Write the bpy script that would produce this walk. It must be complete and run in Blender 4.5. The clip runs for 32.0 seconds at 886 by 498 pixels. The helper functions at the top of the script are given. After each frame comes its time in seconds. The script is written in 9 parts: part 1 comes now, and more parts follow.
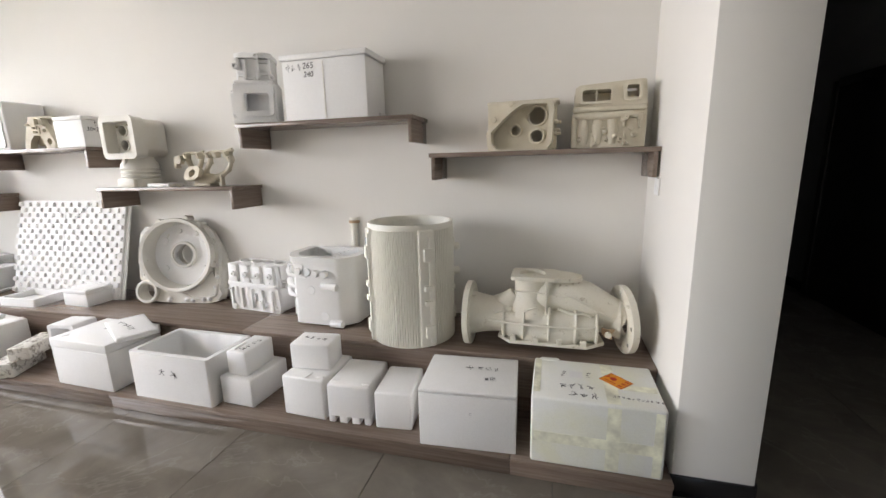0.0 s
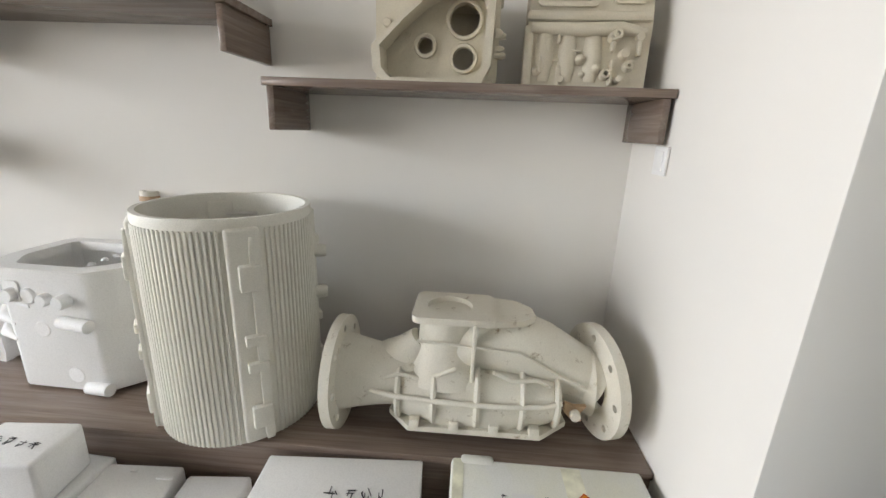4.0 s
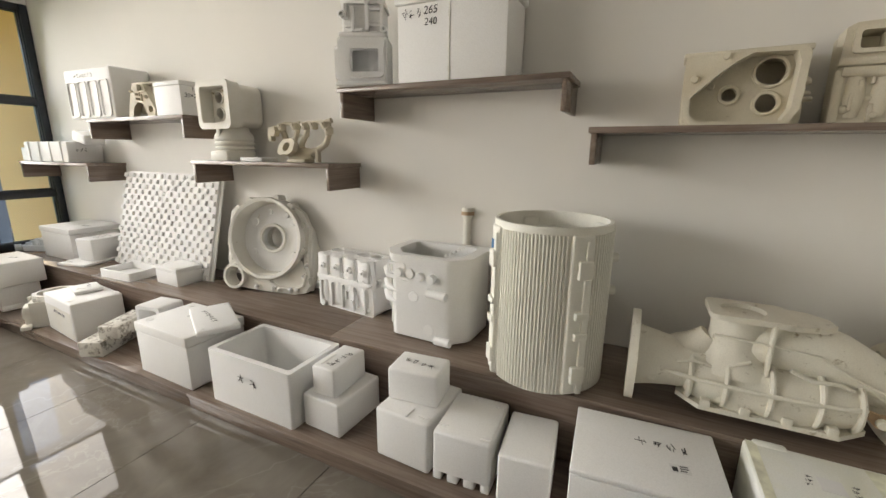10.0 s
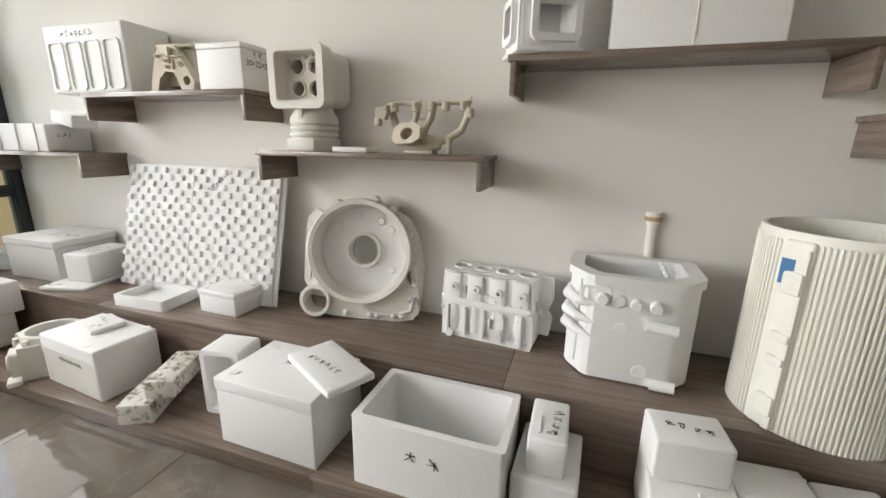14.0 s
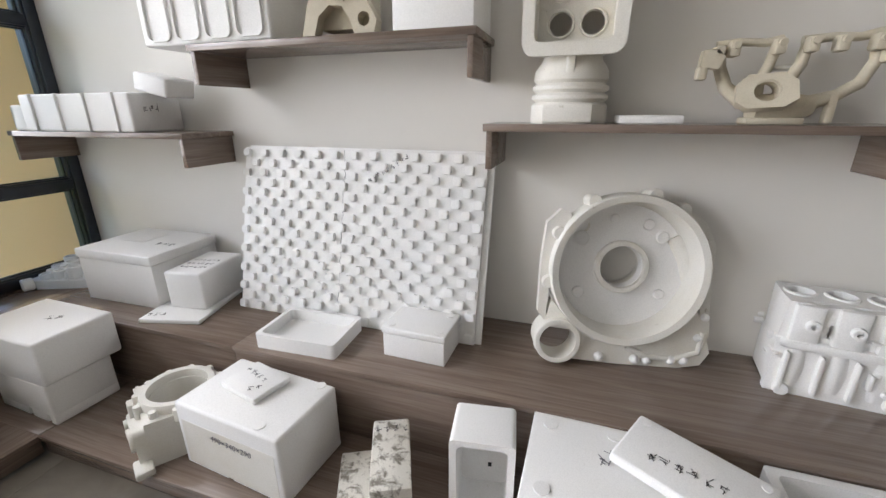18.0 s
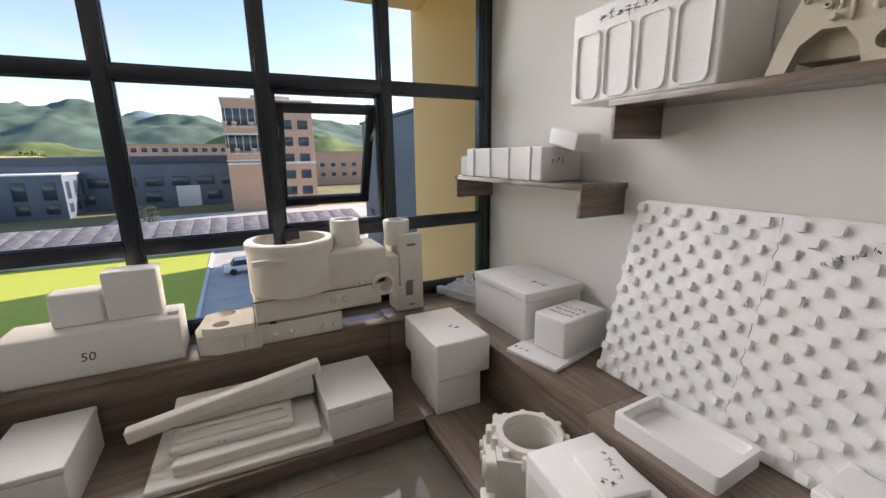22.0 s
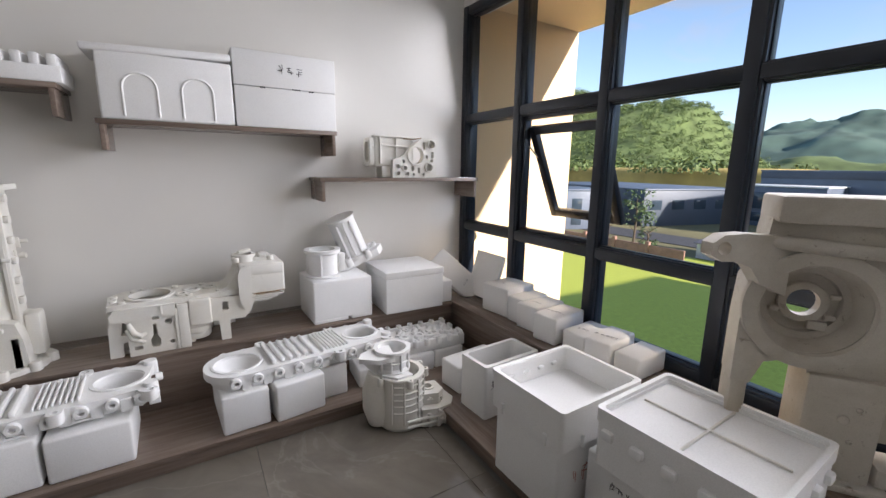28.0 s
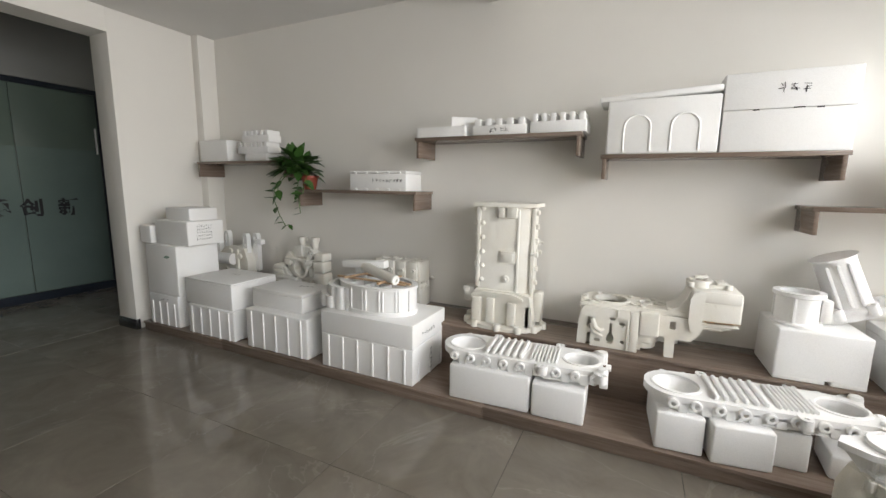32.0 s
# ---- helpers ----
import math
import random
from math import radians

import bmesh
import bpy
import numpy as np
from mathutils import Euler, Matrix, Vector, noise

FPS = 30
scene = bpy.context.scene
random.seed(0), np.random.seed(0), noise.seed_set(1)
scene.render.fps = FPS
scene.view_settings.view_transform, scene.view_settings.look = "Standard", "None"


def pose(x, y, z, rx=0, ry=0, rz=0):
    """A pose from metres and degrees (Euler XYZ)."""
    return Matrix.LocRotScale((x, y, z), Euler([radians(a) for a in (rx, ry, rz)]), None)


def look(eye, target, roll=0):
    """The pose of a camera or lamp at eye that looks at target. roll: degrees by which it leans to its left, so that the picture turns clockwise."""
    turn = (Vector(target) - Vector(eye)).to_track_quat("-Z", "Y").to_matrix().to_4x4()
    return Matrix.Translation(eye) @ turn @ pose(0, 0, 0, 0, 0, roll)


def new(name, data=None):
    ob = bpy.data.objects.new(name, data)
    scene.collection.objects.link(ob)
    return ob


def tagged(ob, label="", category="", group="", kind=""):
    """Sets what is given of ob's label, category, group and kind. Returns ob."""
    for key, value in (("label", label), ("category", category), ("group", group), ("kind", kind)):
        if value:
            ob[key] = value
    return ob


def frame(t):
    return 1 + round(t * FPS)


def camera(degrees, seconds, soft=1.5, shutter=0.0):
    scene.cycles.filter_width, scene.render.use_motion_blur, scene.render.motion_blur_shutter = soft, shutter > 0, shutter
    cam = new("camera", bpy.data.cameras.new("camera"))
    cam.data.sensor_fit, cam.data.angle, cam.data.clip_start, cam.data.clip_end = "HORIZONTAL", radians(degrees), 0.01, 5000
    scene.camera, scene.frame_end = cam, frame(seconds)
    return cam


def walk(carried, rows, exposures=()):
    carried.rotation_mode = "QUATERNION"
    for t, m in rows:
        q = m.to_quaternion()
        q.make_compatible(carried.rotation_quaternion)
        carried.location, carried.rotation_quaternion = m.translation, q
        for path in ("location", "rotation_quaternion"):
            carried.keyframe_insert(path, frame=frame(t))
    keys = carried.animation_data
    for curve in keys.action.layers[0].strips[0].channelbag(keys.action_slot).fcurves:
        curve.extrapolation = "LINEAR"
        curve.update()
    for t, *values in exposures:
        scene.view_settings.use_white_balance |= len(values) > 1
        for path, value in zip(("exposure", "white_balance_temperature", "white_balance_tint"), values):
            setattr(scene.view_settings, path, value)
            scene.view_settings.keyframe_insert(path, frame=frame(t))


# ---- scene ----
cam = camera(94.5, 32.0, 1.5)
# seconds, eye, target, roll
PATH = [
    (0.0, (-0.024, -0.069, 1.424), (-0.535, 1.822, 1.022), -1.32),
    (0.5, (-0.014, 0.044, 1.417), (-0.375, 1.961, 0.976), 0.09),
    (1.0, (-0.073, 0.266, 1.360), (-0.272, 2.212, 0.946), 0.31),
    (1.5, (-0.131, 0.539, 1.366), (-0.161, 2.475, 0.866), -0.02),
    (2.0, (-0.174, 0.821, 1.357), (-0.118, 2.734, 0.776), 0.94),
    (2.5, (-0.188, 1.047, 1.342), (-0.027, 2.935, 0.703), 0.80),
    (4.5, (-0.041, 0.890, 1.356), (-0.331, 2.797, 0.830), 2.35),
    (5.0, (0.006, 0.742, 1.361), (-0.478, 2.612, 0.844), 1.97),
    (5.5, (0.141, 0.634, 1.355), (-0.536, 2.443, 0.838), 1.76),
    (6.0, (0.236, 0.504, 1.346), (-0.602, 2.249, 0.843), 1.66),
    (6.5, (0.275, 0.388, 1.358), (-0.704, 2.064, 0.878), 1.68),
    (7.0, (0.292, 0.357, 1.378), (-0.798, 1.979, 0.950), 1.59),
    (7.5, (0.274, 0.376, 1.371), (-0.828, 1.994, 0.959), 2.43),
    (8.0, (0.157, 0.344, 1.377), (-0.866, 2.012, 0.963), 1.82),
    (8.5, (-0.005, 0.291, 1.390), (-0.980, 1.982, 0.955), 0.57),
    (9.0, (-0.168, 0.362, 1.369), (-1.151, 2.050, 0.936), 0.34),
    (9.5, (-0.321, 0.424, 1.384), (-1.277, 2.125, 0.946), 0.77),
    (10.0, (-0.506, 0.406, 1.383), (-1.346, 2.162, 0.923), 0.57),
    (10.5, (-0.678, 0.407, 1.366), (-1.484, 2.176, 0.893), 0.88),
    (11.0, (-0.831, 0.472, 1.378), (-1.610, 2.244, 0.877), 1.29),
    (11.5, (-1.005, 0.445, 1.384), (-1.715, 2.244, 0.876), 0.70),
    (12.0, (-1.173, 0.367, 1.390), (-1.838, 2.190, 0.905), -0.17),
    (12.5, (-1.284, 0.383, 1.388), (-1.945, 2.209, 0.912), 0.05),
    (13.0, (-1.412, 0.421, 1.388), (-2.085, 2.242, 0.908), 0.45),
    (13.5, (-1.566, 0.440, 1.379), (-2.216, 2.267, 0.891), 0.81),
    (15.5, (-2.217, 0.671, 1.344), (-2.679, 2.529, 0.768), 1.09),
    (16.0, (-2.406, 0.666, 1.356), (-2.852, 2.521, 0.756), 1.33),
    (16.5, (-2.569, 0.746, 1.360), (-3.098, 2.581, 0.766), 1.65),
    (17.0, (-2.729, 0.813, 1.378), (-3.396, 2.607, 0.796), 1.50),
    (17.5, (-2.893, 0.824, 1.368), (-3.529, 2.620, 0.761), 0.51),
    (18.0, (-3.032, 0.830, 1.355), (-3.621, 2.631, 0.715), -0.24),
    (18.5, (-3.164, 0.911, 1.354), (-3.762, 2.704, 0.699), -0.03),
    (19.0, (-3.280, 0.986, 1.369), (-3.873, 2.773, 0.693), 0.38),
    (19.5, (-3.367, 1.015, 1.341), (-4.055, 2.777, 0.690), -0.41),
    (20.0, (-3.529, 0.944, 1.358), (-4.355, 2.660, 0.747), -1.05),
    (20.5, (-3.621, 0.881, 1.389), (-4.648, 2.502, 0.826), -1.61),
    (21.0, (-3.593, 0.862, 1.391), (-4.851, 2.346, 0.927), -1.25),
    (21.5, (-3.491, 0.898, 1.463), (-5.006, 2.103, 0.962), -1.22),
    (22.0, (-3.333, 0.872, 1.411), (-5.080, 1.735, 0.959), -0.85),
    (22.5, (-3.217, 0.801, 1.408), (-5.076, 1.388, 0.962), -0.71),
    (23.0, (-3.086, 0.760, 1.403), (-5.003, 1.082, 0.932), -0.58),
    (23.5, (-3.042, 0.772, 1.406), (-4.989, 0.769, 0.951), 0.20),
    (24.0, (-3.031, 0.799, 1.405), (-4.954, 0.499, 0.942), 0.72),
    (24.5, (-3.087, 0.745, 1.401), (-4.953, 0.201, 0.928), 0.45),
    (25.0, (-3.162, 0.623, 1.424), (-4.958, -0.109, 0.937), 0.13),
    (25.5, (-3.333, 0.524, 1.427), (-5.041, -0.389, 0.930), 0.17),
    (27.5, (-3.893, -0.077, 1.434), (-5.117, -1.600, 1.007), 1.05),
    (28.0, (-3.935, -0.235, 1.426), (-4.960, -1.908, 1.038), 0.76),
    (28.5, (-3.909, -0.375, 1.446), (-4.699, -2.186, 1.133), -0.28),
    (29.0, (-3.941, -0.382, 1.453), (-4.401, -2.304, 1.144), -0.27),
    (29.5, (-3.985, -0.302, 1.454), (-4.133, -2.271, 1.132), 0.80),
    (30.0, (-3.978, -0.192, 1.449), (-3.874, -2.163, 1.125), 0.50),
    (30.5, (-3.898, -0.054, 1.471), (-3.533, -1.991, 1.130), -0.46),
    (31.0, (-3.852, 0.059, 1.466), (-3.266, -1.826, 1.139), -0.59),
    (31.5, (-3.827, 0.042, 1.455), (-3.076, -1.785, 1.142), 0.04),
    (32.0, (-3.795, -0.085, 1.439), (-2.953, -1.873, 1.133), 0.78),
]
walk(cam, [(t, look(eye, target, roll)) for t, eye, target, roll in PATH],
     exposures=[(0, 2.4, 6750, 18), (2, 2.52, 6600, 16), (5, 2.4, 6750, 15), (7, 2.05, 7350, 15), (9, 2.1, 7450, 15), (12, 2.08, 7150, 14), (17, 1.94, 6650, 17), (20, 1.62, 6500, 18), (21, 1.5, 6450, 20), (22, 1.42, 6950, 21), (23.3, 1.37, 6750, 22), (25.5, 1.28, 6550, 21), (28, 1.2, 6450, 20), (29, 1.1, 6350, 18), (30, 1.2, 6350, 17), (31, 1.45, 6600, 17), (32, 1.68, 6900, 14)])

# ---- daylight ----
SUN = Vector((-1.0, 4.1, 1.54)).normalized()
world = bpy.data.worlds.new("world")
scene.world = world
world.use_nodes = True
wt = world.node_tree
sky = wt.nodes.new("ShaderNodeTexSky")
sky.sky_type = "NISHITA"
sky.sun_disc = False
sky.sun_elevation = math.asin(SUN.z)
sky.sun_rotation = math.atan2(SUN.x, SUN.y)
sky.air_density, sky.dust_density, sky.ozone_density = 1.0, 0.25, 1.6
# thin drifting cloud: the sky's own brightness with its blue washed out
way = wt.nodes.new("ShaderNodeTexCoord")
stretch = wt.nodes.new("ShaderNodeMapping")
stretch.inputs["Scale"].default_value = (1.6, 2.6, 7.0)
wisp = wt.nodes.new("ShaderNodeTexNoise")
wisp.inputs["Scale"].default_value, wisp.inputs["Detail"].default_value, wisp.inputs["Distortion"].default_value = 1.7, 7.0, 0.9
veil = wt.nodes.new("ShaderNodeMapRange")
veil.inputs["From Min"].default_value, veil.inputs["From Max"].default_value, veil.inputs["To Max"].default_value = 0.52, 0.80, 0.7
grey = wt.nodes.new("ShaderNodeRGBToBW")
cloud = wt.nodes.new("ShaderNodeMix")
cloud.data_type = "RGBA"
wt.links.new(way.outputs["Generated"], stretch.inputs[0])
wt.links.new(stretch.outputs[0], wisp.inputs["Vector"])
wt.links.new(wisp.outputs["Fac"], veil.inputs["Value"])
wt.links.new(sky.outputs[0], grey.inputs[0])
wt.links.new(veil.outputs[0], cloud.inputs[0])
wt.links.new(sky.outputs[0], cloud.inputs[6])
wt.links.new(grey.outputs[0], cloud.inputs[7])
wt.links.new(cloud.outputs[2], wt.nodes["Background"].inputs[0])
wt.nodes["Background"].inputs[1].default_value = 0.12
sun = new("sun", bpy.data.lights.new("sun", "SUN"))
sun.data.energy, sun.data.angle, sun.data.color = 5.0, radians(0.6), (1.0, 0.94, 0.84)
sun.matrix_world = look(SUN * 60, (0, 0, 0))

# marks the window opening, so that the sky's light is sought there
gate = new("window_daylight", bpy.data.lights.new("window_daylight", "AREA"))
gate.data.shape, gate.data.size, gate.data.size_y = "RECTANGLE", 5.8, 2.28
gate.data.cycles.is_portal = True
gate.matrix_world = look((-6.10, -0.34, 1.55), (0, -0.34, 1.50))

# daylight in each pane of the window's opening: cool from the sky above, warm from the sunlit ground below
for k in range(8):
    y, share = 2.18 - 0.727 * k, (0.32, 0.78, 1.02, 1.0, 1.0, 1.02, 0.98, 0.72)[k]      # the recess hides the sky from the end bays
    for name, z, drop, tall, watts, tint in (("sky_daylight", 2.25, 1.25, 0.74, 3.3, (0.93, 0.975, 1.0)), ("sky_daylight", 1.385, 0.9, 0.78, 2.3, (0.93, 0.975, 1.0)), ("ground_daylight", 0.70, -0.8, 0.38, 0.62, (1.0, 0.87, 0.66))):
        bay = new(name, bpy.data.lights.new(name, "AREA"))
        bay.data.shape, bay.data.size, bay.data.size_y = "RECTANGLE", 0.60, tall
        bay.data.energy, bay.data.spread, bay.data.color = watts * share, radians(127), tint
        bay.matrix_world = look((-5.90, y, z), (0, y, z - drop))

# fill lamp added at the corridor's far end, where no source is known
far_light = new("corridor_daylight", bpy.data.lights.new("corridor_daylight", "AREA"))
far_light.data.shape, far_light.data.size, far_light.data.size_y = "RECTANGLE", 1.1, 1.2
far_light.data.energy, far_light.data.color = 2.4, (0.92, 0.97, 1.0)
far_light.matrix_world = look((1.7, -5.86, 1.6), (1.7, 0, 1.4))

# ---- materials ----
def shader(name, rough=0.6, metal=0.0):
    m = bpy.data.materials.new(name)
    m.use_nodes = True
    nt = m.node_tree
    b = nt.nodes["Principled BSDF"]
    b.inputs["Roughness"].default_value = rough
    b.inputs["Metallic"].default_value = metal
    return m, nt, b


def place_node(nt, scale=(1, 1, 1)):
    g = nt.nodes.new("ShaderNodeNewGeometry")
    mp = nt.nodes.new("ShaderNodeMapping")
    mp.inputs["Scale"].default_value = scale
    nt.links.new(g.outputs["Position"], mp.inputs["Vector"])
    return mp.outputs[0]


def noise_node(nt, vec, scale, detail=3.0, rough=0.55, dist=0.0):
    n = nt.nodes.new("ShaderNodeTexNoise")
    n.inputs["Scale"].default_value = scale
    n.inputs["Detail"].default_value = detail
    n.inputs["Roughness"].default_value = rough
    n.inputs["Distortion"].default_value = dist
    nt.links.new(vec, n.inputs["Vector"])
    return n.outputs["Fac"]


def ramp(nt, fac, stops):
    r = nt.nodes.new("ShaderNodeValToRGB")
    el = r.color_ramp.elements
    while len(el) < len(stops):
        el.new(0.5)
    for e, (p, c) in zip(el, stops):
        e.position, e.color = p, (*c, 1)
    nt.links.new(fac, r.inputs[0])
    return r.outputs[0]


def mix(nt, fac, a, b, mode="MIX"):
    n = nt.nodes.new("ShaderNodeMix")
    n.data_type, n.blend_type = "RGBA", mode
    for sock, v in ((n.inputs[0], fac), (n.inputs[6], a), (n.inputs[7], b)):
        if isinstance(v, (int, float)):
            sock.default_value = v
        elif isinstance(v, tuple):
            sock.default_value = (*v, 1)
        else:
            nt.links.new(v, sock)
    return n.outputs[2]


def bump(nt, b, height, strength=0.2, distance=0.01):
    n = nt.nodes.new("ShaderNodeBump")
    n.inputs["Strength"].default_value = strength
    n.inputs["Distance"].default_value = distance
    nt.links.new(height, n.inputs["Height"])
    nt.links.new(n.outputs[0], b.inputs["Normal"])


def plain(name, col, rough=0.6, metal=0.0, vary=0.12, scale=6.0, bumps=0.05):
    m, nt, b = shader(name, rough, metal)
    p = place_node(nt)
    n = noise_node(nt, p, scale, 5)
    lo = tuple(c * (1 - vary) for c in col)
    hi = tuple(min(1, c * (1 + vary)) for c in col)
    nt.links.new(ramp(nt, n, [(0.3, lo), (0.7, hi)]), b.inputs["Base Color"])
    if bumps:
        bump(nt, b, noise_node(nt, p, scale * 25, 3), bumps, 0.004)
    return m


def foam(name, col, stain, amount=0.35, rough=0.62, bead=0.12, dirt=None, dirt_at=0.62):
    """Expanded polystyrene: beads pressed together, faint yellowing and scuffs."""
    m, nt, b = shader(name, rough)
    p = place_node(nt)
    big = ramp(nt, noise_node(nt, p, 3.1, 5, 0.6, 0.4), [(0.42, (0, 0, 0)), (0.72, (1, 1, 1))])
    amt = nt.nodes.new("ShaderNodeMath")
    amt.operation = "MULTIPLY"
    amt.inputs[1].default_value = amount
    nt.links.new(big, amt.inputs[0])
    c = mix(nt, amt.outputs[0], col, stain)
    v = nt.nodes.new("ShaderNodeTexVoronoi")
    v.inputs["Scale"].default_value = 230
    nt.links.new(p, v.inputs["Vector"])
    beads = ramp(nt, v.outputs["Distance"], [(0.0, (1, 1, 1)), (0.9, (0.9, 0.9, 0.9))])
    c = mix(nt, 1.0, c, beads, "MULTIPLY")
    if dirt:
        d = ramp(nt, noise_node(nt, p, 24, 6, 0.7, 0.3), [(dirt_at, (0, 0, 0)), (dirt_at + 0.12, (1, 1, 1))])
        c = mix(nt, d, c, dirt)
    scuff = ramp(nt, noise_node(nt, p, 55, 4, 0.7), [(0.66, (1, 1, 1)), (0.8, (0.88, 0.87, 0.84))])
    c = mix(nt, 1.0, c, scuff, "MULTIPLY")
    nt.links.new(c, b.inputs["Base Color"])
    h = nt.nodes.new("ShaderNodeMath")
    h.operation = "MULTIPLY_ADD"
    nt.links.new(noise_node(nt, p, 40, 4), h.inputs[0])
    h.inputs[1].default_value = 1.2
    nt.links.new(v.outputs["Distance"], h.inputs[2])
    bump(nt, b, h.outputs[0], bead, 0.003)
    b.inputs["Subsurface Weight"].default_value = 0.0
    return m


def laminate(name, axis):
    m, nt, b = shader(name, 0.18)
    sc = [42.0, 42.0, 42.0]
    sc[axis] = 1.6
    p = place_node(nt, tuple(sc))
    g = noise_node(nt, p, 1.0, 7, 0.62, 0.6)
    fine = noise_node(nt, place_node(nt, tuple(s * 4 for s in sc)), 1.0, 4, 0.6)
    info = nt.nodes.new("ShaderNodeObjectInfo")
    tone = ramp(nt, info.outputs["Random"], [(0.0, (0.97, 0.97, 0.97)), (1.0, (1.05, 1.04, 1.03))])
    c = ramp(nt, g, [(0.28, (0.150, 0.108, 0.084)), (0.5, (0.208, 0.157, 0.126)), (0.74, (0.266, 0.210, 0.173))])
    c = mix(nt, 1.0, c, ramp(nt, fine, [(0.35, (0.82, 0.82, 0.82)), (0.6, (1, 1, 1))]), "MULTIPLY")
    c = mix(nt, 1.0, c, tone, "MULTIPLY")
    nt.links.new(c, b.inputs["Base Color"])
    bump(nt, b, g, 0.05, 0.002)
    return m


FOAM = foam("white foam", (0.89, 0.89, 0.88), (0.84, 0.82, 0.75), 0.25, bead=0.06, dirt=(0.52, 0.49, 0.43), dirt_at=0.69)
FOAM_OLD = foam("aged foam", (0.80, 0.785, 0.73), (0.66, 0.60, 0.47), 0.45, bead=0.09, dirt=(0.40, 0.35, 0.27), dirt_at=0.66)
FOAM_CREAM = foam("cream foam", (0.86, 0.845, 0.765), (0.80, 0.765, 0.65), 0.4, bead=0.10)
FOAM_VALVE = foam("stained cream foam", (0.77, 0.74, 0.64), (0.60, 0.53, 0.40), 0.5, bead=0.12, dirt=(0.34, 0.28, 0.19), dirt_at=0.60)
FOAM_TAN = foam("tan aged foam", (0.66, 0.61, 0.49), (0.47, 0.40, 0.28), 0.6, bead=0.12, dirt=(0.36, 0.29, 0.18), dirt_at=0.66)
FOAM_GREY = foam("greyed foam", (0.79, 0.765, 0.70), (0.64, 0.585, 0.48), 0.55, bead=0.10, dirt=(0.36, 0.30, 0.22), dirt_at=0.68)
# grime, plus a darker tone for faces with the window behind them
FOAM_GRIMY_BACKLIT = foam("grimy brownish foam darkened for backlight", (0.60, 0.56, 0.485), (0.39, 0.335, 0.255), 0.75, bead=0.10, dirt=(0.20, 0.16, 0.11), dirt_at=0.62)
FOAM_YELLOW = foam("yellowed foam", (0.82, 0.83, 0.79), (0.78, 0.77, 0.52), 0.6, bead=0.14)
OLD_TAPE = plain("yellowed clear tape", (0.79, 0.78, 0.62), 0.35, vary=0.3, scale=14)
FOAM_DIRTY = foam("dirty foam", (0.76, 0.74, 0.68), (0.5, 0.46, 0.38), 0.6, bead=0.2, dirt=(0.20, 0.18, 0.145), dirt_at=0.49)
FOAM_BLUE = foam("pale bluish foam", (0.82, 0.86, 0.885), (0.70, 0.74, 0.76), 0.4, bead=0.2)
GLUE = plain("brown glue", (0.30, 0.17, 0.07), 0.5, vary=0.3, scale=30)
STICK_WOOD = plain("bare wood strip", (0.48, 0.33, 0.20), 0.6, vary=0.2, scale=18)
WOOD_X = laminate("grey oak laminate along x", 0)
WOOD_Y = laminate("grey oak laminate along y", 1)
# black and faded ink also colour the shade of slots, notches and openings
INK = plain("black for ink and hole shade", (0.015, 0.015, 0.018), 0.5, bumps=0)
INK_FADED = plain("grey for faded ink and hole shade", (0.20, 0.20, 0.22), 0.6, bumps=0)
INK_RED = plain("faded red ink", (0.55, 0.28, 0.24), 0.6, bumps=0)
BLUE_LABEL = plain("blue label", (0.03, 0.16, 0.34), 0.4, vary=0.05)
ORANGE_LABEL = plain("orange label", (0.75, 0.30, 0.01), 0.4, vary=0.05)
RED_LABEL = plain("red print", (0.45, 0.02, 0.015), 0.4, vary=0.05)
PAPER = plain("white paper label", (0.75, 0.75, 0.74), 0.6, vary=0.03)
ALU = plain("dark blue-grey powder-coated aluminium", (0.016, 0.021, 0.030), 0.32, 0.0, 0.15, 8, 0.03)
RUBBER = plain("black rubber gasket", (0.012, 0.012, 0.013), 0.7)
SWITCH = plain("white switch plastic", (0.80, 0.80, 0.79), 0.3, vary=0.02, bumps=0)
# dark brown taken lower still, for the shade of the corridor
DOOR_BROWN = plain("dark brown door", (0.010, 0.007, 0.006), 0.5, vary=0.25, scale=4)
BLACK_BASE = plain("black stone skirting", (0.012, 0.012, 0.013), 0.25, vary=0.3)
STEEL = plain("brushed steel", (0.55, 0.55, 0.55), 0.35, 1.0)
POT = plain("terracotta-red pot", (0.30, 0.06, 0.035), 0.5)
SOIL = plain("dark soil", (0.03, 0.022, 0.015), 0.9)
STEM = plain("green stem", (0.10, 0.19, 0.05), 0.5)


def wall_paint(name, col, rough=0.75):
    m, nt, b = shader(name, rough)
    p = place_node(nt)
    n = noise_node(nt, p, 1.3, 5, 0.6)
    nt.links.new(ramp(nt, n, [(0.3, tuple(c * 0.965 for c in col)), (0.7, col)]), b.inputs["Base Color"])
    bump(nt, b, noise_node(nt, p, 140, 3), 0.05, 0.002)
    return m


WALL = wall_paint("white wall paint", (0.785, 0.765, 0.72))
CEIL = wall_paint("white ceiling paint", (0.72, 0.71, 0.69))
PLASTER_YELLOW = wall_paint("ochre facade render", (0.84, 0.63, 0.37), 0.85)
# this grey is set low to put the corridor's shade into the paint
GREY_WALL = wall_paint("corridor paint darkened for shade", (0.24, 0.24, 0.235))


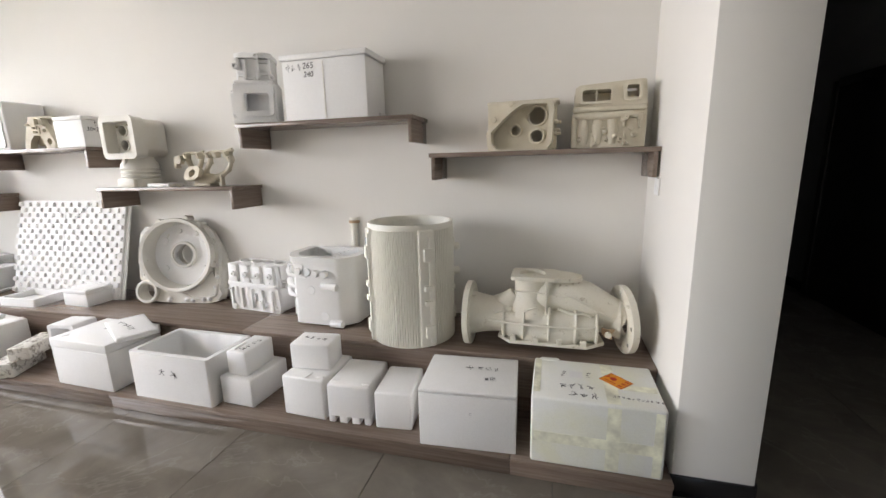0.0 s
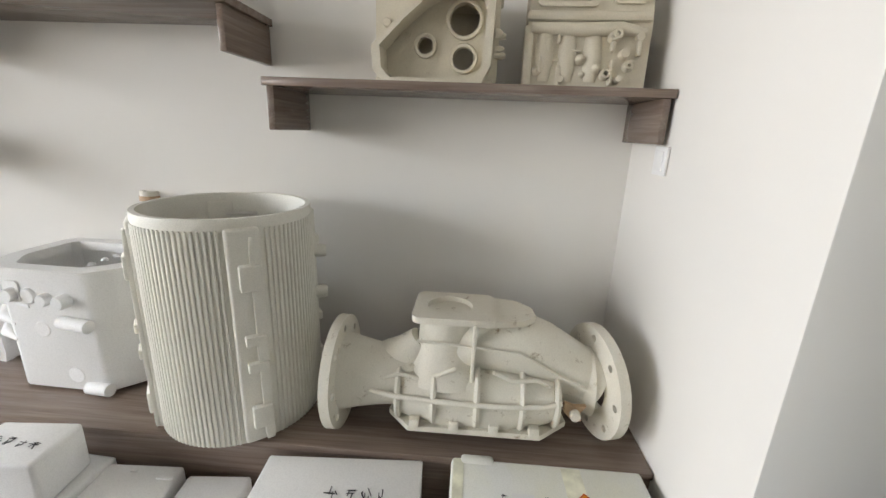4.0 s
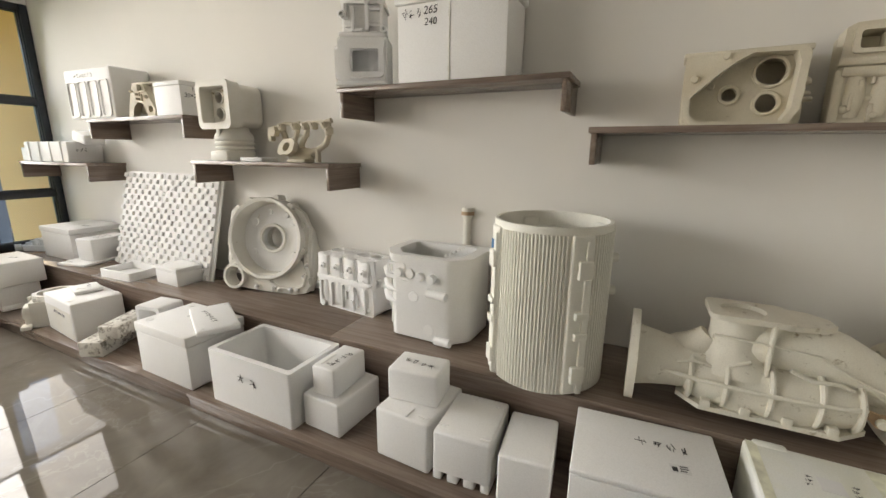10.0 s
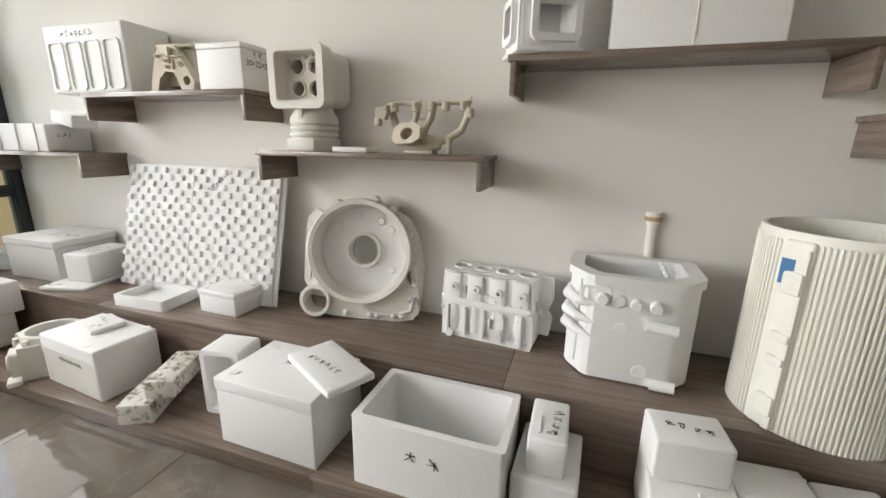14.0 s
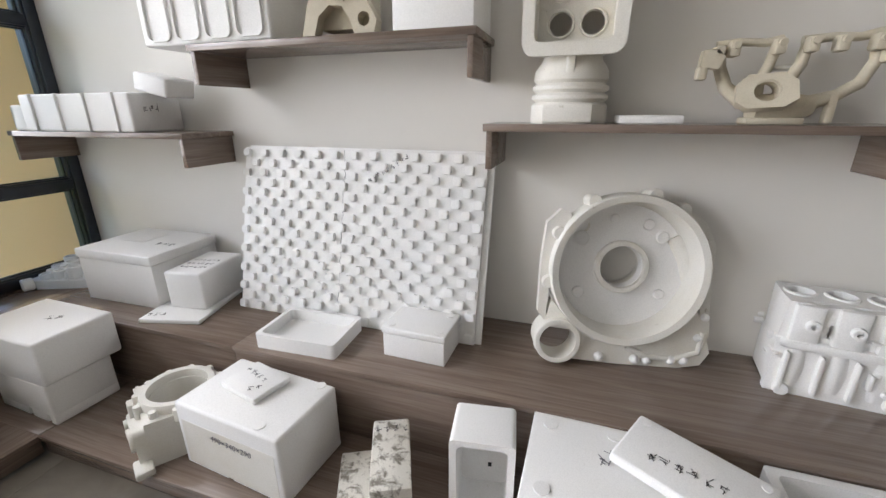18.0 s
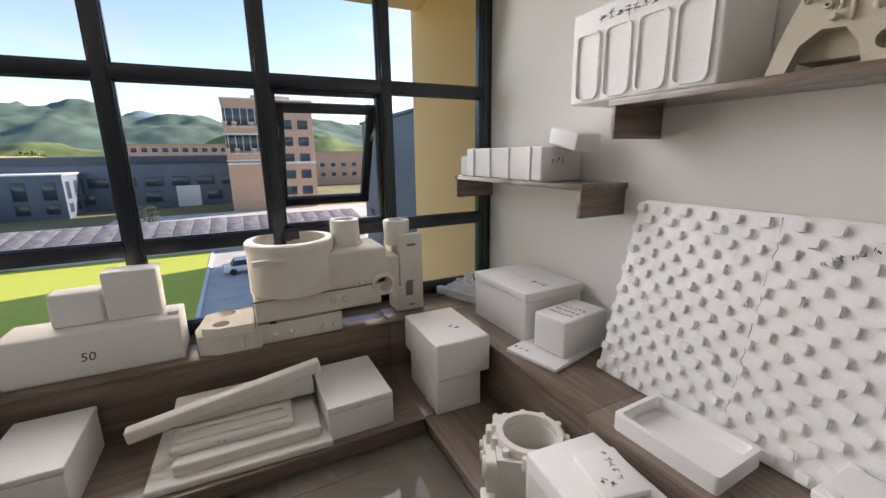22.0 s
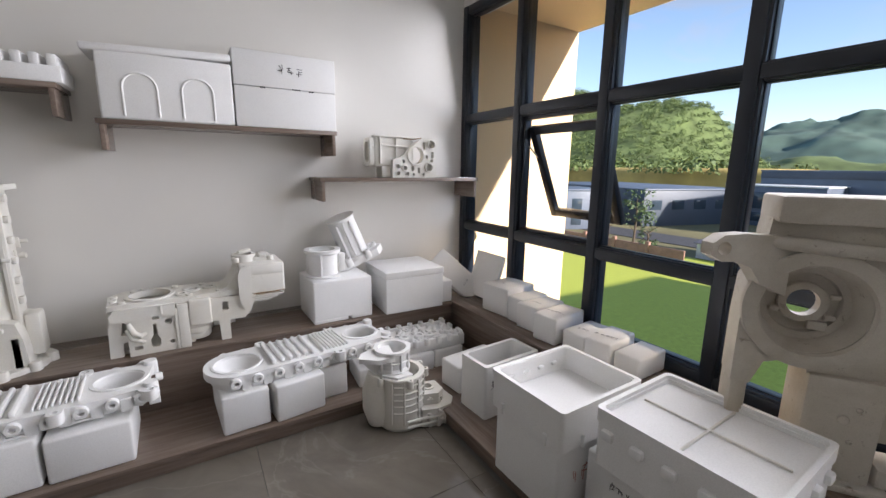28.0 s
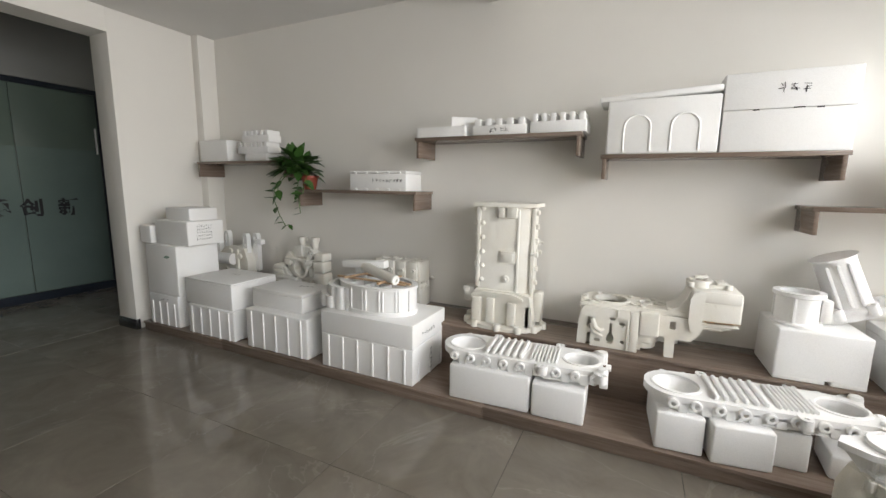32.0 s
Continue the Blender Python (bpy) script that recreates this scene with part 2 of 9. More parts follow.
def tile_material():
    m, nt, b = shader("polished grey marble tile", 0.07)
    info = nt.nodes.new("ShaderNodeObjectInfo")
    mul = nt.nodes.new("ShaderNodeVectorMath")
    mul.operation = "SCALE"
    mul.inputs["Scale"].default_value = 37.0
    cmb = nt.nodes.new("ShaderNodeCombineXYZ")
    nt.links.new(info.outputs["Random"], cmb.inputs[0])
    nt.links.new(info.outputs["Random"], cmb.inputs[1])
    nt.links.new(cmb.outputs[0], mul.inputs[0])
    add = nt.nodes.new("ShaderNodeVectorMath")
    nt.links.new(place_node(nt), add.inputs[0])
    nt.links.new(mul.outputs[0], add.inputs[1])
    vec = add.outputs[0]
    cloud = noise_node(nt, vec, 2.2, 7, 0.62, 0.8)
    vein = noise_node(nt, vec, 1.1, 6, 0.55, 0.9)
    a = nt.nodes.new("ShaderNodeMath")
    a.operation = "SUBTRACT"
    a.inputs[1].default_value = 0.5
    nt.links.new(vein, a.inputs[0])
    ab = nt.nodes.new("ShaderNodeMath")
    ab.operation = "ABSOLUTE"
    nt.links.new(a.outputs[0], ab.inputs[0])
    c = ramp(nt, cloud, [(0.25, (0.122, 0.107, 0.088)), (0.55, (0.176, 0.156, 0.130)), (0.8, (0.234, 0.209, 0.176))])
    lines = ramp(nt, ab.outputs[0], [(0.0, (1, 1, 1)), (0.008, (0, 0, 0))])
    k = nt.nodes.new("ShaderNodeMath")
    k.operation = "MULTIPLY"
    k.inputs[1].default_value = 0.13
    nt.links.new(lines, k.inputs[0])
    c = mix(nt, k.outputs[0], c, (0.42, 0.40, 0.37))
    nt.links.new(c, b.inputs["Base Color"])
    nt.links.new(ramp(nt, noise_node(nt, vec, 5, 4), [(0.35, (0.018, 0.018, 0.018)), (0.75, (0.05, 0.05, 0.05))]), b.inputs["Roughness"])
    b.inputs["IOR"].default_value = 1.48
    b.inputs["Specular IOR Level"].default_value = 0.34
    return m


TILE = tile_material()
GROUT = plain("grey grout", (0.12, 0.115, 0.105), 0.8)


def glass_material(name, tint=(1, 1, 1), rough=0.0):
    m, nt, b = shader(name, rough)
    b.inputs["Base Color"].default_value = (*tint, 1)
    b.inputs["Transmission Weight"].default_value = 1.0
    b.inputs["IOR"].default_value = 1.02
    b.inputs["Specular IOR Level"].default_value = 0.5
    return m


GLASS = glass_material("clear window glass", (0.90, 0.93, 0.94))


def frosted(name="green glass", lo=(0.10, 0.135, 0.115), hi=(0.125, 0.165, 0.14), rough=0.30):
    m, nt, b = shader(name, rough)
    p = place_node(nt)
    nt.links.new(ramp(nt, noise_node(nt, p, 1.2, 4), [(0.3, lo), (0.7, hi)]), b.inputs["Base Color"])
    return m


FROST = frosted()
LETTER_BLACK = plain("black cut vinyl", (0.006, 0.006, 0.007), 0.6)
FROST_FILM = frosted("frosted film", (0.12, 0.165, 0.15), (0.155, 0.205, 0.185), 0.25)


def leaf_material(name, lo, hi, rough=0.5):
    m, nt, b = shader(name, rough)
    g = nt.nodes.new("ShaderNodeNewGeometry")
    nt.links.new(ramp(nt, g.outputs["Random Per Island"], [(0.0, lo), (1.0, hi)]), b.inputs["Base Color"])
    return m


LEAF = leaf_material("pothos leaf", (0.018, 0.060, 0.012), (0.050, 0.125, 0.026), 0.35)
TREE_LEAF = leaf_material("woodland leaves", (0.060, 0.098, 0.024), (0.120, 0.165, 0.042), 0.7)
TREE_DARK = leaf_material("yard tree leaves", (0.030, 0.065, 0.024), (0.080, 0.120, 0.042), 0.7)
BARK = plain("bark", (0.09, 0.065, 0.045), 0.9)

# ---- geometry tools ----
FRONT = Matrix(((1, 0, 0, 0), (0, 0, -1, 0), (0, 1, 0, 0), (0, 0, 0, 1)))   # local x, y, z -> x, z, towards -y
SIDE = Matrix(((0, 0, 1, 0), (1, 0, 0, 0), (0, 1, 0, 0), (0, 0, 0, 1)))     # local x, y, z -> y, z, towards +x


def at(x, y, z):
    return Matrix.Translation((x, y, z))


def circ(cx, cy, r, n=20, a0=0.0, ry=None):
    ry = r if ry is None else ry
    return [(cx + r * math.cos(a0 + 2 * math.pi * i / n), cy + ry * math.sin(a0 + 2 * math.pi * i / n)) for i in range(n)]


def rrect(w, h, r=0.01, cx=0.0, cy=0.0, n=4):
    out = []
    for sx, sy, a in ((1, 1, 0), (-1, 1, 90), (-1, -1, 180), (1, -1, 270)):
        for i in range(n + 1):
            q = radians(a + 90 * i / n)
            out.append((cx + sx * (w / 2 - r) + r * math.cos(q), cy + sy * (h / 2 - r) + r * math.sin(q)))
    return out


class Geo:
    """Collects pieces of one mesh."""

    def __init__(self):
        self.v, self.f = [], []

    def add(self, verts, faces, m=None):
        k = len(self.v)
        self.v += [tuple(m @ Vector(p)) if m else tuple(p) for p in verts]
        self.f += [tuple(i + k for i in q) for q in faces]
        return self

    def box(self, c, s, b=0.006, seg=2, m=None):
        bm = bmesh.new()
        bmesh.ops.create_cube(bm, size=1)
        for v in bm.verts:
            v.co = (v.co.x * s[0], v.co.y * s[1], v.co.z * s[2])
        b = min(b, 0.45 * min(s))
        if b > 0:
            bmesh.ops.bevel(bm, geom=bm.edges[:], offset=b, segments=seg, profile=0.5, affect="EDGES")
        bm.verts.index_update()
        t = at(*c) if m is None else m @ at(*c)
        self.add([v.co for v in bm.verts], [[v.index for v in q.verts] for q in bm.faces], t)
        bm.free()
        return self

    def cyl(self, a, b, r0, r1=None, n=20, m=None):
        r1 = r0 if r1 is None else r1
        a, b = Vector(a), Vector(b)
        q = (b - a).to_track_quat("Z", "Y").to_matrix()
        vs = []
        for p, r in ((a, r0), (b, r1)):
            vs += [p + q @ Vector((r * math.cos(2 * math.pi * i / n), r * math.sin(2 * math.pi * i / n), 0)) for i in range(n)]
        fs = [(i, (i + 1) % n, n + (i + 1) % n, n + i) for i in range(n)]
        fs += [tuple(range(n - 1, -1, -1)), tuple(range(n, 2 * n))]
        return self.add(vs, fs, m)

    def lathe(self, prof, n=28, m=None, closed=True, a0=0.0, a1=360.0):
        """Turns a profile of (radius, height) about z; closed: the profile is a loop."""
        full = abs(a1 - a0) >= 359.9
        steps = n if full else n + 1
        k = len(prof)
        vs = []
        for i in range(steps):
            a = radians(a0 + (a1 - a0) * i / n)
            vs += [(r * math.cos(a), r * math.sin(a), z) for r, z in prof]
        fs = []
        for i in range(n):
            j = (i + 1) % steps
            for q in range(k if closed else k - 1):
                w = (q + 1) % k
                fs.append((i * k + q, j * k + q, j * k + w, i * k + w))
        if closed and not full:
            fs += [tuple(range(k - 1, -1, -1)), tuple((steps - 1) * k + q for q in range(k))]
        return self.add(vs, fs, m)

    def ring(self, a, b, ro, ri, n=28, m=None):
        a, b = Vector(a), Vector(b)
        h = (b - a).length
        t = at(*a) @ (b - a).to_track_quat("Z", "Y").to_matrix().to_4x4()
        c = min(0.004, h * 0.2, (ro - ri) * 0.3)
        return self.lathe([(ri, 0), (ro - c, 0), (ro, c), (ro, h - c), (ro - c, h), (ri, h)], n, t if m is None else m @ t)

    def prism(self, outline, z0, z1, m=None, holes=()):
        """An outline with holes, drawn out from z0 to z1."""
        bm = bmesh.new()
        loops = [list(outline)] + [list(h) for h in holes]
        idx, edges = [], []
        for lp in loops:
            vs = [bm.verts.new((x, y, 0)) for x, y in lp]
            edges += [bm.edges.new((vs[i], vs[(i + 1) % len(vs)])) for i in range(len(vs))]
            idx.append(vs)
        bmesh.ops.triangle_fill(bm, edges=edges, use_beauty=True, normal=(0, 0, 1))
        bm.verts.index_update()
        n = len(bm.verts)
        vs = [(v.co.x, v.co.y, z1) for v in bm.verts] + [(v.co.x, v.co.y, z0) for v in bm.verts]
        fs = []
        for q in bm.faces:
            ids = [v.index for v in q.verts]
            if q.normal.z < 0:
                ids.reverse()
            fs += [tuple(ids), tuple(n + i for i in reversed(ids))]
        for k, lp in enumerate(idx):
            area = sum(a.co.x * b.co.y - b.co.x * a.co.y for a, b in zip(lp, lp[1:] + lp[:1]))
            fwd = (area > 0) == (k == 0)
            for a, b in zip(lp, lp[1:] + lp[:1]):
                q = (a.index, n + a.index, n + b.index, b.index)
                fs.append(q if not fwd else tuple(reversed(q)))
        bm.free()
        return self.add(vs, fs, m)

    def sweep(self, pts, rs, n=14, m=None, caps=True):
        """A round bar or pipe along points, with a radius at each."""
        pts = [Vector(p) for p in pts]
        rs = rs if isinstance(rs, (list, tuple)) else [rs] * len(pts)
        vs, up = [], None
        for i, p in enumerate(pts):
            d = (pts[min(i + 1, len(pts) - 1)] - pts[max(i - 1, 0)]).normalized()
            if up is None:
                up = d.orthogonal().normalized()
            u = (up - d * up.dot(d)).normalized()
            w, up = d.cross(u), u
            vs += [p + rs[i] * (u * math.cos(2 * math.pi * j / n) + w * math.sin(2 * math.pi * j / n)) for j in range(n)]
        fs = [(i * n + j, i * n + (j + 1) % n, (i + 1) * n + (j + 1) % n, (i + 1) * n + j) for i in range(len(pts) - 1) for j in range(n)]
        if caps:
            fs += [tuple(range(n - 1, -1, -1)), tuple(len(vs) - n + j for j in range(n))]
        return self.add(vs, fs, m)

    def mesh(self, name, mat, angle=38):
        me = bpy.data.meshes.new(name)
        me.from_pydata(self.v, [], self.f)
        me.polygons.foreach_set("use_smooth", [True] * len(me.polygons))
        me.set_sharp_from_angle(angle=radians(angle))
        me.materials.append(mat)
        me.update()
        return me


def part(name, geo, mat, parent, label="", angle=38):
    """One mesh object under a thing or a part."""
    ob = new(name, geo.mesh(name, mat, angle) if isinstance(geo, Geo) else geo)
    ob.parent = parent
    return tagged(ob, label)


def repeat(name, mesh, parent, places):
    for m in places:
        ob = new(name, mesh)
        ob.parent = parent
        ob.matrix_basis = m


def thing(name, x, y, z, rz, label, category, group="", rx=0, ry=0):
    e = new(name)
    e.empty_display_size = 0.05
    e.matrix_world = pose(x, y, z, rx, ry, rz)
    return tagged(e, label, category, group)


def structure(name, geo, mat, label="", angle=38):
    return tagged(new(name, geo.mesh(name, mat, angle)), label, "", "", "structure")


def written(text, size, m, parent, mat=None, name="writing", slant=0.15, bold=-0.002):
    """Marker writing as a thin mesh, in the plane of m."""
    cu = bpy.data.curves.new(name, "FONT")
    cu.body, cu.size, cu.extrude, cu.shear, cu.offset = text, size, 0.0004, slant, bold * size
    cu.align_x, cu.align_y, cu.resolution_u = "CENTER", "CENTER", 3
    tmp = bpy.data.objects.new(name, cu)
    me = bpy.data.meshes.new_from_object(tmp)
    bpy.data.objects.remove(tmp)
    me.materials.clear()
    me.materials.append(mat or INK)
    ob = new(name, me)
    ob.parent = parent
    ob.matrix_basis = m
    return tagged(ob, "handwritten black marker text")


def strokes(count, size, m, parent, seed=1, mat=None, name="writing", label="handwritten black marker marks"):
    """Marks too faint to read: short marker bars, in rows of signs."""
    rnd = random.Random(seed)
    g = Geo()
    for i in range(count):
        x0 = (i - (count - 1) / 2) * size * 1.12
        for k in range(rnd.randint(4, 6)):
            a = rnd.choice((0, 0, 8, 90, 90, 60, -55)) + rnd.uniform(-9, 9)
            ln = size * rnd.uniform(0.3, 0.8)
            c = (x0 + rnd.uniform(-0.25, 0.25) * size, rnd.uniform(-0.36, 0.36) * size, 0.0003)
            t = at(*c) @ pose(0, 0, 0, 0, 0, a)
            g.box((0, 0, 0), (ln, size * rnd.uniform(0.05, 0.085), 0.0006), 0, m=t)
    ob = part(name, g, mat or INK, parent)
    ob.matrix_basis = m
    return tagged(ob, label, kind="stuff")


# planes for writing on a box whose origin is its base centre: front (-y), top, right (+x), left (-x)
def on_front(x, z, d, rz=0):
    return Matrix(((1, 0, 0, x), (0, 0, -1, -d / 2 - 0.0012), (0, 1, 0, z), (0, 0, 0, 1))) @ pose(0, 0, 0, 0, 0, rz)


def on_top(x, y, h, rz=0):
    return at(x, y, h + 0.0012) @ pose(0, 0, 0, 0, 0, rz)


def on_right(y, z, w, rz=0):
    return Matrix(((0, 0, 1, w / 2 + 0.0012), (1, 0, 0, y), (0, 1, 0, z), (0, 0, 0, 1))) @ pose(0, 0, 0, 0, 0, rz)


def on_left(y, z, w, rz=0):
    return Matrix(((0, 0, -1, -w / 2 - 0.0012), (-1, 0, 0, y), (0, 1, 0, z), (0, 0, 0, 1))) @ pose(0, 0, 0, 0, 0, rz)

# ---- the room ----
YA, YC, XW = 2.578, -3.265, -6.02          # long walls and the window plane
CEILING, HEAD = 2.95, 2.70                 # ceiling, head of window and openings
LOW, UP = 0.09, 0.41                       # heights of the two display steps
AX, CX = 0.505, 0.56                       # inner faces of the short end walls
OUT = -7.33                                # outer edge of the window recess

structure("wall_north", Geo().box(((AX + 0.31 - 6.02) / 2 - 0.0, YA + 0.11, 1.4), (abs(XW) + AX + 0.31, 0.22, 3.2), 0), WALL, "white painted wall behind the shelves")
structure("wall_south", Geo().box(((0.845 + XW) / 2, YC - 0.11, 1.4), (abs(XW) + 0.845, 0.22, 3.2), 0), WALL, "white painted wall behind the shelves")
structure("wall_end_north", Geo().box((AX + 0.155, (1.66 + YA) / 2 - 0.001, 1.475), (0.31, YA - 1.66, 2.95), 0.004), WALL, "white painted end wall beside the opening")
g = Geo().box(((CX + 0.845) / 2, (-2.30 + YC) / 2, 1.475), (0.845 - CX, -2.30 - YC, 2.95), 0.004)
structure("wall_end_south", g, WALL, "white painted end wall beside the opening")
structure("pilaster", Geo().box((CX - 0.05, YC + 0.095, 1.475), (0.102, 0.19, 2.95), 0.003), WALL, "narrow white pilaster in the corner")
structure("lintel", Geo().box((0.70, (1.66 - 2.30) / 2, (2.74 + CEILING) / 2), (0.29, 3.955, CEILING - 2.742), 0), WALL, "white beam over the wide opening")
structure("window_head", Geo().box((XW - 0.06, (YA + YC) / 2, (HEAD + CEILING) / 2 + 0.05), (0.24, YA - YC - 0.004, CEILING - HEAD + 0.1), 0), WALL, "white beam over the window")
structure("ceiling", Geo().box((-2.725, -0.3, CEILING + 0.226), (7.15, 6.1, 0.448), 0), CEIL, "plain white ceiling")
structure("ceiling_beam", Geo().box((-2.818, (YA + YC) / 2, (2.815 + CEILING) / 2 + 0.001), (0.275, YA - YC - 0.004, CEILING - 2.815 - 0.002), 0.004), WALL, "white plastered beam across the ceiling")
structure("baseboard", Geo().box((0.70, -2.293, 0.05), (0.30, 0.012, 0.10), 0.002).box((0.852, -2.78, 0.05), (0.012, 0.96, 0.10), 0.002).box((CX - 0.005, -2.315, 0.05), (0.011, 0.03, 0.10), 0.002), BLACK_BASE, "black stone skirting")
structure("baseboard_north", Geo().box((0.66, 1.653, 0.05), (0.32, 0.012, 0.10), 0.002).box((0.822, 2.15, 0.05), (0.012, 0.97, 0.10), 0.002), BLACK_BASE, "black stone skirting")

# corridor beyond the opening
structure("corridor_wall_north", Geo().box((2.70, 3.2, 1.55), (0.2, 7.6, 3.4), 0), GREY_WALL, "corridor wall with shade in its grey")
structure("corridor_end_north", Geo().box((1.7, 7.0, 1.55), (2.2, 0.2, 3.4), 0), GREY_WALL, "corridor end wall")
# the opening is invented, out of view, to hold the fill lamp
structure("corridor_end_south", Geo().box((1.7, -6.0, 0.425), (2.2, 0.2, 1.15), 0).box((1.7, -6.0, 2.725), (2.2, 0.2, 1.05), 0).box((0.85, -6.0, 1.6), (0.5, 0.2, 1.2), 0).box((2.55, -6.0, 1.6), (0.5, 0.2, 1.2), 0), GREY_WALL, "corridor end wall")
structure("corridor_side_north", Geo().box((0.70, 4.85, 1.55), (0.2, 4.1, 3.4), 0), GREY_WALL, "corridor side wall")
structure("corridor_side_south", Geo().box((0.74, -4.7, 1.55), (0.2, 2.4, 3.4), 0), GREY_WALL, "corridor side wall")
structure("corridor_ceiling", Geo().box((1.845, 0.5, 3.301), (1.986, 13.2, 0.096), 0), CEIL, "corridor ceiling")
structure("corridor_baseboard", Geo().box((2.594, 1.9, 0.05), (0.012, 3.0, 0.10), 0.002).box((2.594, 5.9, 0.05), (0.012, 2.0, 0.10), 0.002), BLACK_BASE, "black stone skirting")
door = thing("door_1", 2.585, 4.1, 0, 90, "dark brown closed corridor door", "door")
tagged(door, kind="structure")
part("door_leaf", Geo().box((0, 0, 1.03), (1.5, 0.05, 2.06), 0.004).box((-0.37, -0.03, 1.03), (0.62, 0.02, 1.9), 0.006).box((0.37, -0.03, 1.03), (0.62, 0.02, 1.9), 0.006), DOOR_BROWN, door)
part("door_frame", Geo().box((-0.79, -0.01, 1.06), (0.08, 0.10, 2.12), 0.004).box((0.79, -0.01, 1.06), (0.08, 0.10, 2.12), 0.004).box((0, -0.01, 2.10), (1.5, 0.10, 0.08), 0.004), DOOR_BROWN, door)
part("door_handle", Geo().sweep([(0.05, -0.05, 1.0), (0.05, -0.10, 1.0), (0.15, -0.10, 1.0)], 0.009).box((0.05, -0.045, 1.0), (0.03, 0.01, 0.20), 0.003), STEEL, door, "steel handle")

# frosted glass partition across the corridor
part_wall = thing("glass_partition", 2.66, -2.4, 0, 0, "frosted green glass partition with dark lettering", "glass partition")
tagged(part_wall, kind="structure")
part("frame", Geo().box((0, 1.7, 0.05), (0.07, 5.55, 0.10), 0.003).box((0, 1.7, 2.55), (0.07, 5.55, 0.06), 0.003).box((0, -0.77, 1.31), (0.09, 0.06, 2.42), 0.003), ALU, part_wall, "dark metal frame")
for k, a in enumerate((-0.74, 0.08, 1.18, 2.28, 3.38)):
    w = (0.815 if k == 0 else 1.095)
    part("pane", Geo().box((0, a + w / 2, 1.31), (0.012, w, 2.42), 0.002), FROST, part_wall)
    part("film", Geo().box((-0.0075, a + w / 2, 0.965), (0.002, w - 0.006, 1.71), 0), FROST_FILM, part_wall, "frosted film on the lower glass")
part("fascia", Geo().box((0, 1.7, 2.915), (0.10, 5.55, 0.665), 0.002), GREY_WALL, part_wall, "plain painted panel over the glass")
LETTER = Matrix(((0, 0, -1, -0.0098), (-1, 0, 0, 0), (0, 1, 0, 1.10), (0, 0, 0, 1)))
for y, ch in ((0.30, "博"), (0.003, "创"), (-0.343, "新")):
    written(ch, 0.215, at(0, y, 0) @ LETTER, part_wall, LETTER_BLACK, "letter", 0.0, 0.034)
part("glass_handle", Geo().cyl((-0.05, -0.69, 1.78), (-0.05, -0.69, 2.10), 0.010, n=12), STEEL, part_wall, "steel pull handle")
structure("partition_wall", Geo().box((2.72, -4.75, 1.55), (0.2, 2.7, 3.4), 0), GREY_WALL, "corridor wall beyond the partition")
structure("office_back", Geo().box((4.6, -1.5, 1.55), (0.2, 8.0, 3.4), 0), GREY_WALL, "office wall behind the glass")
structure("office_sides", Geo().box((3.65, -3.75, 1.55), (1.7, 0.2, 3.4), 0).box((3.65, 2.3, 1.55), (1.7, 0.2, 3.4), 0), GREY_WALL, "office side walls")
structure("office_ceiling", Geo().box((3.65, -0.7, 3.301), (1.9, 6.3, 0.096), 0), CEIL, "office ceiling")

# unseen slab and walls added to stop sun and sky leaking indoors
structure("roof_slab", Geo().box((-0.70, 0.5, 3.60), (11.2, 13.9, 0.30), 0), GREY_WALL, "unseen slab added to keep the sun out")
structure("outer_wall_north", Geo().box((2.9, 7.35, 1.6), (4.6, 0.3, 3.6), 0), GREY_WALL, "unseen wall added to keep the sun out")
structure("outer_wall_east", Geo().box((5.0, 0.5, 1.6), (0.3, 13.9, 3.6), 0), GREY_WALL, "unseen wall added to keep the sun out")

# wall switch by the opening
sw = thing("light_switch", AX - 0.001, 2.306, 1.245, 90, "white plastic wall switch on the end wall", "light switch")
part("plate", Geo().box((0, -0.0045, 0.043), (0.086, 0.009, 0.086), 0.003), SWITCH, sw)
part("rocker", Geo().box((0, -0.0105, 0.043), (0.05, 0.005, 0.06), 0.002), SWITCH, sw)
sw.matrix_world = pose(AX - 0.001, 2.306, 1.245, 0, 0, -90)

# ---- display steps in grey oak laminate ----
def steps_run(name, label, treads, mats):
    root = thing(name, 0, 0, 0, 0, label, "display step")
    tagged(root, kind="structure")
    for nm, c, s, mt in treads:
        part(nm, Geo().box(c, s, 0.0025), mt, root)
    return root


def run_x(name, y0, y1, x0, x1, z, inner, cuts, thick=0.022):
    """Treads and risers of a step whose front runs along x; y0 front, y1 back."""
    sgn = 1 if y1 > y0 else -1
    tr = []
    xs = [x0] + cuts + [x1]
    for a, b in zip(xs, xs[1:]):
        tr.append(("tread", ((a + b) / 2, (y0 + y1) / 2 - sgn * 0.004, z - thick / 2), (b - a - 0.0012, abs(y1 - y0) + 0.008, thick), WOOD_X))
        tr.append(("riser", ((a + b) / 2, y0 + sgn * 0.012, (inner + z - thick) / 2), (b - a - 0.0012, 0.016, z - thick - inner), WOOD_X))
    return tr


def run_y(name, x0, x1, y0, y1, z, inner, cuts, thick=0.022):
    sgn = 1 if x1 > x0 else -1
    tr = []
    ys = [y0] + cuts + [y1]
    for a, b in zip(ys, ys[1:]):
        tr.append(("tread", ((x0 + x1) / 2 - sgn * 0.004, (a + b) / 2, z - thick / 2), (abs(x1 - x0) + 0.008, b - a - 0.0012, thick), WOOD_Y))
        tr.append(("riser", (x0 + sgn * 0.012, (a + b) / 2, (inner + z - thick) / 2), (0.016, b - a - 0.0012, z - thick - inner), WOOD_Y))
    return tr


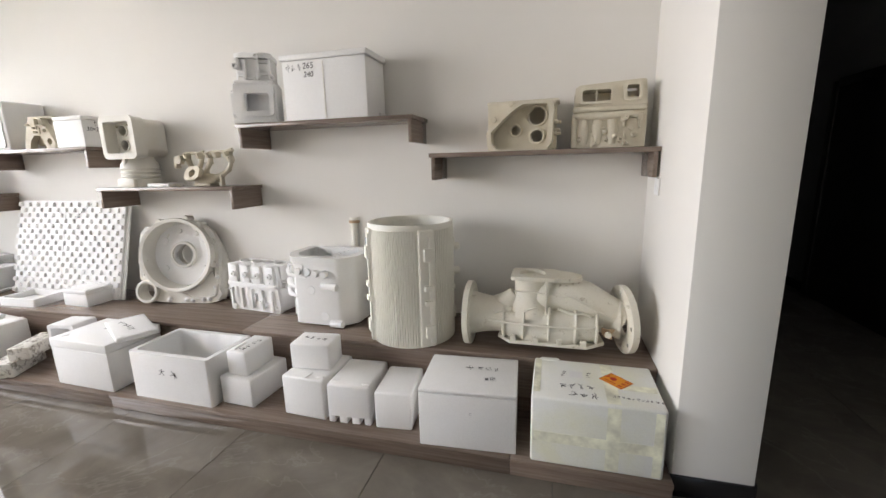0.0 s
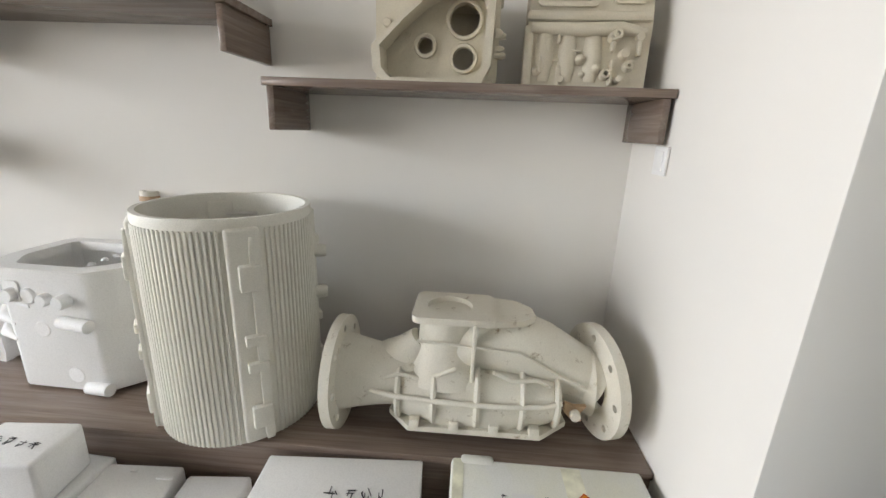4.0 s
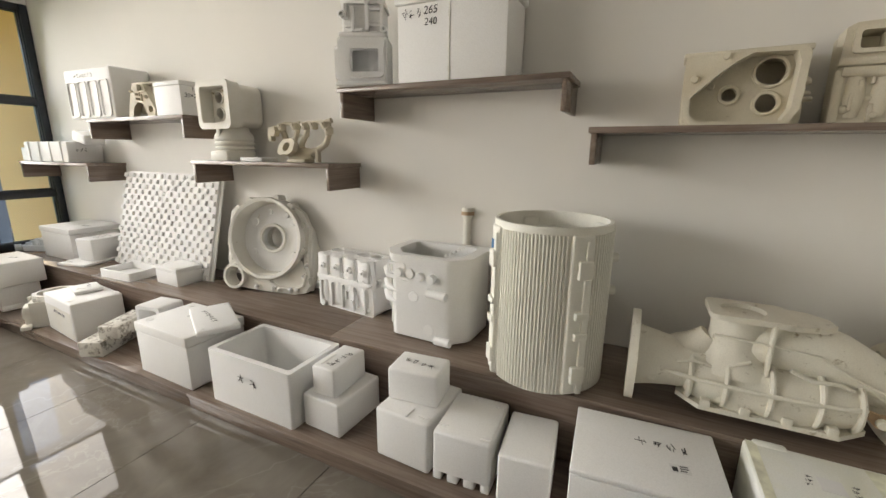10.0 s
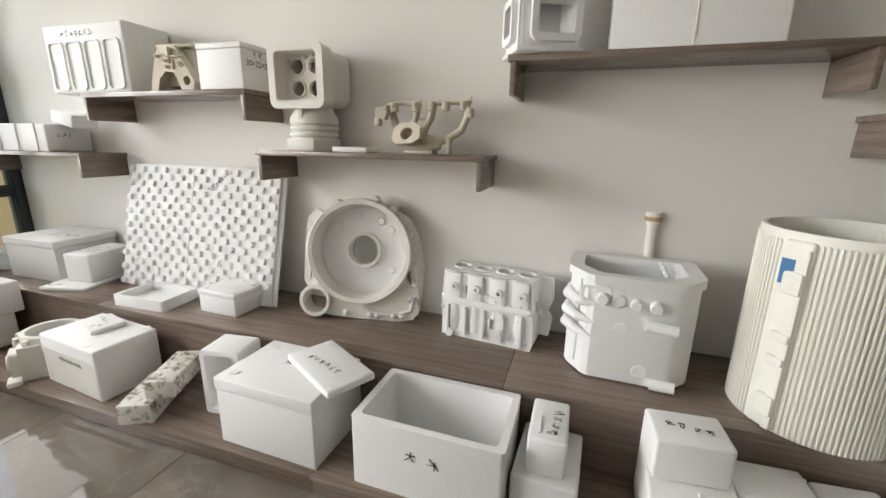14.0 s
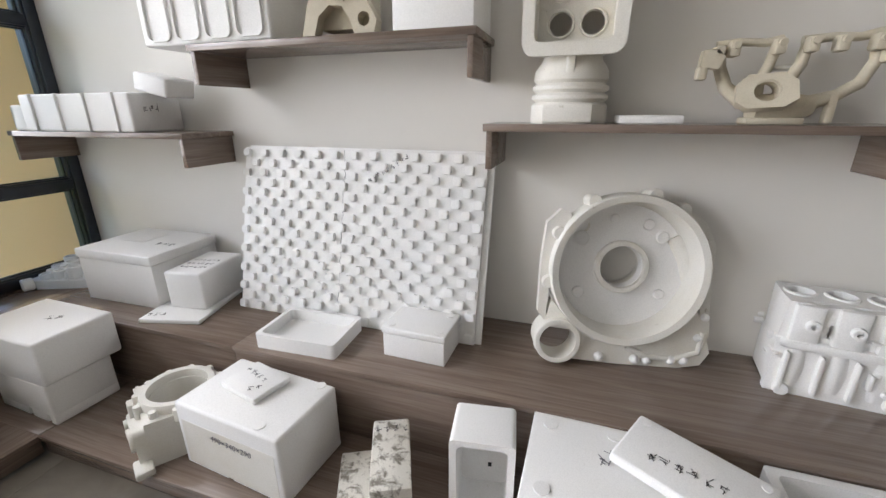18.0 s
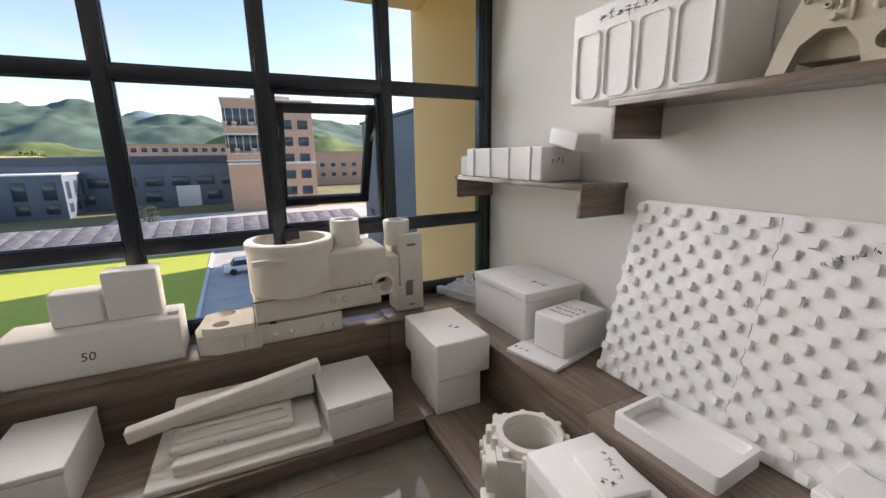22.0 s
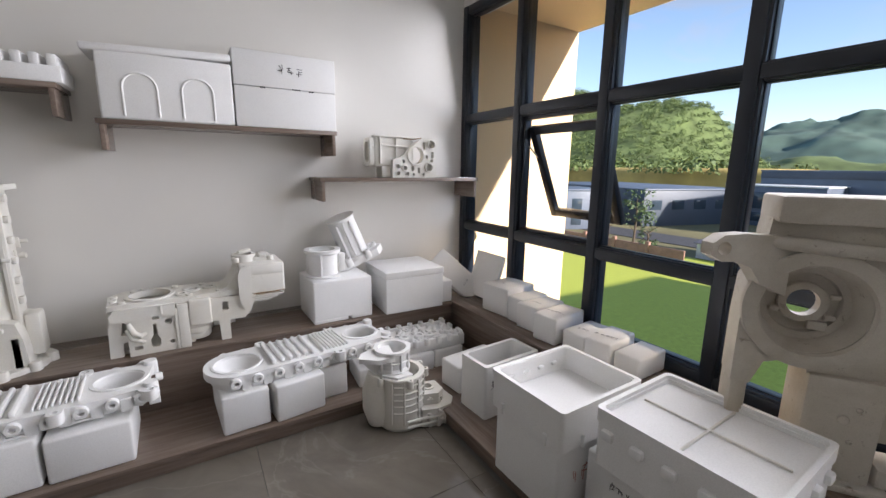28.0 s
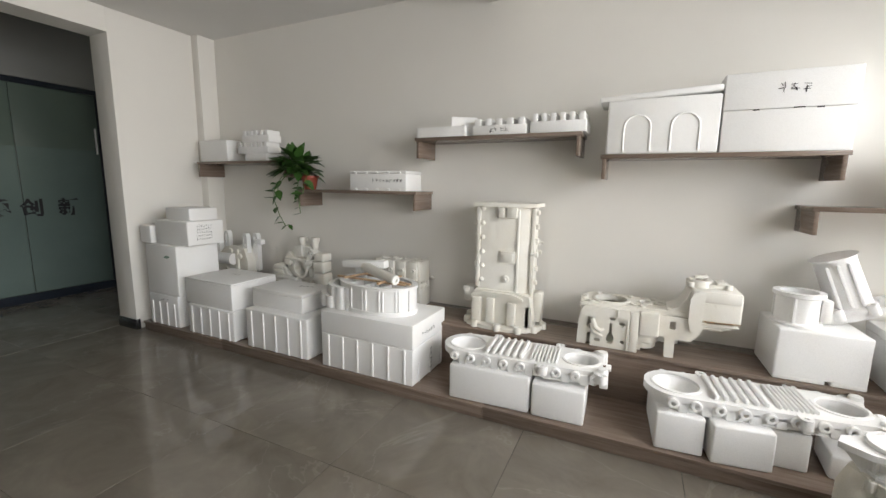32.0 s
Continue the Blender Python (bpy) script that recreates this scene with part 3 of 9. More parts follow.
AF, AB = 1.605, 2.0      # fronts of low and high step along the north wall
WF, WB = -5.05, -5.60      # along the window
CF, CB = -2.335, -2.80     # along the south wall
steps_run("display_step_north_low", "low grey oak laminate display step", run_x("n", AF, AB + 0.02, WF + 0.004, AX - 0.002, LOW, 0.0, [-2.62, -0.18]), None)
steps_run("display_step_north_high", "high grey oak laminate display step along the wall", run_x("n", AB, YA - 0.002, WB + 0.004, AX - 0.002, UP, LOW, [-4.36, -1.94]), None)
steps_run("display_step_window_low", "low grey oak laminate display step under the window", run_y("w", WF, WB - 0.02, CF + 0.0, AF + 0.0, LOW, 0.0, [0.05]), None)
steps_run("display_step_window_corner", "low grey oak laminate step corner", [("tread", ((WF + WB - 0.02) / 2, (AF + AB) / 2 + 0.016, LOW - 0.011), (0.566, 0.43, 0.022), WOOD_X), ("tread", ((WF + WB - 0.02) / 2, (CF + CB) / 2 - 0.012, LOW - 0.011), (0.566, 0.49, 0.022), WOOD_X)], None)
steps_run("display_step_window_high", "high grey oak laminate window sill step", run_y("w", WB, XW + 0.03, YC + 0.002, YA - 0.002, UP, LOW, [-0.72, 1.62]), None)
steps_run("display_step_south_low", "low grey oak laminate display step", run_x("s", CF, CB - 0.02, WF + 0.004, CX - 0.06, LOW, 0.0, [-3.02, -0.62]), None)
steps_run("display_step_south_high", "high grey oak laminate display step along the wall", run_x("s", CB, YC + 0.002, WB + 0.004, CX - 0.106, UP, LOW, [-3.1, -0.7]), None)

# ---- shelves ----
def wall_shelf(x0, x1, z, south=False):
    """A board on two upright end brackets; z is its top."""
    w = x1 - x0
    y = (YC if south else YA)
    r = thing("wall_shelf", (x0 + x1) / 2, y, z, 180 if south else 0, "grey oak laminate wall shelf on two upright brackets", "shelf", "wall shelves")
    part("board", Geo().box((0, -0.152, -0.0125), (w, 0.302, 0.025), 0.002), WOOD_X, r)
    br = Geo().box((0, -0.148, -0.0905), (0.022, 0.292, 0.13), 0.002).mesh("bracket", WOOD_Y)
    repeat("bracket", br, r, [at(-w / 2 + 0.022, 0, 0), at(w / 2 - 0.022, 0, 0)])
    return r


for x0, x1, z in ((-0.731, 0.501, 1.492), (-2.046, -0.822, 1.716), (-3.359, -2.128, 1.311), (-4.618, -3.388, 1.617), (-5.965, -4.735, 1.262)):
    wall_shelf(x0, x1, z)
for x0, x1, z in ((-0.80, 0.455, 1.652), (-2.195, -0.94, 1.388), (-3.43, -2.183, 1.803), (-4.785, -3.555, 1.650), (-5.93, -4.66, 1.352)):
    wall_shelf(x0, x1, z, True)

# ---- the window wall ----
POSTS = [1.785, 1.06, 0.335, -0.39, -1.115, -1.84, -2.565]
RAILS = [0.94, 1.83]
win = thing("window_1", XW, 0, UP, 0, "tall dark aluminium window wall with two open sashes", "window")
tagged(win, kind="structure")
Z0, Z1 = 0.0, HEAD - UP
post = Geo().box((0, 0, (Z0 + Z1) / 2), (0.13, 0.058, Z1 - Z0), 0.003).box((0.035, 0, (Z0 + Z1) / 2), (0.03, 0.082, Z1 - Z0), 0.003).mesh("post", ALU)
repeat("post", post, win, [at(0, y, 0) for y in POSTS] + [at(0, YA - 0.034, 0), at(0, YC + 0.034, 0)])
ys = [YA - 0.034] + POSTS + [YC + 0.034]
for za in [Z0 + 0.03] + [z - UP for z in RAILS] + [Z1 - 0.03]:
    for a, b in zip(ys, ys[1:]):
        part("rail", Geo().box((0, (a + b) / 2, za), (0.12, a - b - 0.062, 0.058), 0.003).box((0.034, (a + b) / 2, za), (0.028, a - b - 0.086, 0.078), 0.003), ALU, win)
SASH = {(1, 1), (6, 1)}
zz = [Z0 + 0.03] + [z - UP for z in RAILS] + [Z1 - 0.03]
for i, (a, b) in enumerate(zip(ys, ys[1:])):
    for k, (c, d) in enumerate(zip(zz, zz[1:])):
        w, h = a - b - 0.07, d - c - 0.066
        if (i, k) in SASH:
            fixed = Geo()
            for s in (1, -1):
                fixed.box((0.0, (a + b) / 2 + s * (w / 2 - 0.012), (c + d) / 2), (0.05, 0.03, h), 0.003)
            fixed.box((0, (a + b) / 2, c + 0.05), (0.05, w, 0.03), 0.003).box((0, (a + b) / 2, d - 0.05), (0.05, w, 0.03), 0.003)
            part("sash_seat", fixed, ALU, win)
            hinge = d - 0.105
            g = Geo()
            sh = h - 0.12
            for s in (1, -1):
                g.box((0, s * (w / 2 - 0.045), -sh / 2), (0.045, 0.055, sh), 0.003)
            g.box((0, 0, -0.03), (0.045, w - 0.04, 0.055), 0.003).box((0, 0, -sh + 0.03), (0.045, w - 0.04, 0.055), 0.003)
            leaf = part("sash", g, ALU, win, "sash tilted outwards at its foot")
            leaf.matrix_basis = at(-0.03, (a + b) / 2, hinge) @ pose(0, 0, 0, 0, 24, 0)
            pg = part("pane", Geo().box((0, 0, -sh / 2), (0.006, w - 0.10, sh - 0.08), 0), GLASS, leaf)
            pg.visible_shadow = False
            part("handle", Geo().box((0.03, 0, -sh + 0.04), (0.02, 0.11, 0.018), 0.004).box((0.025, 0.04, -sh + 0.03), (0.02, 0.02, 0.03), 0.003), RUBBER, leaf, "black sash handle")
            stay = Geo()
            for s in (1, -1):
                stay.sweep([(-0.02, (a + b) / 2 + s * (w / 2 - 0.03), hinge - 0.14), (-0.11, (a + b) / 2 + s * (w / 2 - 0.035), hinge - 0.22)], 0.006, 8)
            part("stay", stay, STEEL, win, "steel friction stay")
            continue
        pg = part("pane", Geo().box((-0.012, (a + b) / 2, (c + d) / 2), (0.006, w + 0.01, h + 0.01), 0), GLASS, win)
        pg.visible_shadow = False
        bead = Geo()
        for s in (1, -1):
            bead.box((0.012, (a + b) / 2 + s * (w / 2 - 0.004), (c + d) / 2), (0.03, 0.016, h), 0.002)
            bead.box((0.012, (a + b) / 2, (c + d) / 2 + s * (h / 2 - 0.004)), (0.03, w - 0.02, 0.016), 0.002)
        part("bead", bead, ALU, win)

# recess outside the window: ochre cheeks, soffit and sill
structure("recess_north", Geo().box(((OUT - 0.12 + XW) / 2 + 0.01, YA + 0.31, 1.0), (XW - OUT + 0.14, 0.6, 6.0), 0), PLASTER_YELLOW, "ochre rendered side of the window recess")
structure("recess_south", Geo().box(((OUT + XW) / 2 + 0.01, YC - 0.31, 1.0), (XW - OUT + 0.02, 0.6, 6.0), 0), PLASTER_YELLOW, "ochre rendered side of the window recess")
structure("soffit", Geo().box(((OUT + XW) / 2, (YA + YC) / 2, 3.4), (XW - OUT, YA - YC - 0.004, 1.3), 0), PLASTER_YELLOW, "ochre rendered soffit over the window")
structure("outer_sill", Geo().box(((OUT + XW) / 2, (YA + YC) / 2, -0.9), (XW - OUT - 0.02, YA - YC - 0.004, 0.2), 0), GREY_WALL, "pale outer window ledge")
structure("outer_wall", Geo().box((OUT + 0.7, (YA + YC) / 2, -5.65), (1.2, 12.0, 9.3), 0), PLASTER_YELLOW, "ochre facade below the window")
# ---- outside ----
GZ = -10.2
GRASS = plain("mown lawn", (0.40, 0.44, 0.055), 0.9, vary=0.16, scale=2.6, bumps=0.3)
FIELD = plain("rough dry field", (0.17, 0.15, 0.065), 0.95, vary=0.35, scale=0.05, bumps=0)
CONCRETE = plain("yard concrete", (0.45, 0.43, 0.40), 0.85, vary=0.2, scale=0.4)
ASPHALT = plain("asphalt", (0.055, 0.055, 0.058), 0.9, vary=0.2, scale=1.0)
CLAD_GREY = plain("grey factory cladding", (0.10, 0.125, 0.165), 0.5, vary=0.1, scale=0.5)
CLAD_DARK = plain("dark factory cladding", (0.05, 0.065, 0.09), 0.5, vary=0.1, scale=0.5)
WHITE_FACADE = plain("white facade", (0.62, 0.62, 0.60), 0.7, vary=0.06, scale=0.5)
TERRACOTTA = plain("brown-pink facade tiles", (0.50, 0.32, 0.23), 0.7, vary=0.1, scale=1.5)
BRICK_RED = plain("brick fence", (0.27, 0.15, 0.11), 0.85, vary=0.2, scale=2.0)
DARK_GLASS = plain("dark window glass", (0.035, 0.05, 0.065), 0.08, vary=0.2, scale=0.3, bumps=0)
SHEET_ROOF = plain("weathered blue-red sheet roof", (0.165, 0.150, 0.158), 0.7, vary=0.5, scale=1.4)
HILL_NEAR = plain("wooded hillside", (0.105, 0.145, 0.045), 0.95, vary=0.4, scale=0.06, bumps=0)
# the bluer, paler tones of these two ridges stand in for distance haze
HILL_FARTHER = plain("blue hills with haze in the colour", (0.145, 0.205, 0.25), 0.95, vary=0.25, scale=0.02, bumps=0)
HILL_FAR = plain("far hills tinted for haze", (0.078, 0.128, 0.098), 0.95, vary=0.3, scale=0.03, bumps=0)
CAR_DARK = plain("dark car paint", (0.02, 0.022, 0.028), 0.25)
CAR_WHITE = plain("white car paint", (0.70, 0.70, 0.70), 0.25)
structure("ground", Geo().add([(-3500, -3500, GZ), (600, -3500, GZ), (600, 3500, GZ), (-3500, 3500, GZ)], [(0, 1, 2, 3)]), FIELD, "dry valley floor")
structure("pavement", Geo().box((-55, 12, GZ + 0.03), (96, 66, 0.06), 0), CONCRETE, "pale concrete yard")
structure("lawn", Geo().box((-34.3, -34, GZ + 0.10), (53.4, 62, 0.12), 0), GRASS, "mown green lawn")
structure("kerb", Geo().box((-34.3, -2.85, GZ + 0.10), (53.4, 0.3, 0.18), 0), WHITE_FACADE, "pale kerb along the lawn")
structure("road", Geo().box((-74, 0, GZ + 0.08), (9, 150, 0.06), 0), ASPHALT, "asphalt road")


def building(x, y, rz, w, d, h, wall, label, rows=(), name="factory", band=None, roof=None, shutter=()):
    """A block with its front towards -y, standing on the ground; rows: (height, count, pane width, pane height)."""
    r = thing(name, x, y, GZ, rz, label, "building")
    part("wall", Geo().box((0, 0, h / 2), (w, d, h), 0.05), wall, r)
    part("roof", Geo().box((0, 0, h + 0.15), (w + 0.5, d + 0.5, 0.3), 0.05), roof or wall, r)
    if band:
        part("fascia", Geo().box((0, -d / 2 - 0.1, h - 0.8), (w + 0.1, 0.2, 1.6), 0.03), band, r)
    for z, n, pw, ph in rows:
        me = Geo().box((0, 0, 0), (pw, 0.12, ph), 0.02).mesh("window", DARK_GLASS)
        fr = Geo().box((0, 0, 0), (pw + 0.25, 0.08, ph + 0.25), 0.02).mesh("window_frame", WHITE_FACADE if wall is TERRACOTTA else CLAD_DARK)
        repeat("window_frame", fr, r, [at((i + 0.5) / n * w - w / 2, -d / 2 - 0.02, z) for i in range(n)])
        repeat("window", me, r, [at((i + 0.5) / n * w - w / 2, -d / 2 - 0.05, z) for i in range(n)])
        m = max(1, int(n * d / w))
        repeat("window", me, r, [at(-w / 2 - 0.02, (i + 0.5) / m * d - d / 2, z) @ pose(0, 0, 0, 0, 0, 90) for i in range(m)])
        repeat("window", me, r, [at(w / 2 + 0.02, (i + 0.5) / m * d - d / 2, z) @ pose(0, 0, 0, 0, 0, 90) for i in range(m)])
    for u, sw, sh in shutter:
        part("shutter", Geo().box((u, -d / 2 - 0.06, sh / 2), (sw, 0.14, sh), 0.02), WHITE_FACADE, r, "pale roller shutter")
    return r


# front (-y) turned to face the viewer at +x
building(-135, -14, 90, 64, 26, 11.9, CLAD_GREY, "long grey factory hall with a dark fascia", ((6.2, 12, 3.6, 2.0), (2.6, 10, 3.2, 2.2)), band=CLAD_DARK, shutter=((4, 5, 5), (18, 5, 5)))
building(-117, -39, 90, 18, 14, 8.6, CLAD_GREY, "grey office block with pale side", ((5.6, 4, 2.0, 3.4), (2.0, 4, 2.0, 1.8)), band=None, roof=WHITE_FACADE)
building(-105, -70, 75, 46, 30, 7.6, CLAD_DARK, "dark grey factory hall", ((4.5, 8, 3.2, 2.0),), roof=CLAD_GREY)
building(-72, -62, 62, 15, 12, 7.6, CLAD_GREY, "low grey villa-like block with pale balcony", ((5.0, 4, 2.0, 2.2), (1.8, 4, 2.0, 1.8)), band=WHITE_FACADE)
building(-190, 52, 90, 60, 26, 13.0, TERRACOTTA, "long low brownish factory building", ((8.0, 14, 2.0, 1.6), (4.2, 14, 2.0, 1.6)))
building(-205, -14, 90, 46, 22, 16.5, TERRACOTTA, "distant brownish block with rows of windows", ((14.6, 14, 2.0, 1.6), (11.0, 14, 2.0, 1.6)))
n2 = building(-38.5, 33, 0, 37, 34, 15.4, CLAD_GREY, "grey-blue workshop with a painted number", ((4.0, 7, 2.2, 1.8),), name="workshop")
written("2", 2.1, Matrix(((1, 0, 0, -6.5), (0, 0, -1, -17.1), (0, 1, 0, 10.9), (0, 0, 0, 1))), n2, plain("blue sign paint", (0.03, 0.08, 0.35), 0.5), "sign", 0.0)

# brick-coloured office tower with balconies
tw = building(-110, 8.6, 90, 18.0, 14, 23.4, TERRACOTTA, "brown-pink office tower with glazed balcony storeys", (), name="office_tower", roof=WHITE_FACADE)
for k, z in enumerate((12.6, 18.0)):
    part("balcony", Geo().box((-4.2, -7.7, z - 1.0), (9.6, 1.6, 1.4), 0.05), TERRACOTTA, tw, "brick balcony front")
    for u in (-8.7, -6.9, -3.6, -0.2):
        part("parapet_block", Geo().box((u, -7.7, z + 0.05), (0.9, 1.62, 1.1), 0.05), TERRACOTTA, tw)
        part("coping", Geo().box((u, -7.7, z + 0.66), (1.1, 1.75, 0.16), 0.03), WHITE_FACADE, tw, "white coping")
    part("balcony_rim", Geo().box((-4.2, -7.75, z - 1.72), (9.9, 1.75, 0.30), 0.03).box((-4.2, -7.75, z - 0.26), (7.8, 1.7, 0.16), 0.03), WHITE_FACADE, tw, "white balcony edge")
    part("glazing", Geo().box((-4.2, -7.1, z + 1.9), (9.2, 0.2, 3.2), 0.02), DARK_GLASS, tw, "dark glazed balcony front")
    bar = Geo().box((0, -7.22, z + 1.9), (0.14, 0.1, 3.2), 0.01).mesh("glazing_bar", WHITE_FACADE)
    repeat("glazing_bar", bar, tw, [at(-8.4 + 1.4 * i, 0, 0) for i in range(7)])
for z in (4.0, 7.6, 11.2, 14.8, 18.4):
    wm = Geo().box((0, 0, 0), (2.2, 0.14, 1.9), 0.02).mesh("window", DARK_GLASS)
    repeat("window", wm, tw, [at(3.4, -7.05, z), at(6.8, -7.05, z), at(-9.05, 2.0, z) @ pose(0, 0, 0, 0, 0, 90), at(-9.05, -2.5, z) @ pose(0, 0, 0, 0, 0, 90)])
part("lower_band", Geo().box((0, -7.1, 10.2), (18.1, 0.4, 0.5), 0.04), WHITE_FACADE, tw, "white storey band")
part("roof_house", Geo().box((1.0, 0.0, 24.2), (8.0, 6.0, 1.2), 0.05), TERRACOTTA, tw)

# sheet roof of a shed, brick fence
sh = thing("shed", -69, -6, GZ, 90, "long low shed with a weathered sheet roof", "building")
part("wall", Geo().box((0, -3.6, 1.1), (46, 6.6, 2.2), 0.05), WHITE_FACADE, sh)
for i in range(23):
    part("roof_sheet", Geo().box((-22 + 2 * i, -3.6, 3.25), (1.96, 7.8, 0.12), 0.02, m=pose(0, 0, 0, 8, 0, 0)), SHEET_ROOF, sh)
fn = thing("fence", -54, -66, GZ, 90, "brick boundary fence with piers", "fence")
for i in range(16):
    part("panel", Geo().box((-37.5 + 5 * i, 0, 1.1), (4.5, 0.25, 2.2), 0.03), BRICK_RED, fn)
    part("pier", Geo().box((-40 + 5 * i, 0, 1.3), (0.5, 0.5, 2.6), 0.03), BRICK_RED, fn)


def car(x, y, rz, mat, label):
    r = thing("car", x, y, GZ + 0.07, rz, label, "car", "parked cars")
    part("body", Geo().box((0, 0, 0.62), (4.4, 1.75, 0.62), 0.18, 3), mat, r)
    part("cabin", Geo().prism([(-1.5, 0.9), (1.1, 0.9), (0.55, 1.42), (-1.1, 1.42)], -0.78, 0.78, FRONT), DARK_GLASS, r)
    part("roof", Geo().box((-0.27, 0, 1.44), (1.6, 1.45, 0.07), 0.03), mat, r)
    wheel = Geo().cyl((0, -0.1, 0), (0, 0.1, 0), 0.33, n=18).mesh("wheel", RUBBER)
    repeat("wheel", wheel, r, [at(u, v, 0.33) for u in (-1.35, 1.35) for v in (-0.82, 0.82)])
    part("tail_light", Geo().box((-2.2, 0.6, 0.75), (0.06, 0.35, 0.14), 0.02), RED_LABEL, r)
    part("tail_light", Geo().box((-2.2, -0.6, 0.75), (0.06, 0.35, 0.14), 0.02), RED_LABEL, r)


car(-36, 4.6, 145, CAR_DARK, "dark parked car in the yard")
car(-49, 0.8, 96, CAR_WHITE, "white parked car by the lawn")
car(-49.5, 5.6, 93, CAR_DARK, "dark parked car by the lawn")


# hills: a wooded one near by, blue ridges behind with haze in their colour
def ridge(name, label, x0, x1, y0, y1, peak, mat, seed, nx=40, ny=90, base=0.0, profile=None, rough=0.35, grain=0.006):
    g = Geo()
    vs = []
    for i in range(nx + 1):
        for j in range(ny + 1):
            x, y = x0 + (x1 - x0) * i / nx, y0 + (y1 - y0) * j / ny
            s = math.sin(math.pi * min(1.0, i / nx * 1.02) * 0.5)
            f = profile(y) if profile else 1.0
            n = noise.fractal(Vector((x * grain + seed, y * grain, seed)), 1.0, 2.0, 5)
            vs.append((x, y, GZ + base + s * peak * f * (1.0 + rough * n) + 2.0 * n))
    fs = [(i * (ny + 1) + j, (i + 1) * (ny + 1) + j, (i + 1) * (ny + 1) + j + 1, i * (ny + 1) + j + 1) for i in range(nx) for j in range(ny)]
    g.add(vs, [tuple(reversed(q)) for q in fs])
    return structure(name, g, mat, label, 180), vs


def near_profile(y):
    d = max(0.0, -116 - y)
    return 0.38 * min(1.0, d / 45) ** 0.8 + min(0.92, d / 320)


hill_vs = ridge("hillside", "wooded hillside with a dry terrace at its foot", -185, -330, -520, -60, 84, HILL_NEAR, 3.1, 40, 90, 6.0, near_profile, 0.10, 0.02)[1]


def far_profile(y):
    """A wavy skyline: rounded summits over a lower chain."""
    top = sum(h * math.exp(-((y - c) / w) ** 2) for c, h, w in ((-690, 34, 90), (-455, 46, 62), (-332, 34, 40), (-232, 36, 58), (-72, 26, 62), (130, 16, 90), (420, 24, 120)))
    return (74 + top) / 100


ridge("far_hills", "wooded hills tinted blue-green for haze", -700, -1000, -1500, 900, 92, HILL_FAR, 7.7, 36, 300, 2.0, far_profile, 0.16, 0.012)
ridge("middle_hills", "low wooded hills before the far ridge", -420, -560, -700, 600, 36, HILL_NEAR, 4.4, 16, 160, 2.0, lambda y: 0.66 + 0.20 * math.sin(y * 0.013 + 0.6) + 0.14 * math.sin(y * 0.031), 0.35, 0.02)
ridge("farther_hills", "far hills tinted pale blue for haze", -1300, -1900, -2600, 1800, 150, HILL_FARTHER, 12.3, 24, 240, 0.0, lambda y: 0.80 + 0.14 * math.sin(y * 0.004 + 2.2), 0.55, 0.0042)
TERRACE = plain("dry grass terrace", (0.42, 0.31, 0.10), 0.95, vary=0.35, scale=0.08, bumps=0)
structure("terrace", Geo().box((-182, -176, GZ + 6.2), (40, 240, 13.2), 3.0, 3), TERRACE, "dry grassy bank below the hill")


def crown_cards(g, x, y, z, r, h, n, rnd):
    """Small leaf clumps about a tree's crown, uneven, with gaps."""
    for i in range(n):
        a, b = rnd.uniform(0, 2 * math.pi), rnd.uniform(-0.25, 1.0)
        k = r * math.sqrt(max(0.0, 1 - b * b)) * rnd.uniform(0.5, 1.15)
        c = Vector((x + k * math.cos(a), y + k * math.sin(a), z + h * 0.5 + b * h * 0.55))
        s = r * rnd.uniform(0.10, 0.19)
        out = Vector((math.cos(a) * math.sqrt(max(0.0, 1 - b * b)), math.sin(a) * math.sqrt(max(0.0, 1 - b * b)), b + 0.25))
        m = (pose(0, 0, 0, rnd.uniform(-38, 38), rnd.uniform(-38, 38), 0).to_3x3() @ out.to_track_quat("Z", "Y").to_matrix()) @ pose(0, 0, 0, 0, 0, rnd.uniform(0, 360)).to_3x3()
        pts = [c + m @ Vector(p) * s for p in ((-1, -0.5, 0), (0.1, -0.9, 0.2), (1, 0, 0), (0.2, 0.9, -0.2), (-0.7, 0.7, 0.15))]
        k0 = len(g.v)
        g.v += [tuple(p) for p in pts]
        g.f.append(tuple(range(k0, k0 + 5)))


rnd = random.Random(21)
woods = Geo()
pick = [v for v in hill_vs if v[2] > GZ + 12 and v[1] > -460]
for i in range(5200):
    v = rnd.choice(pick)
    s = rnd.uniform(1.2, 2.5)
    crown_cards(woods, v[0] + rnd.uniform(-3, 3), v[1] + rnd.uniform(-4, 4), v[2] - 1.0, s, s * 1.9, 34, rnd)
tagged(new("woodland", woods.mesh("woodland", TREE_LEAF)), "dense green woodland on the hillside", "woodland", "", "stuff")
belt = Geo()
for i in range(420):
    y = rnd.uniform(-330, 220)
    x = rnd.uniform(-330, -190) if y > -60 else rnd.uniform(-205, -150)
    s = rnd.uniform(2.5, 4.5)
    crown_cards(belt, x, y, GZ + (0 if y > -60 else 9.0), s, s * 1.7, 44, rnd)
tagged(new("tree_belt", belt.mesh("tree_belt", TREE_LEAF)), "belt of trees beyond the factories", "woodland", "", "stuff")


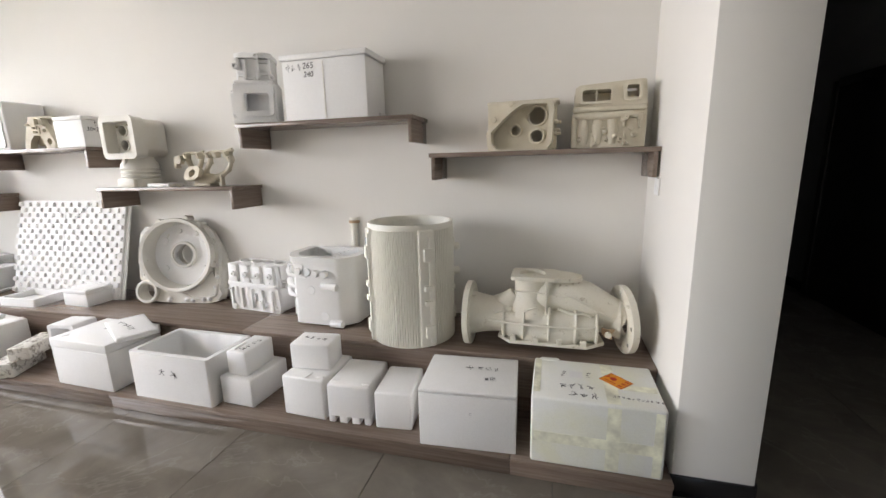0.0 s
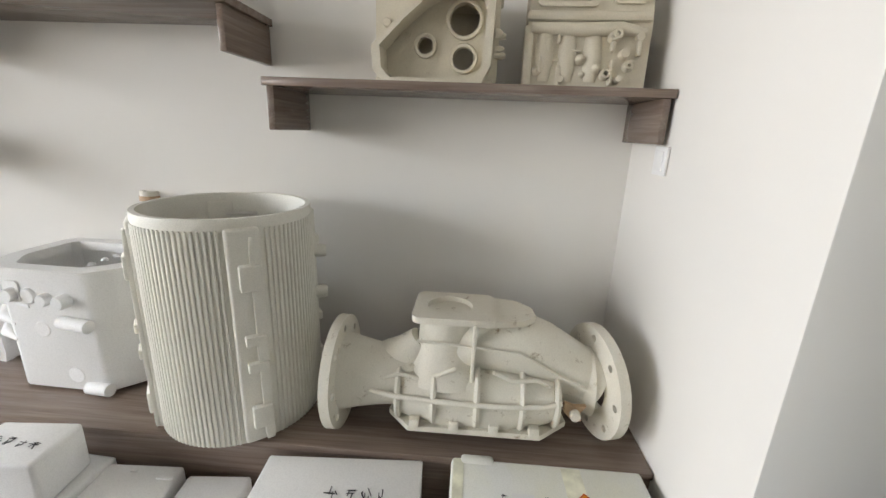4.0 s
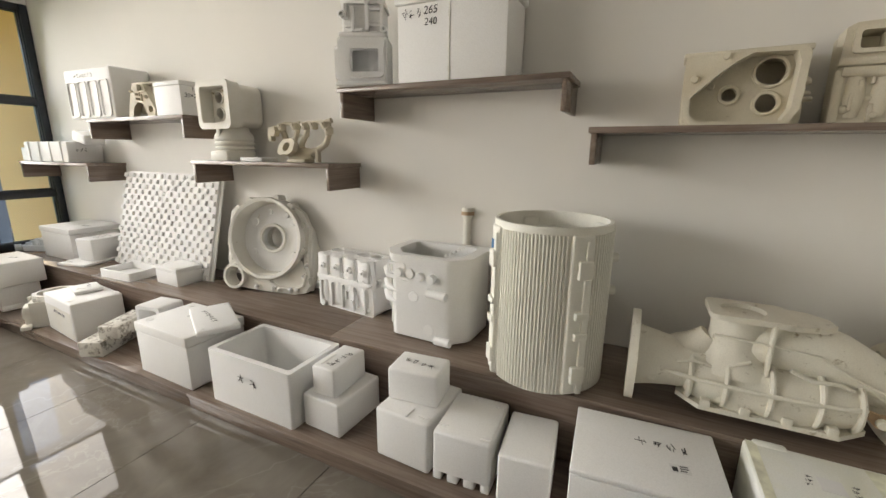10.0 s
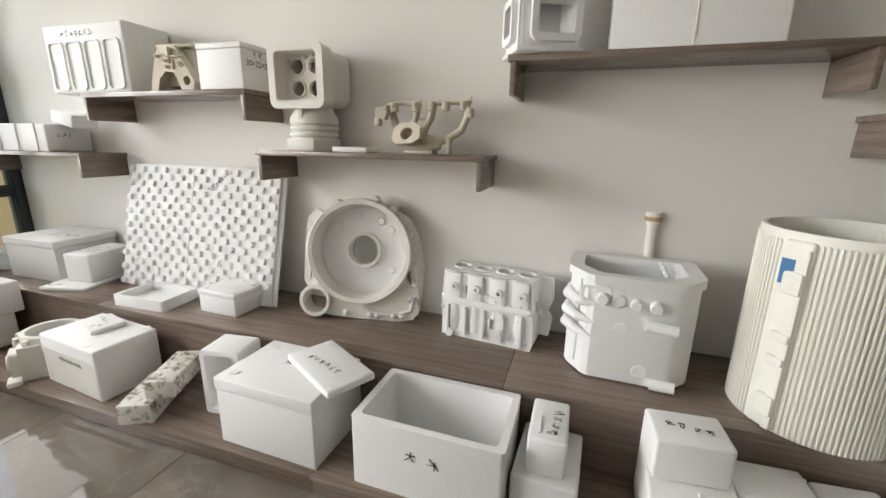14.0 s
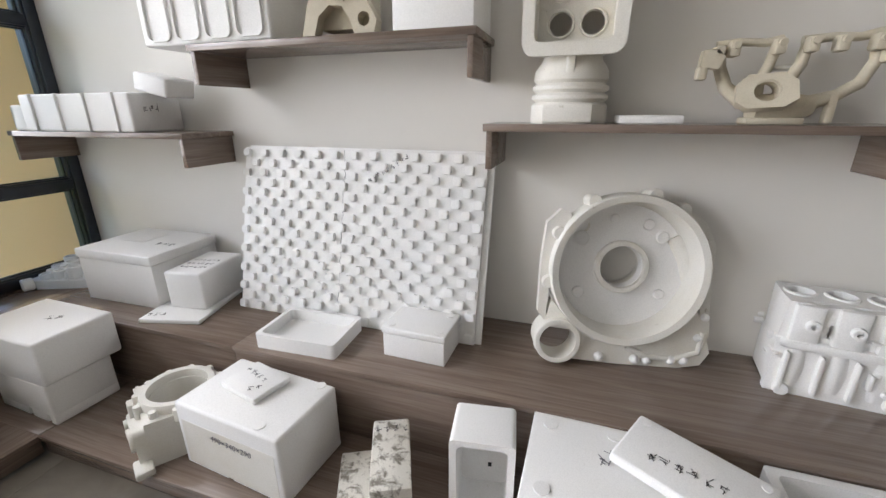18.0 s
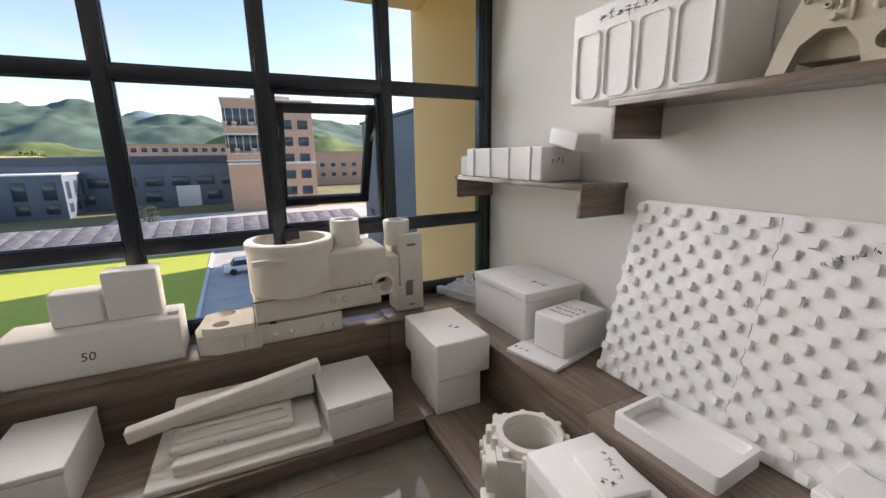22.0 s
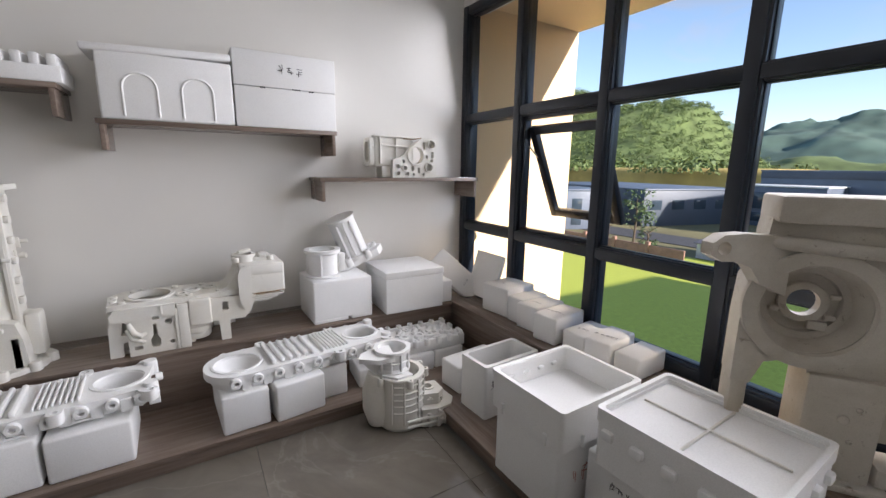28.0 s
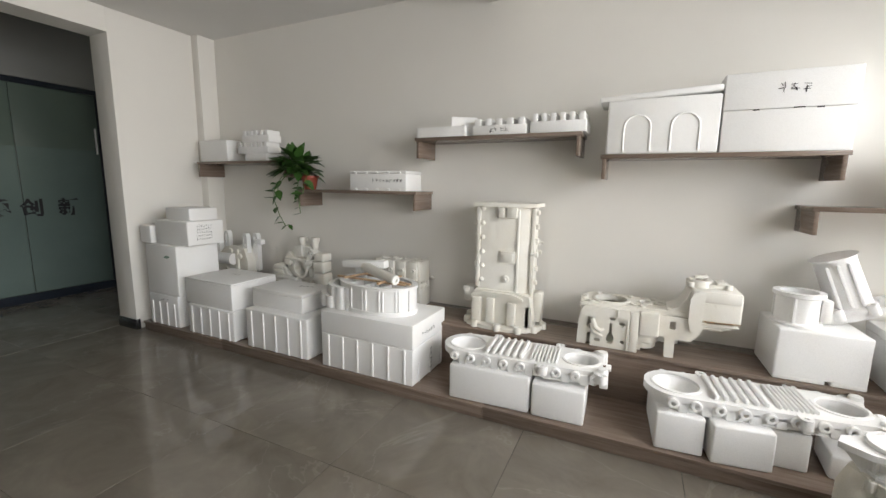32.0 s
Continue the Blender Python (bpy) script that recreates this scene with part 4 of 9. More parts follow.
def tree(x, y, h, seed):
    r = thing("tree", x, y, GZ, 0, "leafy green tree in the yard", "tree", "yard trees")
    q = random.Random(seed)
    t = Geo().sweep([(0, 0, 0), (0.1, 0.05, h * 0.25), (0.0, 0.1, h * 0.55), (0.1, 0.0, h * 0.9)], [0.22, 0.17, 0.11, 0.04], 10)
    for i in range(7):
        a = i * 2.4
        z0 = h * (0.3 + 0.08 * i)
        t.sweep([(0.03, 0.05, z0), (0.8 * math.cos(a), 0.8 * math.sin(a), z0 + 0.7), (1.5 * math.cos(a), 1.5 * math.sin(a), z0 + 1.1)], [0.08, 0.05, 0.02], 7)
    part("trunk", t, BARK, r)
    g = Geo()
    for i in range(16):
        a, b = q.uniform(0, 6.28), q.uniform(0.35, 0.95)
        k = (1.1 - abs(b - 0.55)) * h * 0.22
        crown_cards(g, k * math.cos(a), k * math.sin(a), h * b - 0.6, h * 0.13, h * 0.2, 34, q)
    part("crown", g, TREE_DARK, r)


tree(-60, -37, 8.5, 5)
tree(-62, -43, 6.5, 6)
tree(-57, -33, 4.2, 8)
tree(-80, -12, 4.5, 9)
# ---- polystyrene boxes ----
def foam_box(x, y, z, rz, w, d, h, label, mat=None, lid=0.0, opened=0.0, ribs=(), notches=(), group="", name="foam_box", rx=0, ry=0, lip=0.004, feet=0.035, marks=True):
    """A polystyrene box on its base centre, front towards -y. lid: height of a separate lid; opened: wall thickness of a box
    without its lid; ribs: sides that carry upright ribs, as (side, count, share of height); notches: where the foot of the front is cut."""
    mat = mat or FOAM
    r = thing(name, x, y, z, rz, label, "foam box", group, rx, ry)
    z0 = feet if notches else 0.0
    top = h - lid
    if opened:
        g = Geo().prism(rrect(w, d, 0.016), z0, top, None, [list(reversed(rrect(w - 2 * opened, d - 2 * opened, 0.02)))])
        part("bottom", Geo().prism(rrect(w - 2 * opened + 0.004, d - 2 * opened + 0.004, 0.02), z0 + 0.001, z0 + opened * 0.8), mat, r)
    else:
        g = Geo().box((0, 0, (z0 + top) / 2), (w, d, top - z0), 0.005 if lid else 0.012, 3)
    body = part("body", g, mat, r)
    if notches:
        cuts = sorted(notches)
        edges = [-w / 2] + [q for c in cuts for q in (c - 0.011, c + 0.011)] + [w / 2]
        for a, b in zip(edges[::2], edges[1::2]):
            if b - a > 0.01:
                part("foot", Geo().box(((a + b) / 2, 0, z0 / 2 + 0.006), (b - a, d - 0.002, z0 + 0.012), 0.008), mat, r)
    if lid:
        part("lid", Geo().box((0, 0, h - lid / 2 + 0.001), (w + 2 * lip, d + 2 * lip, lid - 0.002), 0.006, 3), mat, r)
    for side, count, share in ribs:
        span = w if side in ("front", "back") else d
        rib = Geo().box((0, 0, 0), (0.018, 0.02, top * share), 0.006).mesh("rib", mat)
        for i in range(count):
            q = (i + 0.5) / count * span - span / 2
            ob = new("rib", rib)
            ob.parent = r
            ob.matrix_basis = {"front": at(q, -d / 2, 0), "back": at(q, d / 2, 0), "left": at(-w / 2, q, 0) @ pose(0, 0, 0, 0, 0, 90), "right": at(w / 2, q, 0) @ pose(0, 0, 0, 0, 0, 90)}[side] @ at(0, 0, top * share / 2 + 0.002)
    return r


# low step along the north wall, from the end wall to the window
b = foam_box(0.186, 1.8030, LOW, 0, 0.553, 0.382, 0.325, "yellowed polystyrene shipping box with an orange hazard label", FOAM_YELLOW, name="shipping_box")
part("hazard_label", Geo().box((0, 0, 0.0006), (0.119, 0.089, 0.0012), 0), ORANGE_LABEL, b, "orange hazard label").matrix_basis = on_top(0.10, 0.02, 0.326, -44)
sign = Geo().prism(circ(-0.016, 0.004, 0.015, 16), 0.0, 0.0008).box((-0.036, 0.006, 0.0004), (0.022, 0.004, 0.0008), 0).box((-0.048, 0.006, 0.0004), (0.004, 0.024, 0.0008), 0).box((-0.012, -0.026, 0.0004), (0.060, 0.004, 0.0008), 0)
for u in (-0.026, 0.0, 0.026):
    sign.box((0.040, u, 0.0004), (0.018, 0.004, 0.0008), 0).box((0.034, u, 0.0004), (0.003, 0.016, 0.0008), 0).box((0.046, u, 0.0004), (0.003, 0.016, 0.0008), 0)
for k in (-1, 1):
    sign.box((0, 0.042 * k, 0.0004), (0.114, 0.002, 0.0008), 0).box((0.057 * k, 0, 0.0004), (0.002, 0.084, 0.0008), 0)
part("hazard_print", sign, RED_LABEL, b, "red print on the label").matrix_basis = on_top(0.10, 0.02, 0.3275, -44)
strokes(4, 0.036, on_top(-0.08, -0.065, 0.326, 2), b, 11)
strokes(3, 0.040, on_top(-0.05, -0.135, 0.326, -4), b, 12)
strokes(11, 0.017, on_top(0.17, -0.125, 0.326, -4), b, 13)
strokes(3, 0.018, on_top(-0.135, 0.045, 0.326, 82), b, 14)
strokes(3, 0.018, on_top(-0.02, 0.045, 0.326, 82), b, 15)
part("address_label", Geo().box((-0.078, 0.045, 0.3262), (0.06, 0.06, 0.001), 0), PAPER, b, "worn white paper label")
for q, e in (((0.07, 0.0, 0.3254), (0.055, 0.355, 0.001)), ((0.07, -0.1914, 0.162), (0.055, 0.001, 0.30)), ((0.0, -0.1917, 0.135), (0.53, 0.001, 0.050)), ((0.18, -0.03, 0.3257), (0.165, 0.045, 0.001)), ((0.247, -0.192, 0.162), (0.035, 0.001, 0.30)), ((-0.255, 0.02, 0.3254), (0.03, 0.33, 0.001))):
    part("tape", Geo().box(q, e, 0), OLD_TAPE, b, "strip of yellowed clear tape")
part("lid_catch", Geo().box((-0.20, 0.185, 0.315), (0.10, 0.04, 0.03), 0.012), FOAM_YELLOW, b)

b = foam_box(-0.397, 1.7995, LOW, 3.5, 0.461, 0.361, 0.301, "white polystyrene box with a fitted lid and marker writing", lid=0.022, lip=0.0012, group="boxes on the low step")
strokes(4, 0.040, on_top(0.06, 0.05, 0.302, 178), b, 21)
part("barcode_label", Geo().box((0, 0, 0.0006), (0.06, 0.038, 0.0012), 0), PAPER, b, "small printed barcode label").matrix_basis = on_top(0.10, -0.05, 0.302, 8)
part("barcode", Geo().box((-0.016, -0.004, 0.0014), (0.016, 0.02, 0.0006), 0).box((0.012, 0.01, 0.0014), (0.026, 0.004, 0.0006), 0).box((0.012, 0.0, 0.0014), (0.026, 0.004, 0.0006), 0).box((0.008, -0.01, 0.0014), (0.02, 0.004, 0.0006), 0), INK, b, "printed bars").matrix_basis = on_top(0.10, -0.05, 0.302, 8)
strokes(1, 0.014, on_front(0.02, 0.19, 0.3630), b, 22, INK_FADED)

foam_box(-0.795, 1.825, LOW, 5, 0.195, 0.29, 0.205, "small plain white polystyrene box", group="boxes on the low step")
b = foam_box(-1.035, 1.82, LOW, 3, 0.238, 0.30, 0.222, "white polystyrene box with notched foot", notches=(-0.07, 0.0, 0.07), group="boxes on the low step")
part("lug", Geo().box((-0.09, -0.10, 0.224), (0.04, 0.012, 0.006), 0.002), FOAM, b, "moulded lug")
part("lug", Geo().box((0.09, -0.12, 0.224), (0.04, 0.012, 0.006), 0.002), FOAM, b, "moulded lug")
part("lug", Geo().box((0.09, 0.10, 0.224), (0.05, 0.014, 0.006), 0.002), FOAM, b, "moulded lug")
part("lug", Geo().box((-0.02, 0.12, 0.224), (0.02, 0.012, 0.006), 0.002), FOAM, b, "moulded lug")
b = foam_box(-1.29, 1.8298, LOW, -3, 0.262, 0.315, 0.232, "white polystyrene box carrying a smaller box", group="boxes on the low step")
part("lug", Geo().box((0.02, -0.12, 0.234), (0.012, 0.06, 0.006), 0.002), FOAM, b, "moulded lug")
part("lug", Geo().box((0.09, -0.12, 0.234), (0.05, 0.012, 0.006), 0.002), FOAM, b, "moulded lug")
b = foam_box(-1.306, 1.85, LOW + 0.2335, 5, 0.232, 0.17, 0.15, "small white polystyrene box with marker writing", group="boxes on the low step")
strokes(4, 0.036, on_top(0.0, 0.0, 0.151, -6), b, 23)
foam_box(-1.735, 1.8353, LOW, -3, 0.225, 0.306, 0.172, "white polystyrene box carrying a smaller box", group="boxes on the low step")
b = foam_box(-1.742, 1.83, LOW + 0.1735, 0, 0.133, 0.24, 0.146, "small white polystyrene box with marker writing", group="boxes on the low step")
strokes(4, 0.036, on_top(0.025, -0.02, 0.147, 80), b, 24)
part("lug", Geo().box((-0.03, -0.04, 0.148), (0.008, 0.10, 0.006), 0.002), FOAM, b, "moulded ridge")
b = foam_box(-2.157, 1.8117, LOW, -0.6, 0.58, 0.358, 0.291, "large open white polystyrene box without lid", opened=0.028, group="boxes on the low step")
written("大", 0.045, on_front(-0.05, 0.18, 0.3595), b, INK)
strokes(1, 0.05, on_front(0.045, 0.17, 0.3595), b, 25)
b = foam_box(-2.85, 1.8113, LOW, -1.5, 0.485, 0.353, 0.312, "white polystyrene box with a loose lid across it", lid=0.06, group="boxes on the low step")
strokes(2, 0.04, on_top(-0.02, 0.05, 0.313, 70), b, 26, INK_FADED)
for k, (u, v) in enumerate(((-0.19, 0.13), (0.17, 0.12), (-0.19, -0.12), (0.0, 0.14))):
    part("button", Geo().cyl((u, v, 0.311), (u, v, 0.316), 0.022), FOAM, b)
ld = thing("foam_cover", -2.665, 1.84, LOW + 0.318, -28, "loose white polystyrene lid with marker writing", "foam cover", "", 0, 3)
part("panel", Geo().box((0, 0, 0.02), (0.36, 0.22, 0.032), 0.010, 3), FOAM, ld)
strokes(6, 0.030, on_top(-0.01, -0.02, 0.036, 8), ld, 27)
for u, v in ((-0.15, 0.08), (0.15, 0.08), (0.15, -0.08)):
    part("button", Geo().cyl((u, v, 0.035), (u, v, 0.039), 0.012, n=14), FOAM, ld)
b = foam_box(-3.235, 1.86, LOW + 0.19, 8, 0.20, 0.33, 0.17, "open white polystyrene box lying on its side", opened=0.022, group="boxes on the low step", rx=90, name="foam_box")
b.matrix_world = pose(-3.235, 1.86, LOW + 0.165, 90, 0, 8) @ at(0, 0, -0.09)
# no slot is cut; a small black block paints its shade
part("plug", Geo().box((0.02, -0.06, 0.024), (0.012, 0.012, 0.006), 0), INK, b, "black block for the shade of a slot").matrix_basis = at(0, 0, 0)
k = thing("foam_block", -3.61, 1.72, LOW, 26, "dirty stained polystyrene block on the step", "foam block", "stained foam blocks")
part("block", Geo().box((0, 0, 0.05), (0.15, 0.30, 0.10), 0.008), FOAM_DIRTY, k)
k = thing("foam_block", -3.535, 1.80, LOW + 0.101, 24, "dirty stained polystyrene block lying on another", "foam block", "stained foam blocks")
part("block", Geo().box((0, 0, 0.045), (0.13, 0.30, 0.09), 0.008), FOAM_DIRTY, k)
strokes(4, 0.028, on_top(0.0, 0.10, 0.091, 178), k, 28)
b = foam_box(-4.085, 1.8190, LOW, -5.5, 0.49, 0.303, 0.275, "scuffed white polystyrene box marked with its size", FOAM, group="boxes on the low step", notches=(-0.02,), feet=0.012)
written("490×340×290", 0.034, on_front(0.02, 0.17, 0.3060, -2), b, INK_FADED)
part("grime", Geo().box((0, -0.1520, 0.11), (0.44, 0.001, 0.19), 0), FOAM_OLD, b, "greyed scuffed front face")
for u, v in ((0.19, 0.13), (0.14, -0.12), (-0.10, 0.12)):
    part("button", Geo().cyl((u, v, 0.2745), (u, v, 0.278), 0.02), FOAM, b)
ld = thing("foam_cover", -4.12, 1.86, LOW + 0.2785, -14, "small white polystyrene lid with marker writing", "foam cover")
part("panel", Geo().box((0, 0, 0.012), (0.20, 0.16, 0.024), 0.006), FOAM, ld)
strokes(5, 0.024, on_top(-0.02, 0.02, 0.0245, -6), ld, 29, INK_FADED)
strokes(2, 0.026, on_top(0.04, -0.035, 0.0245, 60), ld, 30)
b = foam_box(-5.225, 1.80, LOW, -3, 0.40, 0.26, 0.20, "white polystyrene box with notched foot in the corner", notches=(0.02, 0.15), group="boxes on the low step", feet=0.04)
b = foam_box(-5.235, 1.815, LOW + 0.1985, -1, 0.46, 0.31, 0.20, "white polystyrene box stacked on another", group="boxes on the low step")
strokes(2, 0.034, on_top(0.05, 0.03, 0.201, 30), b, 31)
strokes(2, 0.018, on_left(0.02, 0.14, 0.46), b, 32, INK_FADED)

# high step along the north wall
b = foam_box(-3.58, 2.225, UP, -2, 0.262, 0.195, 0.132, "small white polystyrene box in front of the studded panel", lid=0.03, group="boxes on the high step")
for u, v in ((-0.10, -0.07), (0.10, -0.07), (0.10, 0.07)):
    part("button", Geo().cyl((u, v, 0.131), (u, v, 0.136), 0.015, n=14), FOAM, b)
foam_box(-4.076, 2.155, UP, 2.5, 0.369, 0.255, 0.064, "shallow open white polystyrene tray", opened=0.018, name="foam_tray")
ld = thing("foam_cover", -4.84, 2.26, UP, 14, "flat white polystyrene lid under a box", "foam cover")
part("panel", Geo().box((0, 0, 0.011), (0.30, 0.42, 0.022), 0.006), FOAM, ld)
strokes(3, 0.03, on_top(-0.09, -0.16, 0.0225, 4), ld, 33)
b = foam_box(-4.815, 2.33, UP + 0.0225, 8, 0.20, 0.32, 0.19, "white polystyrene box with rows of writing", group="boxes on the high step")
for q in range(3):
    strokes(6, 0.022, on_top(0.0, 0.02 - 0.05 * q, 0.191, 4), b, 34 + q)
b = foam_box(-5.215, 2.35, UP, 1, 0.50, 0.395, 0.281, "large white polystyrene box with a fitted lid", lid=0.05, group="boxes on the high step", lip=0.006)
strokes(3, 0.035, on_top(0.15, -0.02, 0.282, 2), b, 38)
part("lug", Geo().box((-0.08, 0.05, 0.2825), (0.16, 0.16, 0.003), 0.001), FOAM, b, "moulded panel")

# shelves on the north wall
b = foam_box(-1.385, 2.425, 1.716, 0, 0.56, 0.27, 0.385, "large white polystyrene box with an overhanging lid", lid=0.035, name="foam_box", lip=0.012)
strokes(3, 0.034, on_front(-0.20, 0.31, 0.27), b, 41)
written("265", 0.05, on_front(-0.10, 0.315, 0.27), b)
written("240", 0.045, on_front(-0.10, 0.265, 0.27), b)
part("seam", Geo().box((0.0, -0.136, 0.17), (0.006, 0.004, 0.33), 0.001), FOAM_OLD, b, "glued upright seam")
part("seam", Geo().box((0.0, -0.137, 0.29), (0.012, 0.005, 0.03), 0.002), FOAM_OLD, b, "glued upright seam")
part("seam", Geo().box((0.0, -0.137, 0.05), (0.012, 0.005, 0.03), 0.002), FOAM_OLD, b, "glued upright seam")
part("tab", Geo().box((0.285, 0.06, 0.02), (0.02, 0.06, 0.045), 0.004), FOAM, b)
b = foam_box(-4.52, 2.425, 1.617, 0, 0.66, 0.285, 0.375, "large white polystyrene box with ribbed front", group="")
for q in range(4):
    part("rib_panel", Geo().prism(rrect(0.13, 0.27, 0.03, -0.23 + 0.155 * q, 0.15), 0, 0.012, FRONT, [list(reversed(rrect(0.114, 0.254, 0.024, -0.23 + 0.155 * q, 0.15)))]), FOAM, b).matrix_basis = at(0, -0.1415, 0)
strokes(7, 0.036, on_front(-0.04, 0.325, 0.288, 0), b, 42)
b = foam_box(-3.545, 2.42, 1.617, 0, 0.29, 0.26, 0.225, "white polystyrene box marked with its size", lid=0.03, lip=0.003)
written("30×22×20", 0.042, on_right(-0.02, 0.13, 0.298), b)
strokes(2, 0.034, on_right(-0.02, 0.18, 0.298), b, 43)
b = foam_box(-5.42, 2.42, 1.262, 0, 0.78, 0.27, 0.18, "long white polystyrene box with raised ribs", ribs=(("front", 4, 1.0),))
strokes(3, 0.03, on_right(-0.03, 0.11, 0.78), b, 44)
foam_box(-5.87, 2.40, 1.262, 0, 0.12, 0.20, 0.13, "small white polystyrene offcut beside the long box", name="foam_block")
b = foam_box(-4.97, 2.43, 1.262 + 0.172, 0, 0.20, 0.16, 0.085, "small white polystyrene box tilted on a longer one", ry=12)

# low step under the window
b = foam_box(-5.302, 1.286, LOW, 90.5, 0.319, 0.43, 0.174, "plain white polystyrene box under the window beside the sheets", lid=0.035, lip=0.0015, group="boxes under the window")
foam_box(-5.345, 0.030, LOW, 90, 0.283, 0.43, 0.211, "white polystyrene box with a thin lid", lid=0.03, group="boxes under the window", lip=0.003)
b = foam_box(-5.345, -0.41, LOW, 90, 0.455, 0.40, 0.287, "white polystyrene box with two rows of writing", lid=0.03, group="boxes under the window", lip=0.001)
strokes(4, 0.048, on_front(-0.02, 0.17, 0.40), b, 51)
strokes(4, 0.048, on_front(-0.01, 0.115, 0.40), b, 52)
b = foam_box(-5.335, -0.885, LOW, 90, 0.45, 0.43, 0.315, "white polystyrene box carrying a deep tray", group="boxes under the window")
strokes(4, 0.030, on_front(-0.06, 0.23, 0.43), b, 53)
tr = thing("foam_tray", -5.31, -0.80, LOW + 0.316, 92, "deep white polystyrene tray with toothed rim and cross ribs", "foam tray")
part("body", Geo().prism(rrect(0.52, 0.45, 0.02), 0, 0.20, None, [list(reversed(rrect(0.485, 0.415, 0.02)))]).prism(rrect(0.49, 0.42, 0.02), 0.0, 0.186), FOAM, tr)
part("rim", Geo().prism(rrect(0.53, 0.46, 0.02), 0.165, 0.215, None, [list(reversed(rrect(0.495, 0.425, 0.02)))]), FOAM, tr)
part("cross_rib", Geo().box((0, 0, 0.189), (0.44, 0.008, 0.010), 0.002), FOAM_OLD, tr)
part("cross_rib", Geo().box((0, 0, 0.189), (0.008, 0.38, 0.010), 0.002), FOAM_OLD, tr)
tooth = Geo().box((0, 0, 0), (0.045, 0.03, 0.035), 0.009).mesh("tooth", FOAM)
repeat("tooth", tooth, tr, [at(-0.21 + 0.105 * q, -0.228, 0.13) for q in range(5)] + [at(0.263, -0.16 + 0.107 * q, 0.13) @ pose(0, 0, 0, 0, 0, 90) for q in range(4)])
b = foam_box(-5.22, -1.335, LOW, 91, 0.36, 0.42, 0.31, "white polystyrene box with faded red marks under a tray", group="boxes under the window")
strokes(4, 0.06, on_right(-0.02, 0.17, 0.36), b, 54, INK_RED, "print", "faded red printed marks")
tr = thing("foam_tray", -5.23, -1.335, LOW + 0.311, 91, "open white polystyrene tray set on a box", "foam tray")
part("body", Geo().prism(rrect(0.40, 0.47, 0.02), 0, 0.165, None, [list(reversed(rrect(0.365, 0.435, 0.025)))]).prism(rrect(0.37, 0.44, 0.025), 0, 0.06), FOAM, tr)
part("rim", Geo().prism(rrect(0.41, 0.48, 0.02), 0.15, 0.17, None, [list(reversed(rrect(0.373, 0.443, 0.025)))]), FOAM, tr)
peg = Geo().box((0, 0, 0.0), (0.022, 0.034, 0.018), 0.008).mesh("peg", FOAM)
repeat("peg", peg, tr, [at(-0.178, -0.14 + 0.09 * q, 0.11) for q in range(4)] + [at(0.178, -0.14 + 0.09 * q, 0.11) for q in range(4)])
slot = Geo().box((0, 0, 0), (0.02, 0.014, 0.05), 0.006).mesh("tooth", FOAM)
repeat("tooth", slot, tr, [at(-0.12 + 0.24 * q, -0.238, 0.02) for q in range(2)] + [at(0.203, -0.12 + 0.22 * q, 0.02) for q in range(2)])
b = foam_box(-5.37, -1.93, LOW, 93, 0.22, 0.40, 0.305, "tall open white polystyrene box", opened=0.022, group="boxes under the window")
strokes(2, 0.05, on_right(-0.12, 0.20, 0.22), b, 55)
foam_box(-5.45, -1.66, LOW, 92, 0.20, 0.34, 0.33, "white polystyrene box behind an open tray", group="boxes under the window")
foam_box(-5.37, -2.20, LOW, 96, 0.18, 0.36, 0.172, "small low white polystyrene box under the window", group="boxes under the window")

# lids piled under the window
def slab(x, y, z, rz, w, d, h, label, rx=0, ry=0, mat=None):
    r = thing("foam_cover", x, y, z, rz, label, "foam cover", "piled foam covers", rx, ry)
    part("panel", Geo().box((0, 0, h / 2), (w, d, h), 0.010, 3), mat or FOAM_OLD, r)
    return r


slab(-5.275, 0.775, LOW, 88, 0.74, 0.43, 0.035, "broad polystyrene lid at the bottom of a pile")
q = slab(-5.29, 0.80, LOW + 0.0355, 89, 0.60, 0.36, 0.05, "polystyrene lid in a pile")
q = slab(-5.32, 0.74, LOW + 0.086, 88, 0.50, 0.30, 0.035, "polystyrene lid with a grooved face in a pile")
part("groove", Geo().prism(rrect(0.46, 0.10, 0.02, 0, -0.07), 0.035, 0.047, None, [list(reversed(rrect(0.42, 0.06, 0.015, 0, -0.07)))]), FOAM_OLD, q)
strokes(2, 0.02, on_front(-0.05, 0.018, 0.30), q, 57, INK_FADED)
slab(-5.42, 0.80, LOW + 0.122, 90, 0.62, 0.16, 0.07, "polystyrene offcut at the back of a pile")
slab(-5.30, 0.74, LOW + 0.205, 92, 0.82, 0.06, 0.06, "narrow polystyrene bar lying across a pile", ry=-8)

